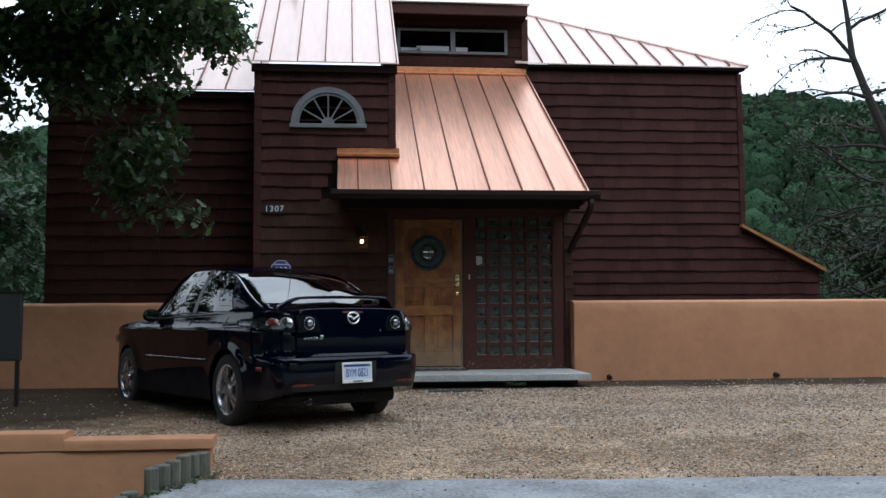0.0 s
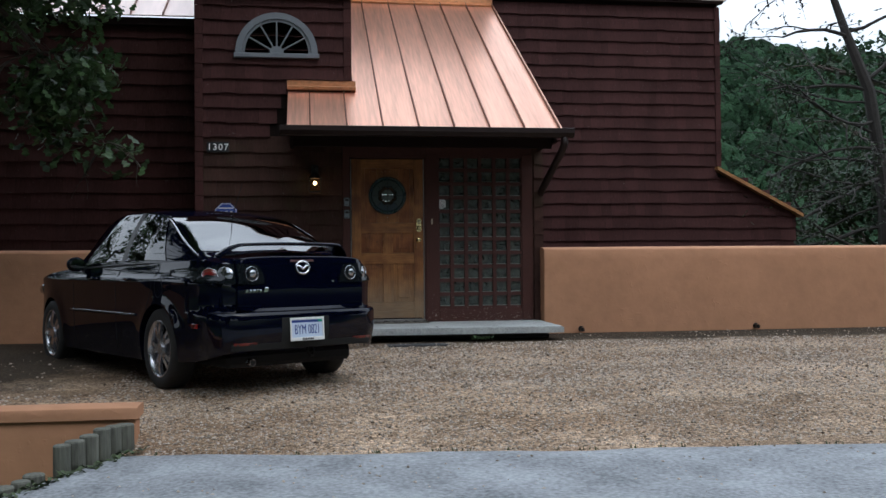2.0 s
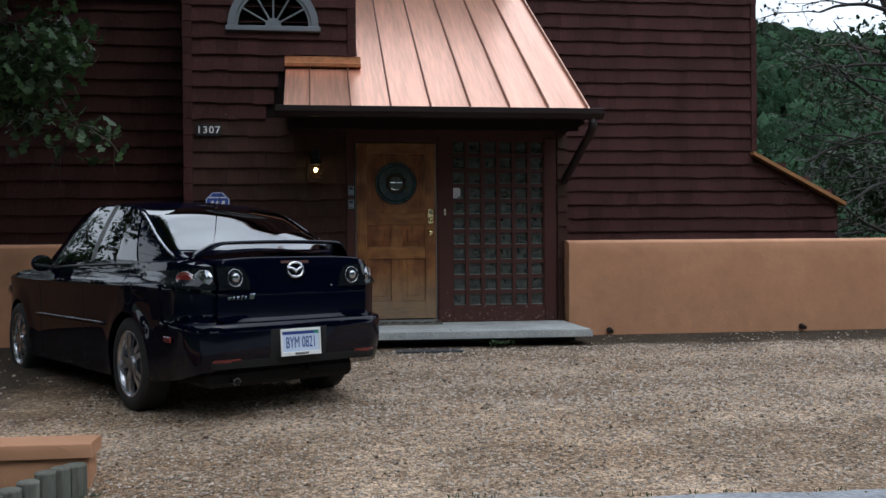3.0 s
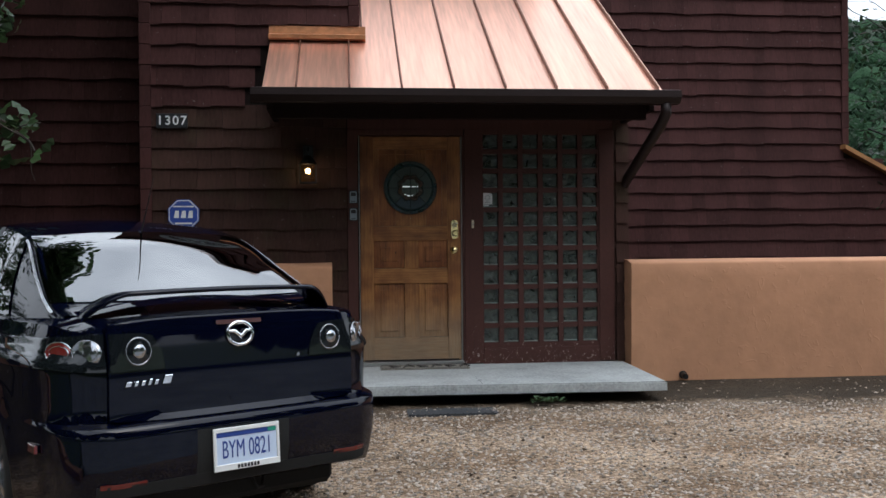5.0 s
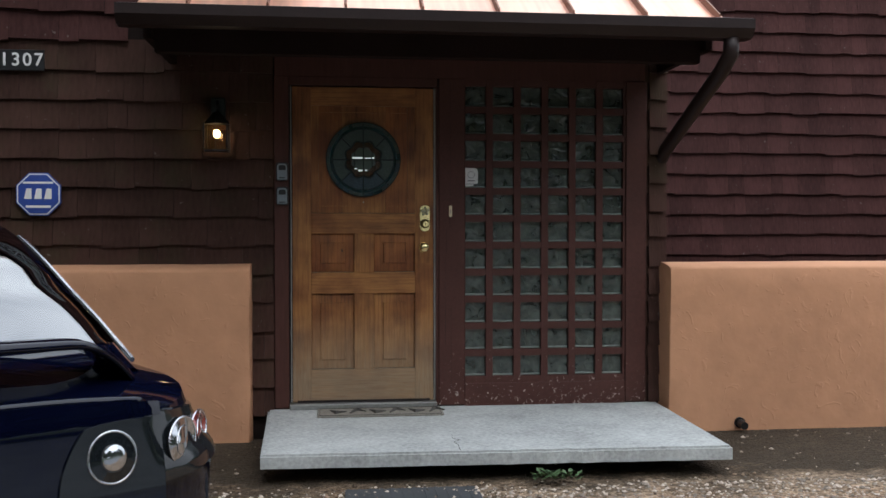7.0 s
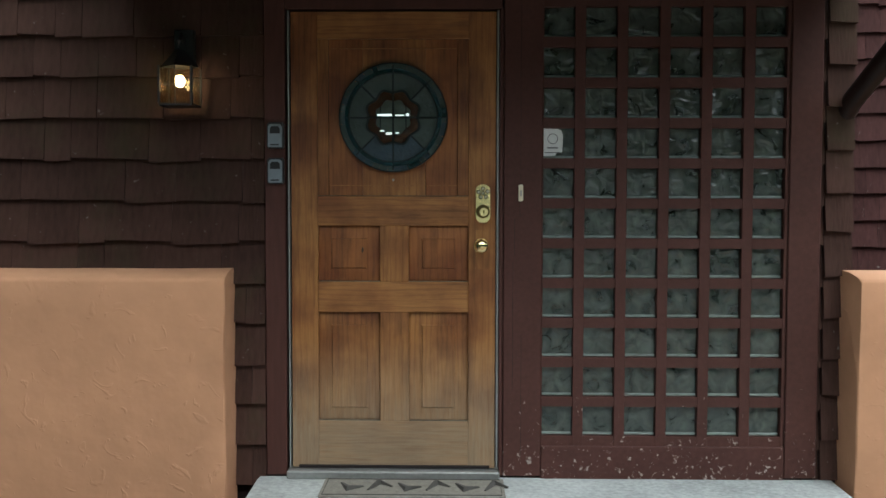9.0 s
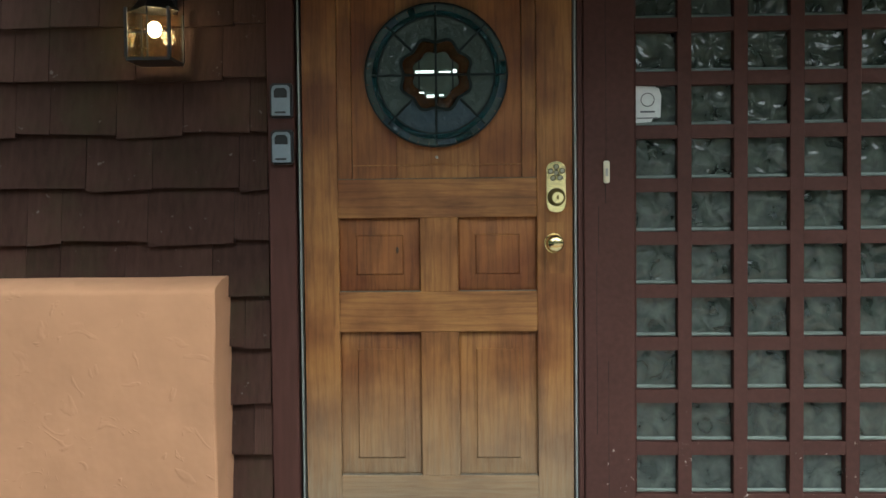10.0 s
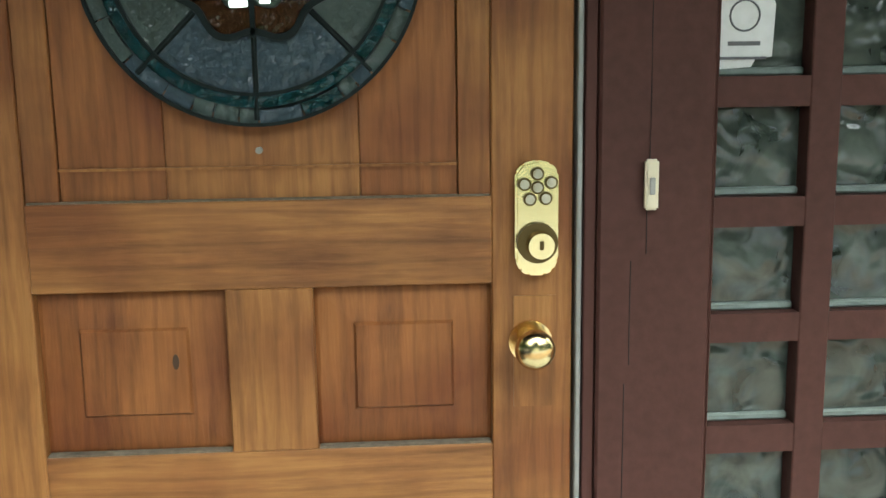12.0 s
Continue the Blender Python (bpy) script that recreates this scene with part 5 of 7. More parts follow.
part("exhaust_tip", cyl((-0.80, 0.42, 0.232), (-0.60, 0.42, 0.245), 0.026, n=18), ALLOY, car)
part("exhaust_bore", cyl((-0.803, 0.42, 0.2318), (-0.797, 0.42, 0.2322), 0.023, n=18), UNDER, car)
part("tow_eye", tube([(-0.78, -0.10, 0.30), (-0.80, -0.12, 0.25), (-0.78, -0.16, 0.25), (-0.76, -0.18, 0.30)], 0.011, 6), UNDER, car)

# door lines, handles, moulding, mirrors on the flanks
for sg in (1, -1):
    def flank(x, z, out=0.002):
        return (x, sg * (half_width(x) * side_shape(z, x) + flare(x, z) + out), z)
    for pts in ([(0.90, z) for z in np.linspace(0.26, 0.93, 14)], [(1.98, z) for z in np.linspace(0.26, 0.86, 14)], [(0.28 - 0.22 * math.sin((z - 0.45) * 2.2) if z > 0.6 else 0.42, z) for z in np.linspace(0.62, 0.96, 10)]):
        part("door_gap", tube([flank(x, z, 0.0005) for x, z in pts], 0.003, 5), UNDER, car)
    part("side_moulding", tube([flank(x, 0.565, 0.004) for x in np.linspace(0.46, 2.05, 24)], 0.011, 6), PAINT, car, smooth=True)
    part("moulding_strip", tube([flank(x, 0.575, 0.012) for x in np.linspace(0.46, 2.05, 24)], 0.004, 5), ALLOY, car, smooth=True)
    for x in (0.55, 1.40):
        part("door_handle", tube([flank(x - 0.09, 0.855, 0.004), flank(x - 0.07, 0.86, 0.03), flank(x + 0.07, 0.86, 0.03), flank(x + 0.09, 0.855, 0.004)], 0.012, 8), PAINT, car, smooth=True)
    # fuel flap on the one side, black pillar strip between the doors' windows
    if sg > 0:
        part("fuel_flap", tube([flank(-0.02 + 0.075 * math.cos(a), 0.795 + 0.075 * math.sin(a), 0.0015) for a in np.linspace(0, 2 * math.pi, 24, endpoint=False)], 0.0028, 5, closed=True), UNDER, car)
    cabin_patch("door_pillar", 0, 0, 0, 0, BLACK, 0.009, 2, 8, shape=lambda u, v: (0.845 + 0.09 * u + 0.0 * v, sg * (0.945 - 0.385 * v)))
    mir = bmesh.new()
    bmesh.ops.create_uvsphere(mir, u_segments=18, v_segments=12, radius=1)
    for v in mir.verts:
        c = v.co
        v.co = Vector((1.80 + c.x * (0.055 if c.x < 0 else 0.085), sg * (0.905 + c.y * 0.09), 0.985 + c.z * 0.068))
    mo = part("door_mirror", mir, PAINT, car, "", True)
    part("mirror_arm", cyl((1.82, sg * 0.80, 0.94), (1.81, sg * 0.86, 0.965), 0.03, 0.035, n=10), BLACK, mo)
    part("mirror_glass", prism([(sg * (0.905 + 0.075 * math.cos(a)), 0.985 + 0.052 * math.sin(a)) for a in np.linspace(0, 2 * math.pi, 20, endpoint=False)], "x", 1.744, 1.748), CHROME, mo)
    part("head_lamp", tube([(3.42, sg * 0.58, 0.70), (3.25, sg * 0.73, 0.735), (3.0, sg * 0.80, 0.79)], [0.03, 0.055, 0.02], 10), CLEARL, car, smooth=True)


# wheels: tyre, rim with five double spokes
def make_wheel():
    w = part("wheel", bmesh.new(), None, car)
    b = bmesh.new()
    prof = [(0.218, -0.095), (0.25, -0.105), (0.295, -0.10), (0.312, -0.085), (0.316, -0.05), (0.316, 0.05), (0.312, 0.085), (0.295, 0.10), (0.25, 0.105), (0.218, 0.095)]
    n = 48
    rings = [[b.verts.new((r * math.cos(a), y, r * math.sin(a))) for r, y in prof] for a in np.linspace(0, 2 * math.pi, n, endpoint=False)]
    for i in range(n):
        p, q = rings[i], rings[(i + 1) % n]
        for k in range(len(prof) - 1):
            b.faces.new((p[k], p[k + 1], q[k + 1], q[k]))
    bmesh.ops.recalc_face_normals(b, faces=b.faces[:])
    part("tyre", b, TYRE, w, smooth=True)
    b = bmesh.new()
    prof = [(0.222, -0.09), (0.205, -0.08), (0.195, 0.03), (0.205, 0.075), (0.214, 0.095), (0.224, 0.098), (0.228, 0.09)]
    rings = [[b.verts.new((r * math.cos(a), y, r * math.sin(a))) for r, y in prof] for a in np.linspace(0, 2 * math.pi, n, endpoint=False)]
    for i in range(n):
        p, q = rings[i], rings[(i + 1) % n]
        for k in range(len(prof) - 1):
            b.faces.new((p[k], p[k + 1], q[k + 1], q[k]))
    bmesh.ops.recalc_face_normals(b, faces=b.faces[:])
    part("rim", b, ALLOY, w, smooth=True)
    for k in range(10):
        a = 2 * math.pi * (k // 2) / 5 + (0.19 if k % 2 else -0.19)
        ca, sa = math.cos(a), math.sin(a)
        b = bmesh.new()
        vs = []
        for r, hw, y in ((0.045, 0.020, 0.078), (0.12, 0.016, 0.088), (0.205, 0.020, 0.078)):
            for s in (-1, 1):
                for yy in (y, y - 0.03):
                    vs.append(b.verts.new((r * ca - s * hw * sa, yy, r * sa + s * hw * ca)))
        for i in (0, 4):
            for q in ((0, 2, 6, 4), (1, 5, 7, 3), (0, 4, 5, 1), (2, 3, 7, 6)):
                b.faces.new([vs[i + j] for j in q])
        bmesh.ops.recalc_face_normals(b, faces=b.faces[:])
        part("spoke", b, ALLOY, w)
    part("hub_cap", cyl((0, 0.05, 0), (0, 0.092, 0), 0.055, 0.048, n=20), ALLOY, w)
    part("brake_disc", cyl((0, -0.02, 0), (0, 0.0, 0), 0.14, n=28), mat("brake_steel", (0.16, 0.16, 0.17), 0.5, 0.9), w)
    part("well_disc", cyl((0, -0.06, 0), (0, -0.05, 0), 0.20, n=28), UNDER, w)
    return w


w0 = make_wheel()
w0.matrix_basis = pose(0, 0.762, 0.316)
for x, y, rz in ((2.64, 0.762, 0), (0, -0.762, 180), (2.64, -0.762, 180)):
    copy_thing(w0, pose(x, y, 0.316, 0, 0, rz))

# ---- ground: gravel forecourt, road, land falling to the valley ----
GRAVEL = mat("brown_gravel", (0.295, 0.229, 0.173), 0.95, var=0.65, scale=0.9, grain=38, bump=0.9, dist=0.03, spec=0.2)
_n = GRAVEL.node_tree
_b = _n.nodes["Principled BSDF"]
_old = _b.inputs["Base Color"].links[0].from_socket
_tc = _n.nodes.new("ShaderNodeTexCoord")
_vo = _n.nodes.new("ShaderNodeTexVoronoi")
_vo.inputs["Scale"].default_value = 55
_n.links.new(_tc.outputs["Object"], _vo.inputs["Vector"])
_hs = _n.nodes.new("ShaderNodeSeparateColor")
_n.links.new(_vo.outputs["Color"], _hs.inputs[0])
_rp = _n.nodes.new("ShaderNodeValToRGB")
_rp.color_ramp.elements[0].color = (0.56, 0.51, 0.46, 1)
_rp.color_ramp.elements[1].color = (1.85, 1.80, 1.72, 1)
_n.links.new(_hs.outputs[0], _rp.inputs[0])
_mm = _n.nodes.new("ShaderNodeMixRGB")
_mm.blend_type = 'MULTIPLY'
_mm.inputs[0].default_value = 1
_n.links.new(_old, _mm.inputs[1])
_n.links.new(_rp.outputs[0], _mm.inputs[2])
# wheel-worn browner patches, longer across the forecourt
_pm = _n.nodes.new("ShaderNodeMapping")
_pm.inputs["Scale"].default_value = (0.5, 1.2, 1)
_n.links.new(_tc.outputs["Object"], _pm.inputs[0])
_pn = _n.nodes.new("ShaderNodeTexNoise")
_pn.inputs["Scale"].default_value = 1.5
_pn.inputs["Detail"].default_value = 6
_pn.inputs["Roughness"].default_value = 0.62
_n.links.new(_pm.outputs[0], _pn.inputs["Vector"])
_pr = _n.nodes.new("ShaderNodeValToRGB")
_pr.color_ramp.elements[0].position = 0.36
_pr.color_ramp.elements[0].color = (0.64, 0.56, 0.48, 1)
_pr.color_ramp.elements[1].position = 0.62
_pr.color_ramp.elements[1].color = (1.22, 1.20, 1.16, 1)
_n.links.new(_pn.outputs["Fac"], _pr.inputs[0])
_pmx = _n.nodes.new("ShaderNodeMixRGB")
_pmx.blend_type = 'MULTIPLY'
_pmx.inputs[0].default_value = 1
_n.links.new(_mm.outputs[0], _pmx.inputs[1])
_n.links.new(_pr.outputs[0], _pmx.inputs[2])
# paler chippings towards the road
_cs = _n.nodes.new("ShaderNodeSeparateXYZ")
_n.links.new(_tc.outputs["Object"], _cs.inputs[0])
_cy = _n.nodes.new("ShaderNodeMapRange")
_cy.inputs["From Min"].default_value = -3.2
_cy.inputs["From Max"].default_value = -5.4
_cy.inputs["To Min"].default_value = 1.0
_cy.inputs["To Max"].default_value = 1.15
_n.links.new(_cs.outputs["Y"], _cy.inputs["Value"])
_cm = _n.nodes.new("ShaderNodeMixRGB")
_cm.blend_type = 'MULTIPLY'
_cm.inputs[0].default_value = 1
_n.links.new(_pmx.outputs[0], _cm.inputs[1])
_n.links.new(_cy.outputs[0], _cm.inputs[2])
# leaf litter, soil and the oak's shade, painted dark into the gravel by position
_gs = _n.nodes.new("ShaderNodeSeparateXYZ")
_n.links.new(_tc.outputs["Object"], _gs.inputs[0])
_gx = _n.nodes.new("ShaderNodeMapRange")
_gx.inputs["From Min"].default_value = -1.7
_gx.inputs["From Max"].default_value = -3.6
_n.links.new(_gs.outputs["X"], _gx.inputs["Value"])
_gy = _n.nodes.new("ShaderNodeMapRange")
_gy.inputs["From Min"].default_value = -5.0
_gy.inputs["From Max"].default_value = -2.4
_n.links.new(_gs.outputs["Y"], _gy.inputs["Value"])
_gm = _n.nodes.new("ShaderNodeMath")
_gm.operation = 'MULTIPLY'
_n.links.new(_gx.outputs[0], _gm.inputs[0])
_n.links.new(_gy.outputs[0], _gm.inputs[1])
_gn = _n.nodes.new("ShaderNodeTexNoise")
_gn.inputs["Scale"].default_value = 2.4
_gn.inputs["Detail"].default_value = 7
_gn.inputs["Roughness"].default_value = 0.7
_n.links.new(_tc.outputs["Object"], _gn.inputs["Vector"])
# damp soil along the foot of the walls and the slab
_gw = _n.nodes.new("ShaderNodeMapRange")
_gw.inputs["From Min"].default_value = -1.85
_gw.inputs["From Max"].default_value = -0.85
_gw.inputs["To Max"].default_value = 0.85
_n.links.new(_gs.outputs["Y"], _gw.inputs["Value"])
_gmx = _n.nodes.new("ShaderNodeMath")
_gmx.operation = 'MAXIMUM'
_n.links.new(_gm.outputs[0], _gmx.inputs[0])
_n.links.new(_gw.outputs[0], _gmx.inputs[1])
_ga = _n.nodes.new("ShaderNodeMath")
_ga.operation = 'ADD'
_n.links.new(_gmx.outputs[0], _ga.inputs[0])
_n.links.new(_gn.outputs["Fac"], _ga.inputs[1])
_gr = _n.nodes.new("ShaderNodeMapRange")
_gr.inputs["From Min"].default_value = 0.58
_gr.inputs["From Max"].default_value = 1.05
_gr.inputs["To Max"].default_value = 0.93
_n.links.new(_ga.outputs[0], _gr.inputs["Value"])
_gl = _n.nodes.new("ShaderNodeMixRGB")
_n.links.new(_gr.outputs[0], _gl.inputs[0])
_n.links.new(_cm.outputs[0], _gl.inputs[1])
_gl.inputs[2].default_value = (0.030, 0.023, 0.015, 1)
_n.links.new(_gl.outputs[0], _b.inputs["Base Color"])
_b2 = _n.nodes.new("ShaderNodeBump")
_b2.inputs["Strength"].default_value = 0.9
_b2.inputs["Distance"].default_value = 0.02
_b2.invert = True
_n.links.new(_vo.outputs["Distance"], _b2.inputs["Height"])
_n.links.new(_b2.outputs[0], _b.inputs["Normal"])
ROAD = mat("pale_worn_asphalt", (0.285, 0.298, 0.312), 0.9, var=0.62, scale=2.2, grain=34, bump=0.7, spec=0.25)
GRASS = mat("rough_grass", (0.055, 0.085, 0.025), 0.9, var=0.5, scale=1.5, grain=20, bump=0.5)
FOREST = mat("far_woodland_floor", (0.02, 0.045, 0.02), 0.95, var=0.5, scale=0.02, grain=0.2, bump=0)
MEADOW = mat("pale_meadow", (0.10, 0.20, 0.05), 0.95, var=0.25, scale=0.05, grain=0.4, bump=0)


def road_edge(x):
    return -5.80 - 0.075 * (x + 1.0) + 0.04 * noise.noise(Vector((x * 1.3, 0, 0))) + 0.015 * noise.noise(Vector((x * 6, 2, 0)))


def sheet(name, xs, ys, zf, material, label="", category=""):
    verts = [(x, y, zf(x, y)) for y in ys for x in xs]
    nx = len(xs)
    faces = [(j * nx + i, j * nx + i + 1, (j + 1) * nx + i + 1, (j + 1) * nx + i) for j in range(len(ys) - 1) for i in range(nx - 1)]
    me = bpy.data.meshes.new(name)
    me.from_pydata(verts, [], faces)
    me.materials.append(material)
    for p in me.polygons:
        p.use_smooth = True
    return tagged(new(name, me), label, category, kind="structure")


gxs = sorted(set([-900, -600, -400, -250, -150, -80, -40, -20] + list(np.linspace(-12, 14, 105)) + [20, 30, 50, 80, 130, 200, 300, 420, 600, 900]))
gys = sorted(set([-300, -120, -60, -30, -20] + list(np.linspace(-15, 3, 91)) + [5, 8, 12, 18, 26, 40, 60, 90, 130, 170, 210, 250, 290, 330, 380, 430, 480, 520, 600, 700, 900]))


def land(x, y):
    z = ground_z(x, y)
    if y > 3:
        k = min(1, (y - 3) / 60)
        z += k * (noise.noise(Vector((x / 120, y / 120, 4))) * 9 + noise.noise(Vector((x / 45, y / 45, 8))) * 3)
        z += k * 14 * math.sin(x / 160 + 0.6) - (max(0, -x - 30) * 0.06 if x > -500 else 28) * k * (1 if y > 150 else 0)
    elif y < -5.45 and x < -1.75 + 0.56 * (y + 5.6):
        z -= min(0.36, 1.4 * (-1.75 + 0.56 * (y + 5.6) - x)) * min(1, (-5.45 - y) * 8)
    elif -6 < y < -0.3:
        z += noise.noise(Vector((x * 0.9, y * 0.9, 1))) * 0.012 + noise.noise(Vector((x * 5, y * 5, 1))) * 0.004
    return z


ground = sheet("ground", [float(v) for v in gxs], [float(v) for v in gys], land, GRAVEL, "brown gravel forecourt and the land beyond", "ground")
ground.data.materials.append(GRASS)
ground.data.materials.append(FOREST)
ground.data.materials.append(MEADOW)
for p in ground.data.polygons:
    c = p.center
    if c.y > 3 or abs(c.x) > 14 or c.y < -16:
        p.material_index = 1
    if c.y < -5.5 and c.x < -1.6 + 0.56 * (c.y + 5.6):
        p.material_index = 1
    if c.y > 45:
        p.material_index = 2
    if 100 < c.y < 155 and 0.46 < (c.x + 0.7) / (c.y + 13) < 0.545:
        p.material_index = 3
# loose stones on the forecourt
def stones(name, count, x0, x1, y0, y1, r0, r1, material, seed, label, on_road=False):
    rnd = random.Random(seed)
    verts, faces = [], []
    base = [(1, 0, 0), (-1, 0, 0), (0, 1, 0), (0, -1, 0), (0, 0, 0.8), (0, 0, -0.8)]
    tri = [(0, 2, 4), (2, 1, 4), (1, 3, 4), (3, 0, 4), (2, 0, 5), (1, 2, 5), (3, 1, 5), (0, 3, 5)]
    for _ in range(count):
        x, y = rnd.uniform(x0, x1), rnd.uniform(y0, y1)
        if not on_road and y < road_edge(x) + 0.02:
            continue
        if on_road and x < -1.5 + 0.56 * (y + 5.6):
            continue
        if -0.12 < x < 2.42 and y > -1.3:
            continue
        if x < -2.2 and y > -4.2 and rnd.random() < 0.95:
            continue
        r = r0 + (r1 - r0) * rnd.random() ** 2.5
        z = land(x, y) + r * 0.25 + (0.022 if on_road else 0)
        a = rnd.uniform(0, 6.28)
        k = len(verts)
        for bx, by, bz in base:
            sx, sy, sz = rnd.uniform(0.7, 1.3), rnd.uniform(0.6, 1.1), rnd.uniform(0.5, 0.9)
            u, v = bx * sx * r, by * sy * r
            verts.append((x + u * math.cos(a) - v * math.sin(a), y + u * math.sin(a) + v * math.cos(a), z + bz * sz * r))
        faces += [(k + i, k + j, k + l) for i, j, l in tri]
    me = bpy.data.meshes.new(name)
    me.from_pydata(verts, [], faces)
    me.materials.append(material)
    return tagged(new(name, me), label, "gravel", kind="stuff")


STONE = mat("loose_tan_stone", (0.40, 0.335, 0.275), 0.9, var=0.5, grain=40, bump=0.2, rand=0.7, spec=0.2)
stones("gravel", 50000, -6, 8, -5.9, -1.4, 0.005, 0.017, STONE, 3, "loose tan and brown gravel stones")
PEBBLE = mat("dark_brown_pebble", (0.21, 0.150, 0.105), 0.9, var=0.6, grain=40, bump=0.2, rand=0.8, spec=0.2)
stones("dark_gravel", 3600, -3, 6, -5.9, -1.3, 0.005, 0.020, PEBBLE, 13, "darker brown pebbles among the gravel")
stones("coarse_gravel", 5000, -1, 5, -4.6, -1.4, 0.010, 0.021, STONE, 14, "coarser pale gravel stones")
CHIP = mat("pale_straw_chipping", (0.44, 0.375, 0.31), 0.9, var=0.4, grain=40, bump=0.2, rand=0.6, spec=0.2)
stones("pale_chippings", 9000, -1.8, 8, -5.9, -4.0, 0.006, 0.017, CHIP, 15, "pale straw-coloured chippings along the road edge")
stones("gravel_edge", 900, -8, 11, -1.3, -0.22, 0.005, 0.018, STONE, 4, "loose gravel and soil along the wall foot")
stones("gravel_drift", 420, -0.5, 2.9, -1.75, -1.30, 0.005, 0.016, STONE, 6, "loose gravel drifted against the slab foot")
stones("road_grit", 1600, -4, 6, -9.5, -6.1, 0.004, 0.016, STONE, 9, "scattered dark grit on the road", True)
rxs = [float(v) for v in np.linspace(-14, 14, 113)]
rv, rf = [], []
rows_t = [0, 0.02, 0.1, 0.25, 0.5, 0.8, 1.0]
for t in rows_t:
    for x in rxs:
        e = road_edge(max(x, -1.75))
        y = e + (-14.8 - e) * t
        x = max(x, -1.66 + 0.56 * (y + 5.6) + 0.03 * noise.noise(Vector((y * 4, 1, 2))))
        rv.append((x, y, land(x, y) + (0.004 if t == 0 else 0.022)))
for j in range(len(rows_t) - 1):
    for i in range(len(rxs) - 1):
        k = j * len(rxs) + i
        rf.append((k, k + len(rxs), k + len(rxs) + 1, k + 1))
me = bpy.data.meshes.new("road")
me.from_pydata(rv, [], rf)
me.materials.append(ROAD)
tagged(new("road", me), "pale worn grey asphalt road with a ragged edge", "road", kind="structure")

# ---- low stepped wall and palisade ----
lw = thing("garden_wall", "low orange stucco garden wall with a stepped cap", "garden wall")
o = stucco_wall("wall_body", -6.0, -1.715, -5.55, -5.33, -1.1, -0.115, STUCCO)
o.parent = lw
o = stucco_wall("wall_cap", -2.80, -1.69, -5.575, -5.31, -0.115, -0.035, STUCCO)
o.parent = lw
o = stucco_wall("wall_cap", -6.0, -2.80, -5.56, -5.32, -0.115, 0.02, STUCCO)
o.parent = lw
GREYWOOD = mat("grey_weathered_post", (0.13, 0.13, 0.105), 0.9, var=0.5, scale=8, grain=60, bump=0.5, stretch=(1, 1, 0.15))
rnd = random.Random(8)
pal = thing("palisade_edging", "short grey weathered log edging beside the road", "palisade")
for k in range(11):
    x, y = -1.76 - 0.055 * k, -5.62 - 0.098 * k
    if k == 6:
        continue
    top = -0.130 - 0.007 * k + rnd.uniform(-0.015, 0.015) - (0.12 if k > 6 else 0)
    r = 0.058 + rnd.uniform(-0.006, 0.006)
    b = cyl((x, y, -1.1), (x + rnd.uniform(-0.01, 0.01), y, top), r * 1.05, r, n=12)
    bmesh.ops.bevel(b, geom=[e for e in b.edges if all(v.co.z > top - 0.01 for v in e.verts)], offset=0.008, segments=1, affect='EDGES')
    part("log", b, GREYWOOD, pal)


def leaf_bm(bm, p, d, up, ln, wd_):
    """A lobed leaf of six faces from p along d."""
    d, up = d.normalized(), up.normalized()
    s = d.cross(up).normalized()
    pts = [p, p + d * ln * 0.3 + s * wd_ * 0.45, p + d * ln * 0.45 + s * wd_ * 0.25, p + d * ln * 0.7 + s * wd_ * 0.5, p + d * ln, p + d * ln * 0.7 - s * wd_ * 0.5, p + d * ln * 0.45 - s * wd_ * 0.25, p + d * ln * 0.3 - s * wd_ * 0.45]
    v = [bm.verts.new(q) for q in pts]
    c = bm.verts.new(p + d * ln * 0.5 - up * ln * 0.08)
    for i in range(8):
        bm.faces.new((v[i], v[(i + 1) % 8], c))


def tuft(bm, x, y, z, n, h, rnd, spread=0.08):
    for _ in range(n):
        a = rnd.uniform(0, 6.28)
        r = rnd.uniform(0, spread)
        px, py = x + r * math.cos(a), y + r * math.sin(a)
        hh = h * rnd.uniform(0.5, 1.1)
        lean = rnd.uniform(0.1, 0.5) * hh
        b2 = rnd.uniform(0, 6.28)
        w = 0.004
        v = [bm.verts.new(p) for p in ((px - w, py, z), (px + w, py, z), (px + w * 0.7 + lean * 0.4 * math.cos(b2), py + lean * 0.4 * math.sin(b2), z + hh * 0.6), (px + lean * math.cos(b2), py + lean * math.sin(b2), z + hh))]
        bm.faces.new((v[0], v[1], v[2]))
        bm.faces.new((v[0], v[2], v[3]))


BLADE = mat("grass_blade", (0.050, 0.072, 0.027), 0.7, var=0.5, scale=4, grain=30, bump=0, rand=0.6)
gb = bmesh.new()
rnd = random.Random(5)
for _ in range(150):
    x = rnd.uniform(-4.5, -1.75)
    y = rnd.uniform(-7.2, -5.6)
    if x > -1.8 - 0.56 * (-5.6 - y):
        continue
    tuft(gb, x, y, land(x, y), 7, 0.06, rnd)
for _ in range(26):
    x = rnd.uniform(-1.6, 5)
    tuft(gb, x, road_edge(x) + 0.02, land(x, road_edge(x)), 5, 0.035, rnd, 0.04)
tagged(part("grass", gb, BLADE), "short rough grass tufts by the road", "grass", kind="stuff")

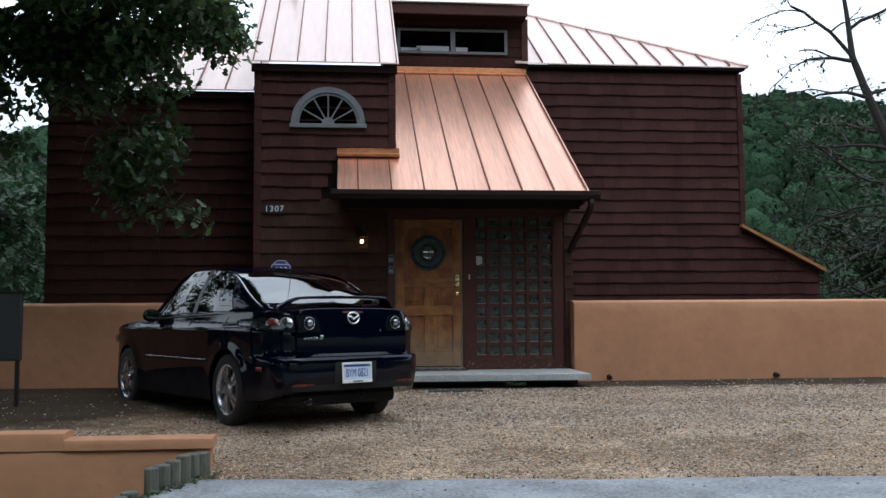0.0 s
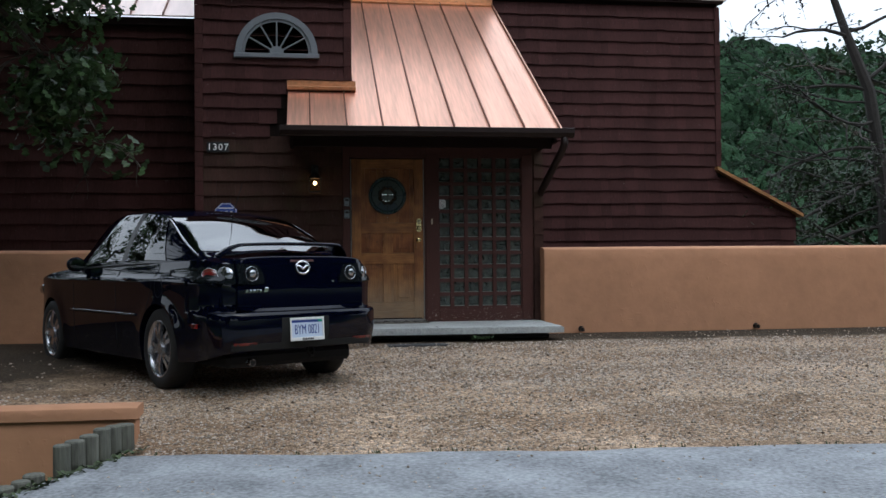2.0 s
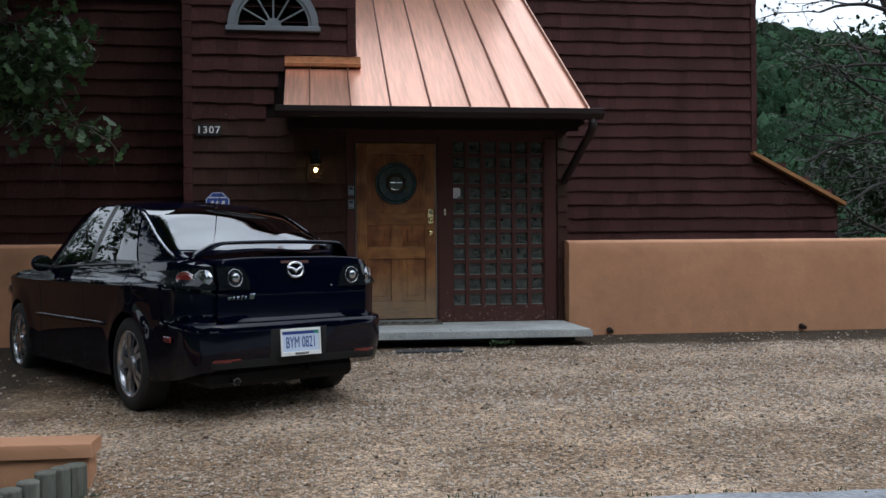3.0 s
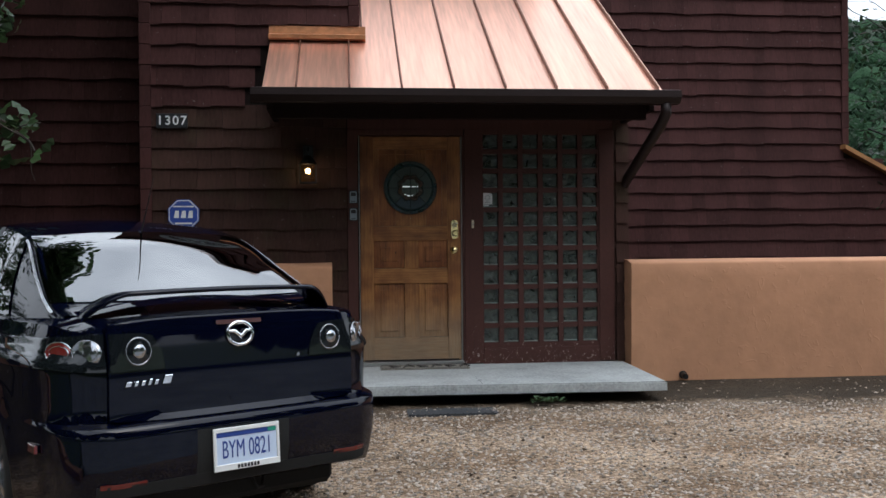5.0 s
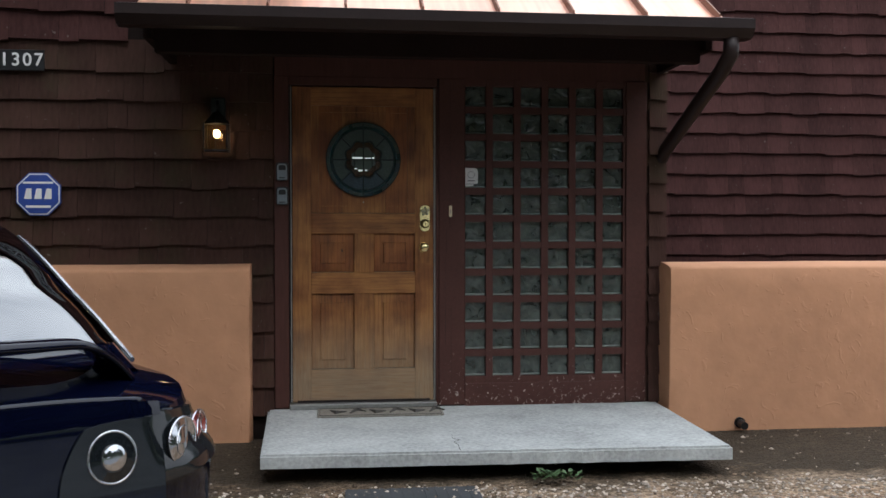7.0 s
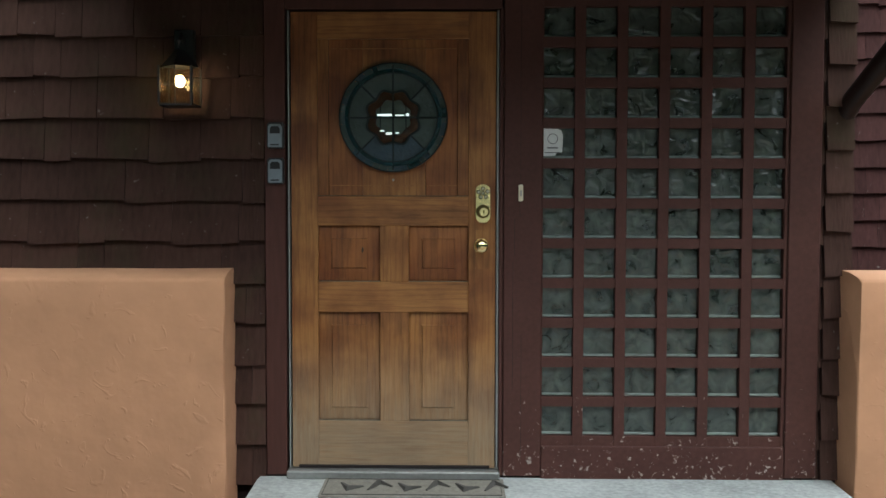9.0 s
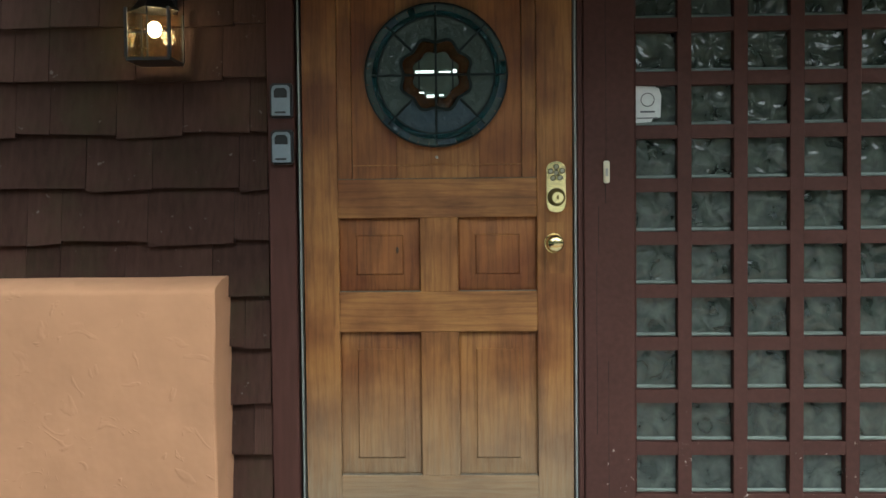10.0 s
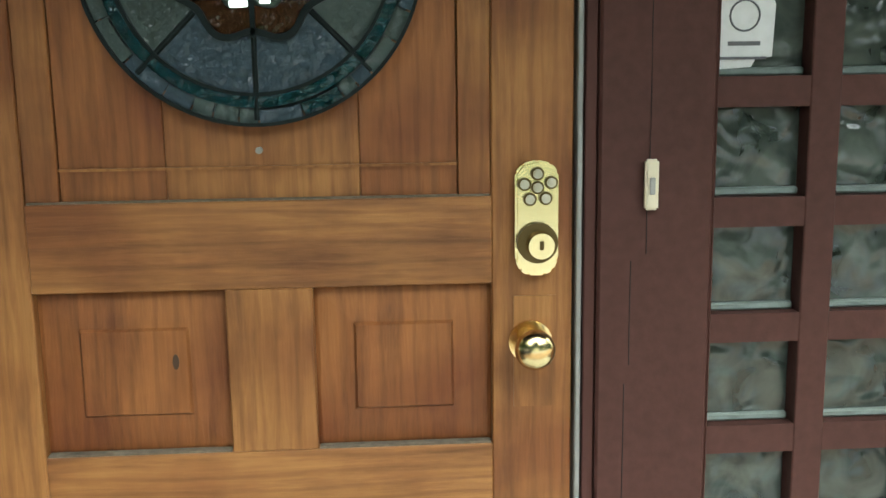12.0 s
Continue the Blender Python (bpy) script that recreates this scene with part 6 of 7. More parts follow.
wb = bmesh.new()
for _ in range(260):
    t = rnd.random() ** 0.8
    x, y = -1.66 - 0.60 * t + rnd.uniform(-0.06, 0.07), -5.62 - 1.05 * t + rnd.uniform(-0.05, 0.05)
    if rnd.random() < 0.35:
        x, y = rnd.uniform(-3.6, -2.0), rnd.uniform(-6.4, -5.7)
        if x > -1.85 + 0.56 * (y + 5.6):
            continue
    a = rnd.uniform(0, 6.28)
    leaf_bm(wb, Vector((x, y, land(x, y) + rnd.uniform(0.0, 0.03))), Vector((math.cos(a), math.sin(a), rnd.uniform(0, 0.8))), Vector((0, 0, 1)), 0.05, 0.03)
tagged(part("ground_ivy", wb, BLADE), "small dark green weeds round the log edging", "weeds", kind="stuff")

# weed at the slab's foot
wd = thing("weed", "small green weed growing under the slab edge", "weed")
b = bmesh.new()
rnd = random.Random(2)
LEAFG = mat("weed_leaf", (0.06, 0.11, 0.04), 0.6, var=0.3, bump=0)


for _ in range(34):
    a = rnd.uniform(0, 6.28)
    p = Vector((1.42 + rnd.uniform(-0.12, 0.1), -1.36 + rnd.uniform(-0.04, 0.03), 0.01 + rnd.uniform(0, 0.03)))
    leaf_bm(b, p, Vector((math.cos(a), math.sin(a), 0.5)), Vector((0, 0, 1)), 0.06, 0.028)
part("leaves", b, LEAFG, wd)
for k, (x, y) in enumerate(((2.93, -0.30), (5.32, -0.31))):
    bp = thing("pipe_stub", "small dark drain pipe stub at the wall foot", "pipe stub", group="pipe stubs")
    part("pipe", cyl((x, -0.29, 0.030), (x, -0.20, 0.040), 0.026, n=12), BLACK, bp)
    part("collar", cyl((x, -0.22, 0.038), (x, -0.205, 0.039), 0.036, n=12), BLACK, bp)

# dark board on thin legs
bd = thing("dark_signboard", "dark weathered board on thin legs beside the car", "signboard")
part("board", box(-5.2, -4.22, -2.24, -2.18, 0.43, 1.19, 0.012), mat("charcoal_board", (0.02, 0.022, 0.024), 0.7, var=0.3), bd)
part("board_frame", box(-5.22, -4.20, -2.25, -2.17, 1.17, 1.20, 0.004), BLACK, bd)
for x in (-4.26, -5.14):
    part("leg", box(x - 0.02, x + 0.02, -2.23, -2.19, -0.15, 0.45), BLACK, bd)

# ---- trees ----
BARK = mat("grey_brown_bark", (0.07, 0.055, 0.045), 0.95, var=0.4, scale=4, grain=25, bump=0.7, stretch=(1, 1, 0.2))
DEADBARK = mat("dark_dead_bark", (0.035, 0.03, 0.027), 0.95, var=0.4, scale=4, grain=25, bump=0.5)


def leafmat(name, col, rand=0.7, rough=0.6):
    m = mat(name, col, rough, var=0.5, scale=1.5, grain=12, bump=0, rand=rand)
    nt = m.node_tree
    bs = nt.nodes["Principled BSDF"]
    tr = nt.nodes.new("ShaderNodeBsdfTranslucent")
    src = bs.inputs["Base Color"].links[0].from_socket
    nt.links.new(src, tr.inputs["Color"])
    mx = nt.nodes.new("ShaderNodeMixShader")
    mx.inputs[0].default_value = 0.3
    nt.links.new(bs.outputs[0], mx.inputs[1])
    nt.links.new(tr.outputs[0], mx.inputs[2])
    nt.links.new(mx.outputs[0], nt.nodes["Material Output"].inputs["Surface"])
    return m


OAKLEAF = leafmat("oak_leaf", (0.050, 0.094, 0.033), rough=0.42)
PALELEAF = leafmat("pale_green_leaf", (0.019, 0.033, 0.012))
MIDLEAF = leafmat("woodland_leaf", (0.028, 0.06, 0.028))


def limb(bm, p, d, ln, r, rnd, depth, tips, kink=0.35, droop=0.0, forks=(2, 3), shrink=0.66):
    """A branch that bends as it grows and forks on the way."""
    pts, rad = [Vector(p)], [r]
    d = Vector(d).normalized()
    steps = 5
    for i in range(steps):
        d = (d + Vector((rnd.uniform(-1, 1), rnd.uniform(-1, 1), rnd.uniform(-1, 1) - droop)) * kink * 0.5).normalized()
        pts.append(pts[-1] + d * ln / steps)
        rad.append(max(0.004, r * (1 - 0.45 * (i + 1) / steps)))
        if depth > 0 and i >= 1 and rnd.random() < 0.75:
            nd = (d + Vector((rnd.uniform(-1, 1), rnd.uniform(-1, 1), rnd.uniform(-0.7, 0.9) - droop)) * 0.9).normalized()
            limb(bm, pts[-1], nd, ln * shrink * rnd.uniform(0.7, 1.1), rad[-1] * 0.6, rnd, depth - 1, tips, kink, droop, forks, shrink)
    tube(pts, rad, 6 if depth > 0 else 4, bm=bm)
    if depth <= 1:
        tips += pts[2:]


# oak whose bough hangs over the forecourt
oak = thing("oak_tree", "leafy green oak tree with a bough hanging over the forecourt", "tree")
rnd = random.Random(21)
tr = bmesh.new()
tube([(-8.2, -2.2, -0.4), (-8.15, -2.2, 1.2), (-8.0, -2.1, 3.0), (-7.7, -2.0, 4.6), (-7.4, -1.9, 6.2), (-7.3, -1.8, 8.0)], [0.34, 0.28, 0.25, 0.22, 0.15, 0.06], 12, bm=tr)
tips = []
for p, d, ln, r in (((-7.7, -2.0, 4.6), (1, 0.05, 0.05), 2.2, 0.11), ((-7.85, -2.05, 3.9), (1, 0.25, 0.1), 2.0, 0.09), ((-7.5, -1.9, 5.4), (1, -0.2, 0.25), 2.2, 0.10), ((-7.4, -1.9, 6.0), (0.6, 0.3, 0.6), 2.6, 0.09), ((-7.4, -1.9, 6.4), (-0.6, -0.4, 0.7), 3.0, 0.09), ((-7.6, -2, 5.2), (-0.9, 0.3, 0.4), 3.0, 0.09), ((-7.6, -2, 5.0), (0.2, -1, 0.4), 2.6, 0.08), ((-7.4, -1.9, 6.2), (1, -0.5, 0.3), 2.6, 0.1), ((-7.4, -1.9, 6.4), (0.5, -0.7, 0.35), 3.4, 0.1), ((-7.5, -2, 5.8), (0.7, -1, 0.2), 4.2, 0.1), ((-7.3, -1.8, 6.8), (0.4, 0.8, 0.3), 2.8, 0.09), ((-7.3, -1.8, 7.0), (0.6, -0.6, 0.5), 3.8, 0.09), ((-7.5, -2, 5.6), (0.1, -1, 0.35), 4.2, 0.09), ((-7.4, -1.9, 6.2), (1, -0.8, 0.15), 4.4, 0.1), ((-7.3, -1.8, 6.8), (1, -0.45, 0.15), 4.2, 0.1)):
    limb(tr, p, d, ln, r, rnd, 2, tips, 0.3, 0.08)
# the drooping bough in front of the left wing
bough = [(-5.4, -1.5, 4.6), (-4.7, -1.45, 4.4), (-4.0, -1.4, 3.9), (-3.4, -1.45, 3.2), (-2.95, -1.5, 2.6), (-2.7, -1.55, 2.2)]
tube([(-7.0, -1.9, 4.7)] + bough, [0.07, 0.055, 0.045, 0.036, 0.026, 0.018, 0.008], 6, bm=tr)
btips = []
for q in bough[1:]:
    for _ in range(3):
        limb(tr, q, (rnd.uniform(-0.6, 0.8), rnd.uniform(-0.6, 0.6), rnd.uniform(-0.6, 0.3)), 0.5, 0.014, rnd, 1, btips, 0.5, 0.25)
for q, d, ln in (((-3.6, -1.5, 4.6), (1, 0, 0.1), 1.0), ((-4.6, -1.5, 4.8), (1, 0.1, 0.05), 1.4), ((-4.9, -1.6, 4.7), (0.8, -0.3, 0.25), 1.5), ((-5.0, -1.6, 4.6), (0.9, 0, -0.1), 1.3), ((-5.6, -1.5, 4.8), (0.2, 0.2, 0.8), 1.6), ((-5.2, -1.3, 4.2), (1, 0, 0.0), 1.8), ((-5.0, -1.8, 4.9), (1, 0, 0.2), 1.8), ((-5.4, -1.2, 4.5), (0.7, 0.2, 0.5), 1.8), ((-5.2, -1.7, 4.3), (0.8, 0.1, -0.1), 1.4), ((-5.6, -1.6, 4.5), (1, 0, 0.1), 1.7), ((-5.7, -1.4, 4.2), (1, -0.1, 0.15), 1.7), ((-5.7, -1.7, 4.0), (0.9, 0.1, 0.1), 1.5), ((-5.0, -1.5, 4.5), (1, 0.1, 0.2), 1.9), ((-4.3, -1.5, 4.4), (1, 0, 0.12), 1.7), ((-4.6, -1.6, 4.1), (1, 0, 0.1), 1.5)):
    limb(tr, q, d, ln, 0.03, rnd, 2, btips, 0.4, 0.1)
    tube([(-6.6, -1.8, 4.9), q], [0.04, 0.03], 5, bm=tr)
for q, d in (((-6.5, -1.7, 4.3), (1, 0.1, -0.25)), ((-6.6, -1.5, 4.0), (1, 0.0, -0.3)), ((-6.6, -1.8, 4.5), (1, 0.2, -0.1)), ((-6.4, -1.6, 3.8), (1, 0.0, -0.15))):
    tube([(-7.7, -2.0, 4.6), q], [0.05, 0.03], 5, bm=tr)
    limb(tr, q, d, 1.3, 0.03, rnd, 2, btips, 0.4, 0.15)
part("trunk", tr, BARK, oak)


def leaf_raw(p, d, up, ln, w, verts, faces):
    d = d.normalized()
    s = d.cross(up)
    s = s.normalized() if s.length > 1e-4 else Vector((1, 0, 0))
    n0 = len(verts)
    n_ = s.cross(d)
    for t, k in ((0, 0), (0.28, 0.42), (0.42, 0.22), (0.68, 0.5), (1, 0), (0.68, -0.5), (0.42, -0.22), (0.28, -0.42)):
        q = p + d * (ln * t) + s * (w * k) - n_ * (abs(k) * w * 0.25)
        verts.append(q[:])
    faces += [(n0, n0 + 1, n0 + 2, n0 + 6, n0 + 7), (n0 + 2, n0 + 3, n0 + 4, n0 + 5, n0 + 6)]


def crown(name, pts, per, spread, size, material, parent, seed, hang=0.4):
    rn = random.Random(seed)
    verts, faces = [], []
    for p in pts:
        for _ in range(per):
            q = p + Vector((rn.gauss(0, 1), rn.gauss(0, 1), rn.gauss(0, 0.8))) * spread
            d = Vector((rn.uniform(-1, 1), rn.uniform(-1, 1), rn.uniform(-1, 0.6) - hang))
            leaf_raw(q, d, Vector((rn.uniform(-0.6, 0.6), rn.uniform(-0.6, 0.6), 1)), size * rn.uniform(0.7, 1.2), size * 0.62, verts, faces)
    me = bpy.data.meshes.new(name)
    me.from_pydata(verts, [], faces)
    me.materials.append(material)
    o = new(name, me)
    o.parent = parent
    return o


tips = [p for p in tips if p.z > 4.2]
btips = [p for p in btips if p.x < -1.95 and (p.z > 3.75 or (-3.5 < p.x < (-2.5 if p.z < 3.0 else 0) and p.z > 2.02) or (p.x < -4.75 and p.z > 2.9))]
crown("crown", [p for p in tips if p.y > -2.9 and p.z < 5.6], 7, 0.24, 0.15, OAKLEAF, oak, 31)
# dense leaves added above the camera's view to shade the left side
crown("high_crown", [p for p in tips if p.y > -2.9 and p.z >= 5.6], 38, 0.38, 0.17, OAKLEAF, oak, 34)
crown("canopy", [p for p in tips if p.y <= -2.9 and p.z > 5.2], 26, 0.28, 0.17, OAKLEAF, oak, 33)
crown("bough_leaves", btips, 14, 0.14, 0.145, OAKLEAF, oak, 32)

# half-dead tree beyond the parapet
dead = thing("dead_tree", "half-dead dark tree with bare crooked branches", "tree")
rnd = random.Random(77)
tr = bmesh.new()
trunk = [(11.6, 6.2, -3.0), (11.5, 6.2, 0.5), (11.3, 6.1, 2.6), (10.95, 6.0, 4.4), (10.45, 6.0, 5.6), (10.15, 6.0, 6.4), (10.05, 6.0, 7.4), (9.9, 6.0, 8.4)]
tube(trunk, [0.2, 0.17, 0.14, 0.12, 0.09, 0.07, 0.05, 0.02], 8, bm=tr)
dt = []
for p, d, ln in (((11.3, 6.1, 2.6), (-1, -0.1, -0.1), 3.0), ((11.2, 6.1, 3.2), (-1, 0, 0.12), 2.6), ((11.45, 6.2, 1.6), (-1, 0.1, -0.15), 2.8), ((10.95, 6, 4.4), (-1, 0, 0.05), 2.2), ((10.5, 6, 5.5), (-1, -0.1, 0.3), 1.6), ((10.5, 6, 5.6), (1, 0.2, 0.3), 1.8), ((10.15, 6, 6.4), (-0.8, 0, 0.6), 1.8), ((10.1, 6, 7.0), (1, 0, 0.8), 1.6), ((10.9, 6, 4.6), (1, 0, 0.4), 2.0), ((11.4, 6.2, 2.0), (1, -0.3, 0.2), 2.0), ((11.5, 6.2, 0.8), (-1, -0.2, 0.15), 2.6), ((10.2, 6, 6.3), (-1, 0, -0.15), 1.4)):
    limb(tr, p, d, ln, 0.045, rnd, 2, dt, 0.55, 0.08)
for _ in range(26):
    f = rnd.uniform(0.3, 3.6)
    i = int(f)
    p = Vector(trunk[i]).lerp(Vector(trunk[i + 1]), f - i)
    side = -1 if rnd.random() < 0.75 else 1
    limb(tr, p, (side, rnd.uniform(-0.5, 0.3), rnd.uniform(-0.35, 0.25)), rnd.uniform(1.6, 3.2), 0.03, rnd, 2, dt, 0.6, 0.12)
part("trunk", tr, DEADBARK, dead)
low_tips = [p for p in dt if p.z < 4.4]
hi_tips = [p for p in dt if p.z >= 4.4]
crown("sparse_leaves", low_tips, 4, 0.16, 0.085, PALELEAF, dead, 5)
crown("dry_leaves", hi_tips[::2], 2, 0.05, 0.085, DEADBARK, dead, 6)


def small_tree(x, y, z, h, seed, material, label, per=20, size=0.22):
    t = thing("tree", label, "tree", group="trees on the slope")
    rn = random.Random(seed)
    b = bmesh.new()
    tp = []
    top = Vector((x + rn.uniform(-0.3, 0.3), y, z + h * 0.85))
    tube([(x, y, z - 0.5), (x, y, z + h * 0.4), top], [h * 0.022, h * 0.017, 0.02], 7, bm=b)
    for k in range(11):
        f = 0.3 + 0.6 * k / 11
        a = k * 2.4
        limb(b, (x, y, z + h * f), (math.cos(a), math.sin(a), 0.45), h * 0.34 * (1.15 - f * 0.6), h * 0.008, rn, 1, tp, 0.4, 0)
    part("trunk", b, BARK, t)
    crown("crown", tp, per, h * 0.035, size, material, t, seed + 1, 0.2)


for i, (x, y, h, mt) in enumerate(((13.2, 9.0, 6.0, PALELEAF), (14.5, 8.0, 8.0, MIDLEAF), (16.5, 13.0, 11.0, PALELEAF), (-9.0, 9.0, 7.0, MIDLEAF), (-12.5, 13.0, 10.0, PALELEAF), (-11.0, 5.0, 6.5, OAKLEAF), (19.0, 9.0, 10.0, MIDLEAF))):
    small_tree(x, y, land(x, y), h, 100 + i * 7, mt, "leafy green tree on the slope behind the wall")

# far woods: many clumped crowns over the hills
def woods(name, count, seed, x0, x1, y0, y1, r0, r1, material, label, lo, hi):
    rn = random.Random(seed)
    tmp = bmesh.new()
    bmesh.ops.create_icosphere(tmp, subdivisions=2, radius=1)
    bv = [v.co.copy() for v in tmp.verts]
    bf = [[v.index for v in f.verts] for f in tmp.faces]
    tmp.free()
    verts, faces = [], []
    for _ in range(count):
        x, y = rn.uniform(x0, x1), rn.uniform(y0, y1)
        if not lo < x / y < hi or (95 < y < 160 and 0.455 < (x + 0.7) / (y + 13) < 0.55):
            continue
        r = rn.uniform(r0, r1)
        z = land(x, y) + r * 1.15
        k = len(verts)
        s = rn.uniform(0, 100)
        for c in bv:
            g = 1 + 0.55 * noise.noise(c * 1.6 + Vector((s, 0, 0))) + 0.35 * noise.noise(c * 4.5 + Vector((0, s, 0)))
            verts.append((x + c.x * r * g, y + c.y * r * g, z + c.z * r * g * 1.1))
        faces += [[k + i for i in f] for f in bf]
        for _ in range(60):
            d = Vector((rn.gauss(0, 1), rn.gauss(0, 1) - 0.5, rn.gauss(0, 1) + 0.4)).normalized()
            q = Vector((x, y, z)) + d * r * rn.uniform(0.9, 1.35)
            u = Vector((rn.uniform(-1, 1), rn.uniform(-1, 1), rn.uniform(-1, 1))) * r * 0.17
            w = d.cross(u) + d * rn.uniform(-0.3, 0.3)
            k = len(verts)
            verts += [(q - u)[:], (q - w * 0.5)[:], (q + u * 0.8)[:], (q + w * 0.6)[:]]
            faces.append([k, k + 1, k + 2, k + 3])
    me = bpy.data.meshes.new(name)
    me.from_pydata(verts, [], faces)
    me.materials.append(material)
    for p in me.polygons:
        p.use_smooth = True
    return tagged(new(name, me), label, "woods", kind="stuff")


WOODS = mat("far_tree_crowns", (0.021, 0.044, 0.022), 0.9, var=0.6, scale=0.5, grain=1.6, bump=1.0, dist=1.2, rand=0.6, spec=0.05)
woods("far_woods", 5200, 41, 25, 420, 60, 480, 2.8, 6.5, WOODS, "dense green woods on the far hillside", 0.36, 0.85)
WOODS_NEAR = mat("roadside_tree_crowns", (0.018, 0.034, 0.014), 0.9, var=0.6, scale=0.8, grain=5.0, bump=0.8, dist=0.3, rand=0.9, spec=0.1)


def wood_belt(name, count, seed, x0, x1, y0, y1, tall):
    rn = random.Random(seed)
    verts, faces = [], []
    tmp = bmesh.new()
    bmesh.ops.create_icosphere(tmp, subdivisions=2, radius=1)
    bv = [v.co.copy() for v in tmp.verts]
    bf = [[v.index for v in f.verts] for f in tmp.faces]
    tmp.free()
    for _ in range(count):
        x, y = rn.uniform(x0, x1), rn.uniform(y0, y1)
        r = rn.uniform(1.2, 2.4)
        z = land(x, y) + rn.uniform(0.3, 1.0) * tall * (0.75 + 0.25 * math.sin(x * 0.35 + seed))
        k = len(verts)
        s = rn.uniform(0, 100)
        for c in bv:
            g = 1 + 0.6 * noise.noise(c * 1.6 + Vector((s, 0, 0))) + 0.4 * noise.noise(c * 4.5 + Vector((0, s, 0)))
            verts.append((x + c.x * r * g, y + c.y * r * g, z + c.z * r * g))
        faces += [[k + i for i in f] for f in bf]
    me = bpy.data.meshes.new(name)
    me.from_pydata(verts, [], faces)
    me.materials.append(WOODS_NEAR)
    return tagged(new(name, me), "dense green woods out of view round the road, blocking low sky", "woods", kind="stuff")


# unseen belts around the road, added to cut low sky light and darken reflections
wood_belt("roadside_woods", 640, 51, -45, 45, -32, -19.5, 15)
wood_belt("roadside_woods_end", 200, 52, 18, 40, -22, -3, 13)
wood_belt("roadside_woods_end", 320, 53, -40, -14, -22, 2, 19)
woods("far_woods_left", 2200, 42, -330, -20, 60, 480, 3, 7, WOODS, "dense green woods beyond the valley", -0.75, -0.2)

# ---- shingles, row by row ----
ROW = 0.1833


# the sheltered shingles beside the door have kept a browner stain
OLDSHINGLE = SHINGLE.copy()
OLDSHINGLE.name = "sheltered_brown_shingle"
for nd in OLDSHINGLE.node_tree.nodes:
    if nd.type == 'VALTORGB':
        for e in nd.color_ramp.elements:
            if 0.002 < max(e.color[:3]) < 0.2:
                e.color = (e.color[0] * 0.95, e.color[1] * 1.18, e.color[2] * 1.0, 1)


# a green bloom of moss in places on the sheltered shingles
_n = OLDSHINGLE.node_tree
_b = _n.nodes["Principled BSDF"]
_old = _b.inputs["Base Color"].links[0].from_socket
_ge = _n.nodes.new("ShaderNodeNewGeometry")
_mn = _n.nodes.new("ShaderNodeTexNoise")
_mn.inputs["Scale"].default_value = 2.2
_mn.inputs["Detail"].default_value = 6
_mn.inputs["Roughness"].default_value = 0.7
_n.links.new(_ge.outputs["Position"], _mn.inputs["Vector"])
_mv = _n.nodes.new("ShaderNodeMapRange")
_mv.inputs["From Min"].default_value = 0.50
_mv.inputs["From Max"].default_value = 0.72
_mv.inputs["To Max"].default_value = 0.6
_n.links.new(_mn.outputs["Fac"], _mv.inputs["Value"])
_mo = _n.nodes.new("ShaderNodeMixRGB")
_n.links.new(_mv.outputs[0], _mo.inputs[0])
_n.links.new(_old, _mo.inputs[1])
_mo.inputs[2].default_value = (0.046, 0.044, 0.022, 1)
_n.links.new(_mo.outputs[0], _b.inputs["Base Color"])


def shingle_mesh(w, drop):
    b = bmesh.new()
    h = ROW + 0.02
    t0, t1 = 0.032, 0.006
    v = [b.verts.new(p) for p in ((0, -t0, -drop), (w - 0.002, -t0, -drop * 0.3), (w - 0.002, -t1, h), (0, -t1, h), (0, 0, -drop), (w - 0.002, 0, -drop * 0.3), (w - 0.002, 0, h), (0, 0, h))]
    for q in ((0, 1, 2, 3), (0, 4, 5, 1), (1, 5, 6, 2), (0, 3, 7, 4), (3, 2, 6, 7)):
        b.faces.new([v[k] for k in q])
    me = bpy.data.meshes.new("shingle")
    b.to_mesh(me)
    b.free()
    me.materials.append(OLDSHINGLE)
    return me


KINDS = [(w, d, shingle_mesh(w, d)) for w in (0.12, 0.17, 0.23, 0.30) for d in (-0.008, -0.001, 0.006, 0.013)]


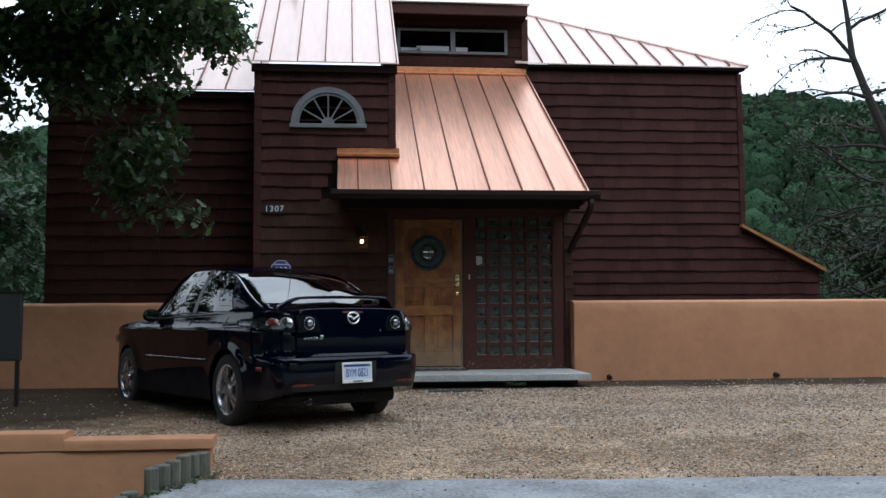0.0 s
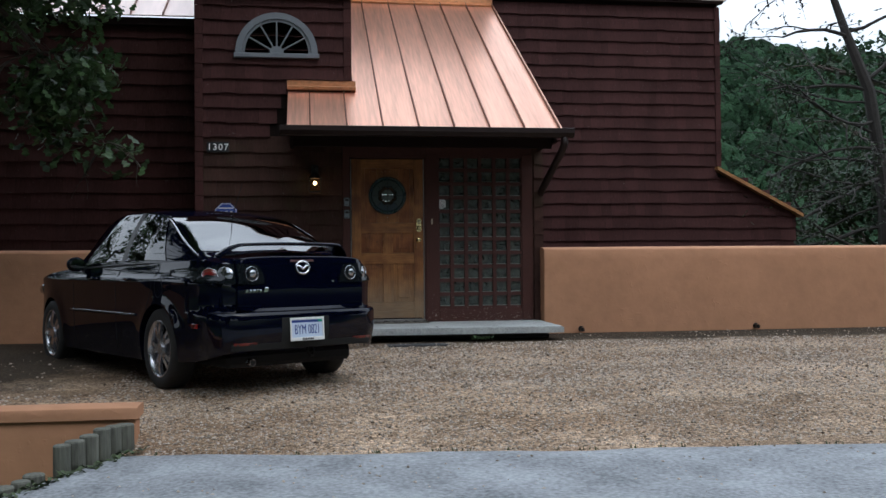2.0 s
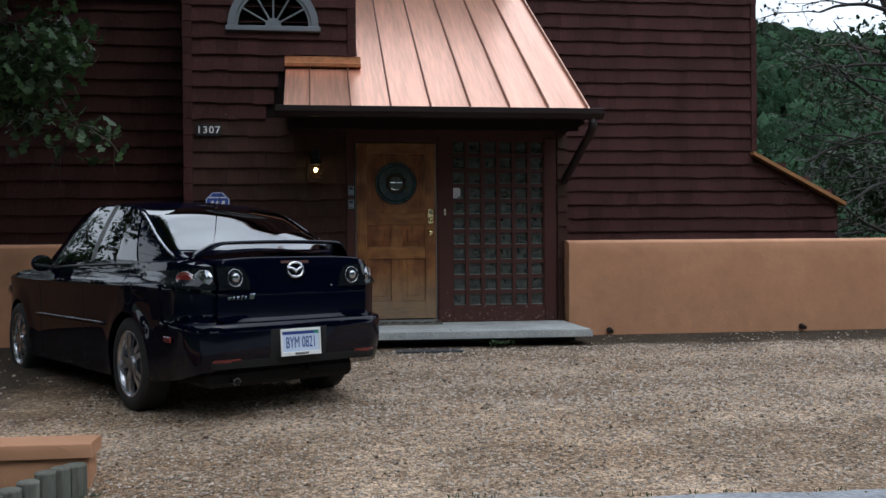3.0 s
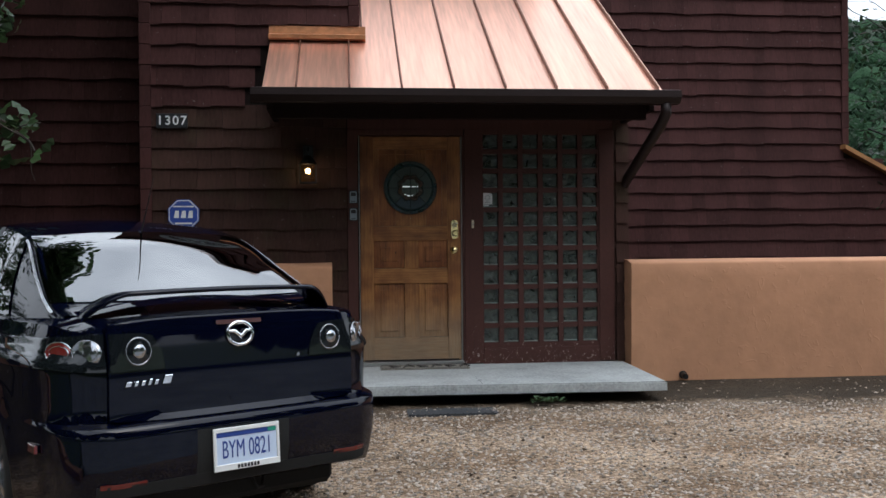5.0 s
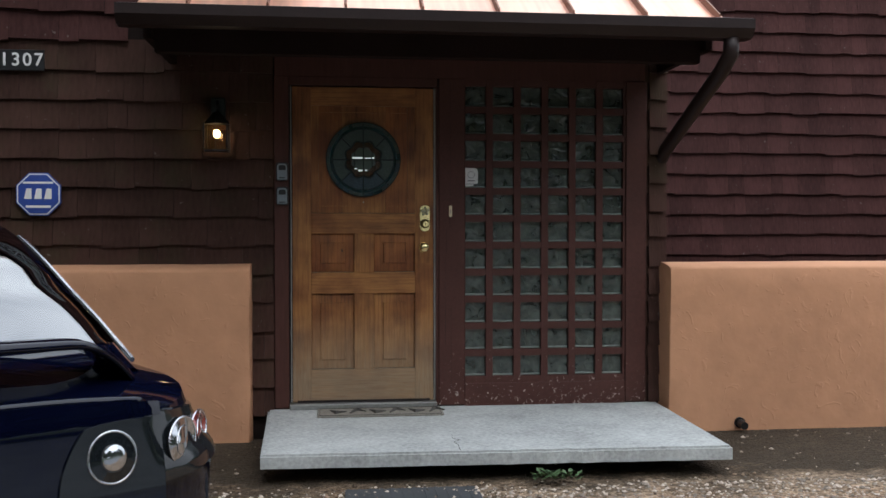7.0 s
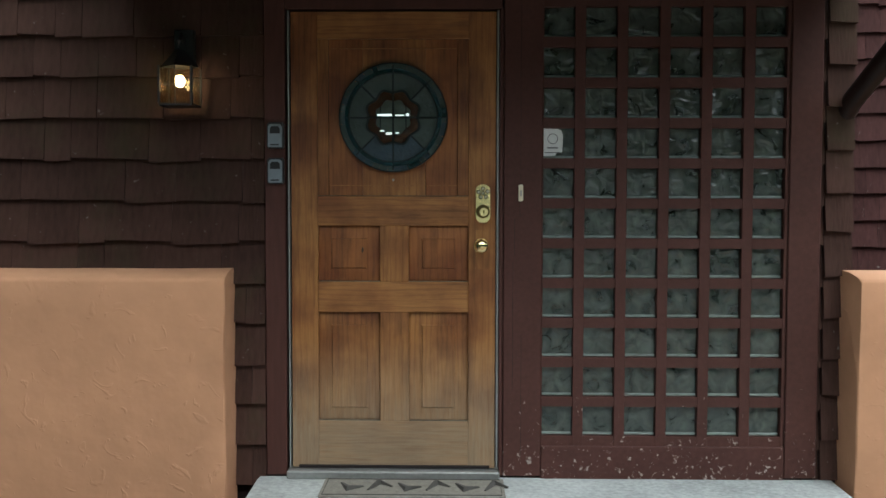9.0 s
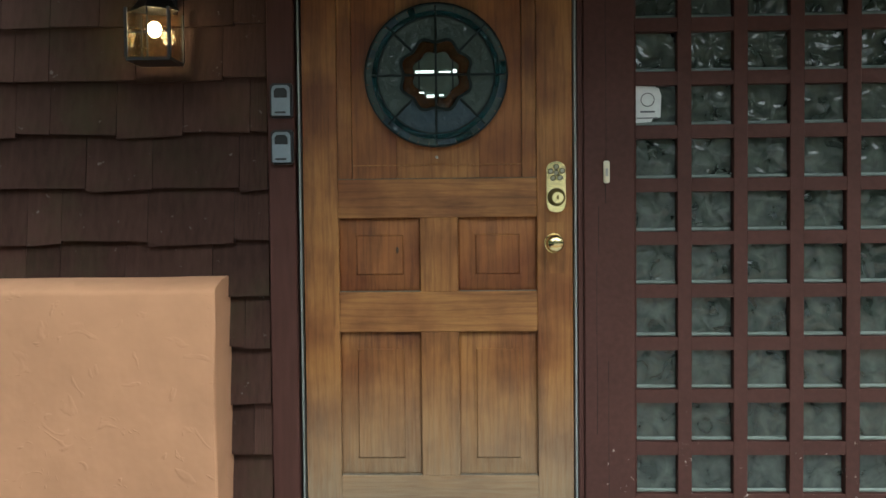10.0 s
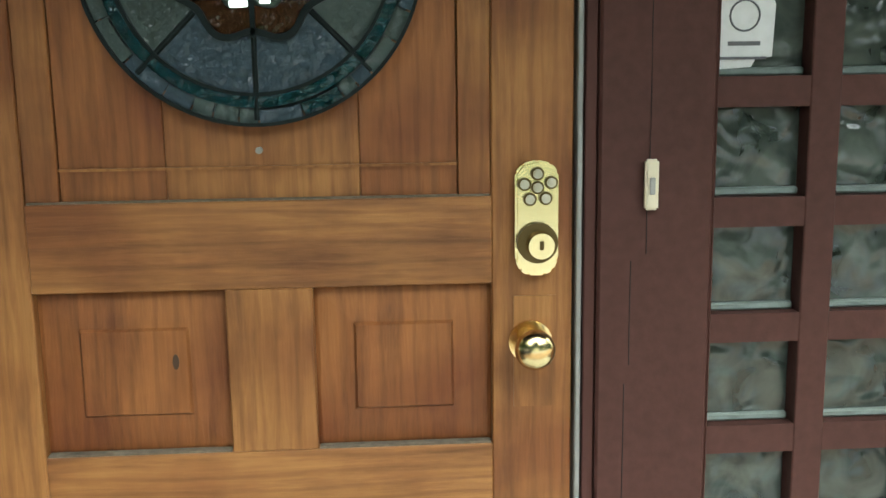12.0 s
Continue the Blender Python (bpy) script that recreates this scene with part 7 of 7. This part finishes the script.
def lay(x0, x1, z0, z1, y, seed, wall, single, skip=None, xmax=None, row=ROW):
    """Rows of shingles over a wall: objects of their own, or joined where far."""
    rn = random.Random(seed)
    verts, faces = [], []
    z = z0
    r = 0
    while z < z1:
        x = x0
        xe = xmax(z) if xmax else x1
        while x < xe - 0.02:
            w, d, me = rn.choice(KINDS)
            if x + w > xe or xe - x - w < 0.04:
                w = xe - x
            zz = z + rn.uniform(-0.003, 0.003)
            if not (skip and skip(x, x + w, z)):
                if single:
                    o = new("shingle", me)
                    o.parent = wall
                    o.matrix_basis = Matrix.Translation((x, y - rn.uniform(0, 0.002), zz)) @ Matrix.Diagonal((w / (me.vertices[1].co.x + 0.002), 1, min(1, (z1 - z) / ROW), 1))
                else:
                    k = len(verts)
                    h = min(row + 0.02, z1 - z)
                    for px, py, pz in ((0, -0.040, -d), (w - 0.002, -0.040, -d * 0.3), (w - 0.002, -0.006, h), (0, -0.006, h), (0, 0, -d), (w - 0.002, 0, -d * 0.3)):
                        verts.append((x + px, y + py, zz + pz))
                    faces += [(k, k + 1, k + 2, k + 3), (k, k + 4, k + 5, k + 1)]
            x += w
        z += row
        r += 1
    if not single:
        me = bpy.data.meshes.new("shingle_cladding")
        me.from_pydata(verts, [], faces)
        me.materials.append(SHINGLE)
        o = new("shingle_cladding", me)
        o.parent = wall
        tagged(o, kind="stuff")


lay(-1.905, -0.118, 0.8474, 2.497, 0.013, 1, house, True)
lay(-0.30, -0.118, 0.1142, 0.8474, 0.013, 2, house, True)
lay(2.372, 2.495, 0.16, 2.42, 0.012, 3, house, True)
lay(2.348, 2.37, 0.10, 2.46, 0.03, 8, house, True)
lay(-1.905, -0.0, 2.497, 4.30, 0.013, 4, house, False, skip=lambda a, b_, z: (b_ > -0.80 and a < 0.1 and z < 2.95))
lay(-5.02, -1.91, 0.2, 4.2, 1.163, 5, house, False, row=0.21)
lay(2.30, 6.44, 0.2025, 5.24, 3.313, 6, house, False, row=0.2103, xmax=lambda z: 6.40 if z > 2.30 else min(7.82, 6.40 + (2.40 - z) * 1.85))
rn = random.Random(12)
for z in np.arange(0.8474, 4.25, ROW):
    part("corner_shingle", box(-1.935, -1.835, -0.030, -0.008, float(z), float(z) + 0.178, 0.003), SHINGLE, house)
for z in np.arange(3.2301, 4.2, ROW):
    part("corner_shingle", box(-0.09, 0.01, -0.030, -0.008, float(z), float(z) + 0.178, 0.003), SHINGLE, house)
for k, z in enumerate(np.arange(2.5158, 5.2, 0.2103)):
    e = 0.006 * (k % 2)
    part("corner_shingle", box(6.375 - e, 6.462 + e, 3.262, 3.285, float(z) - 0.004, float(z) + 0.204, 0.003), SHINGLE, house)
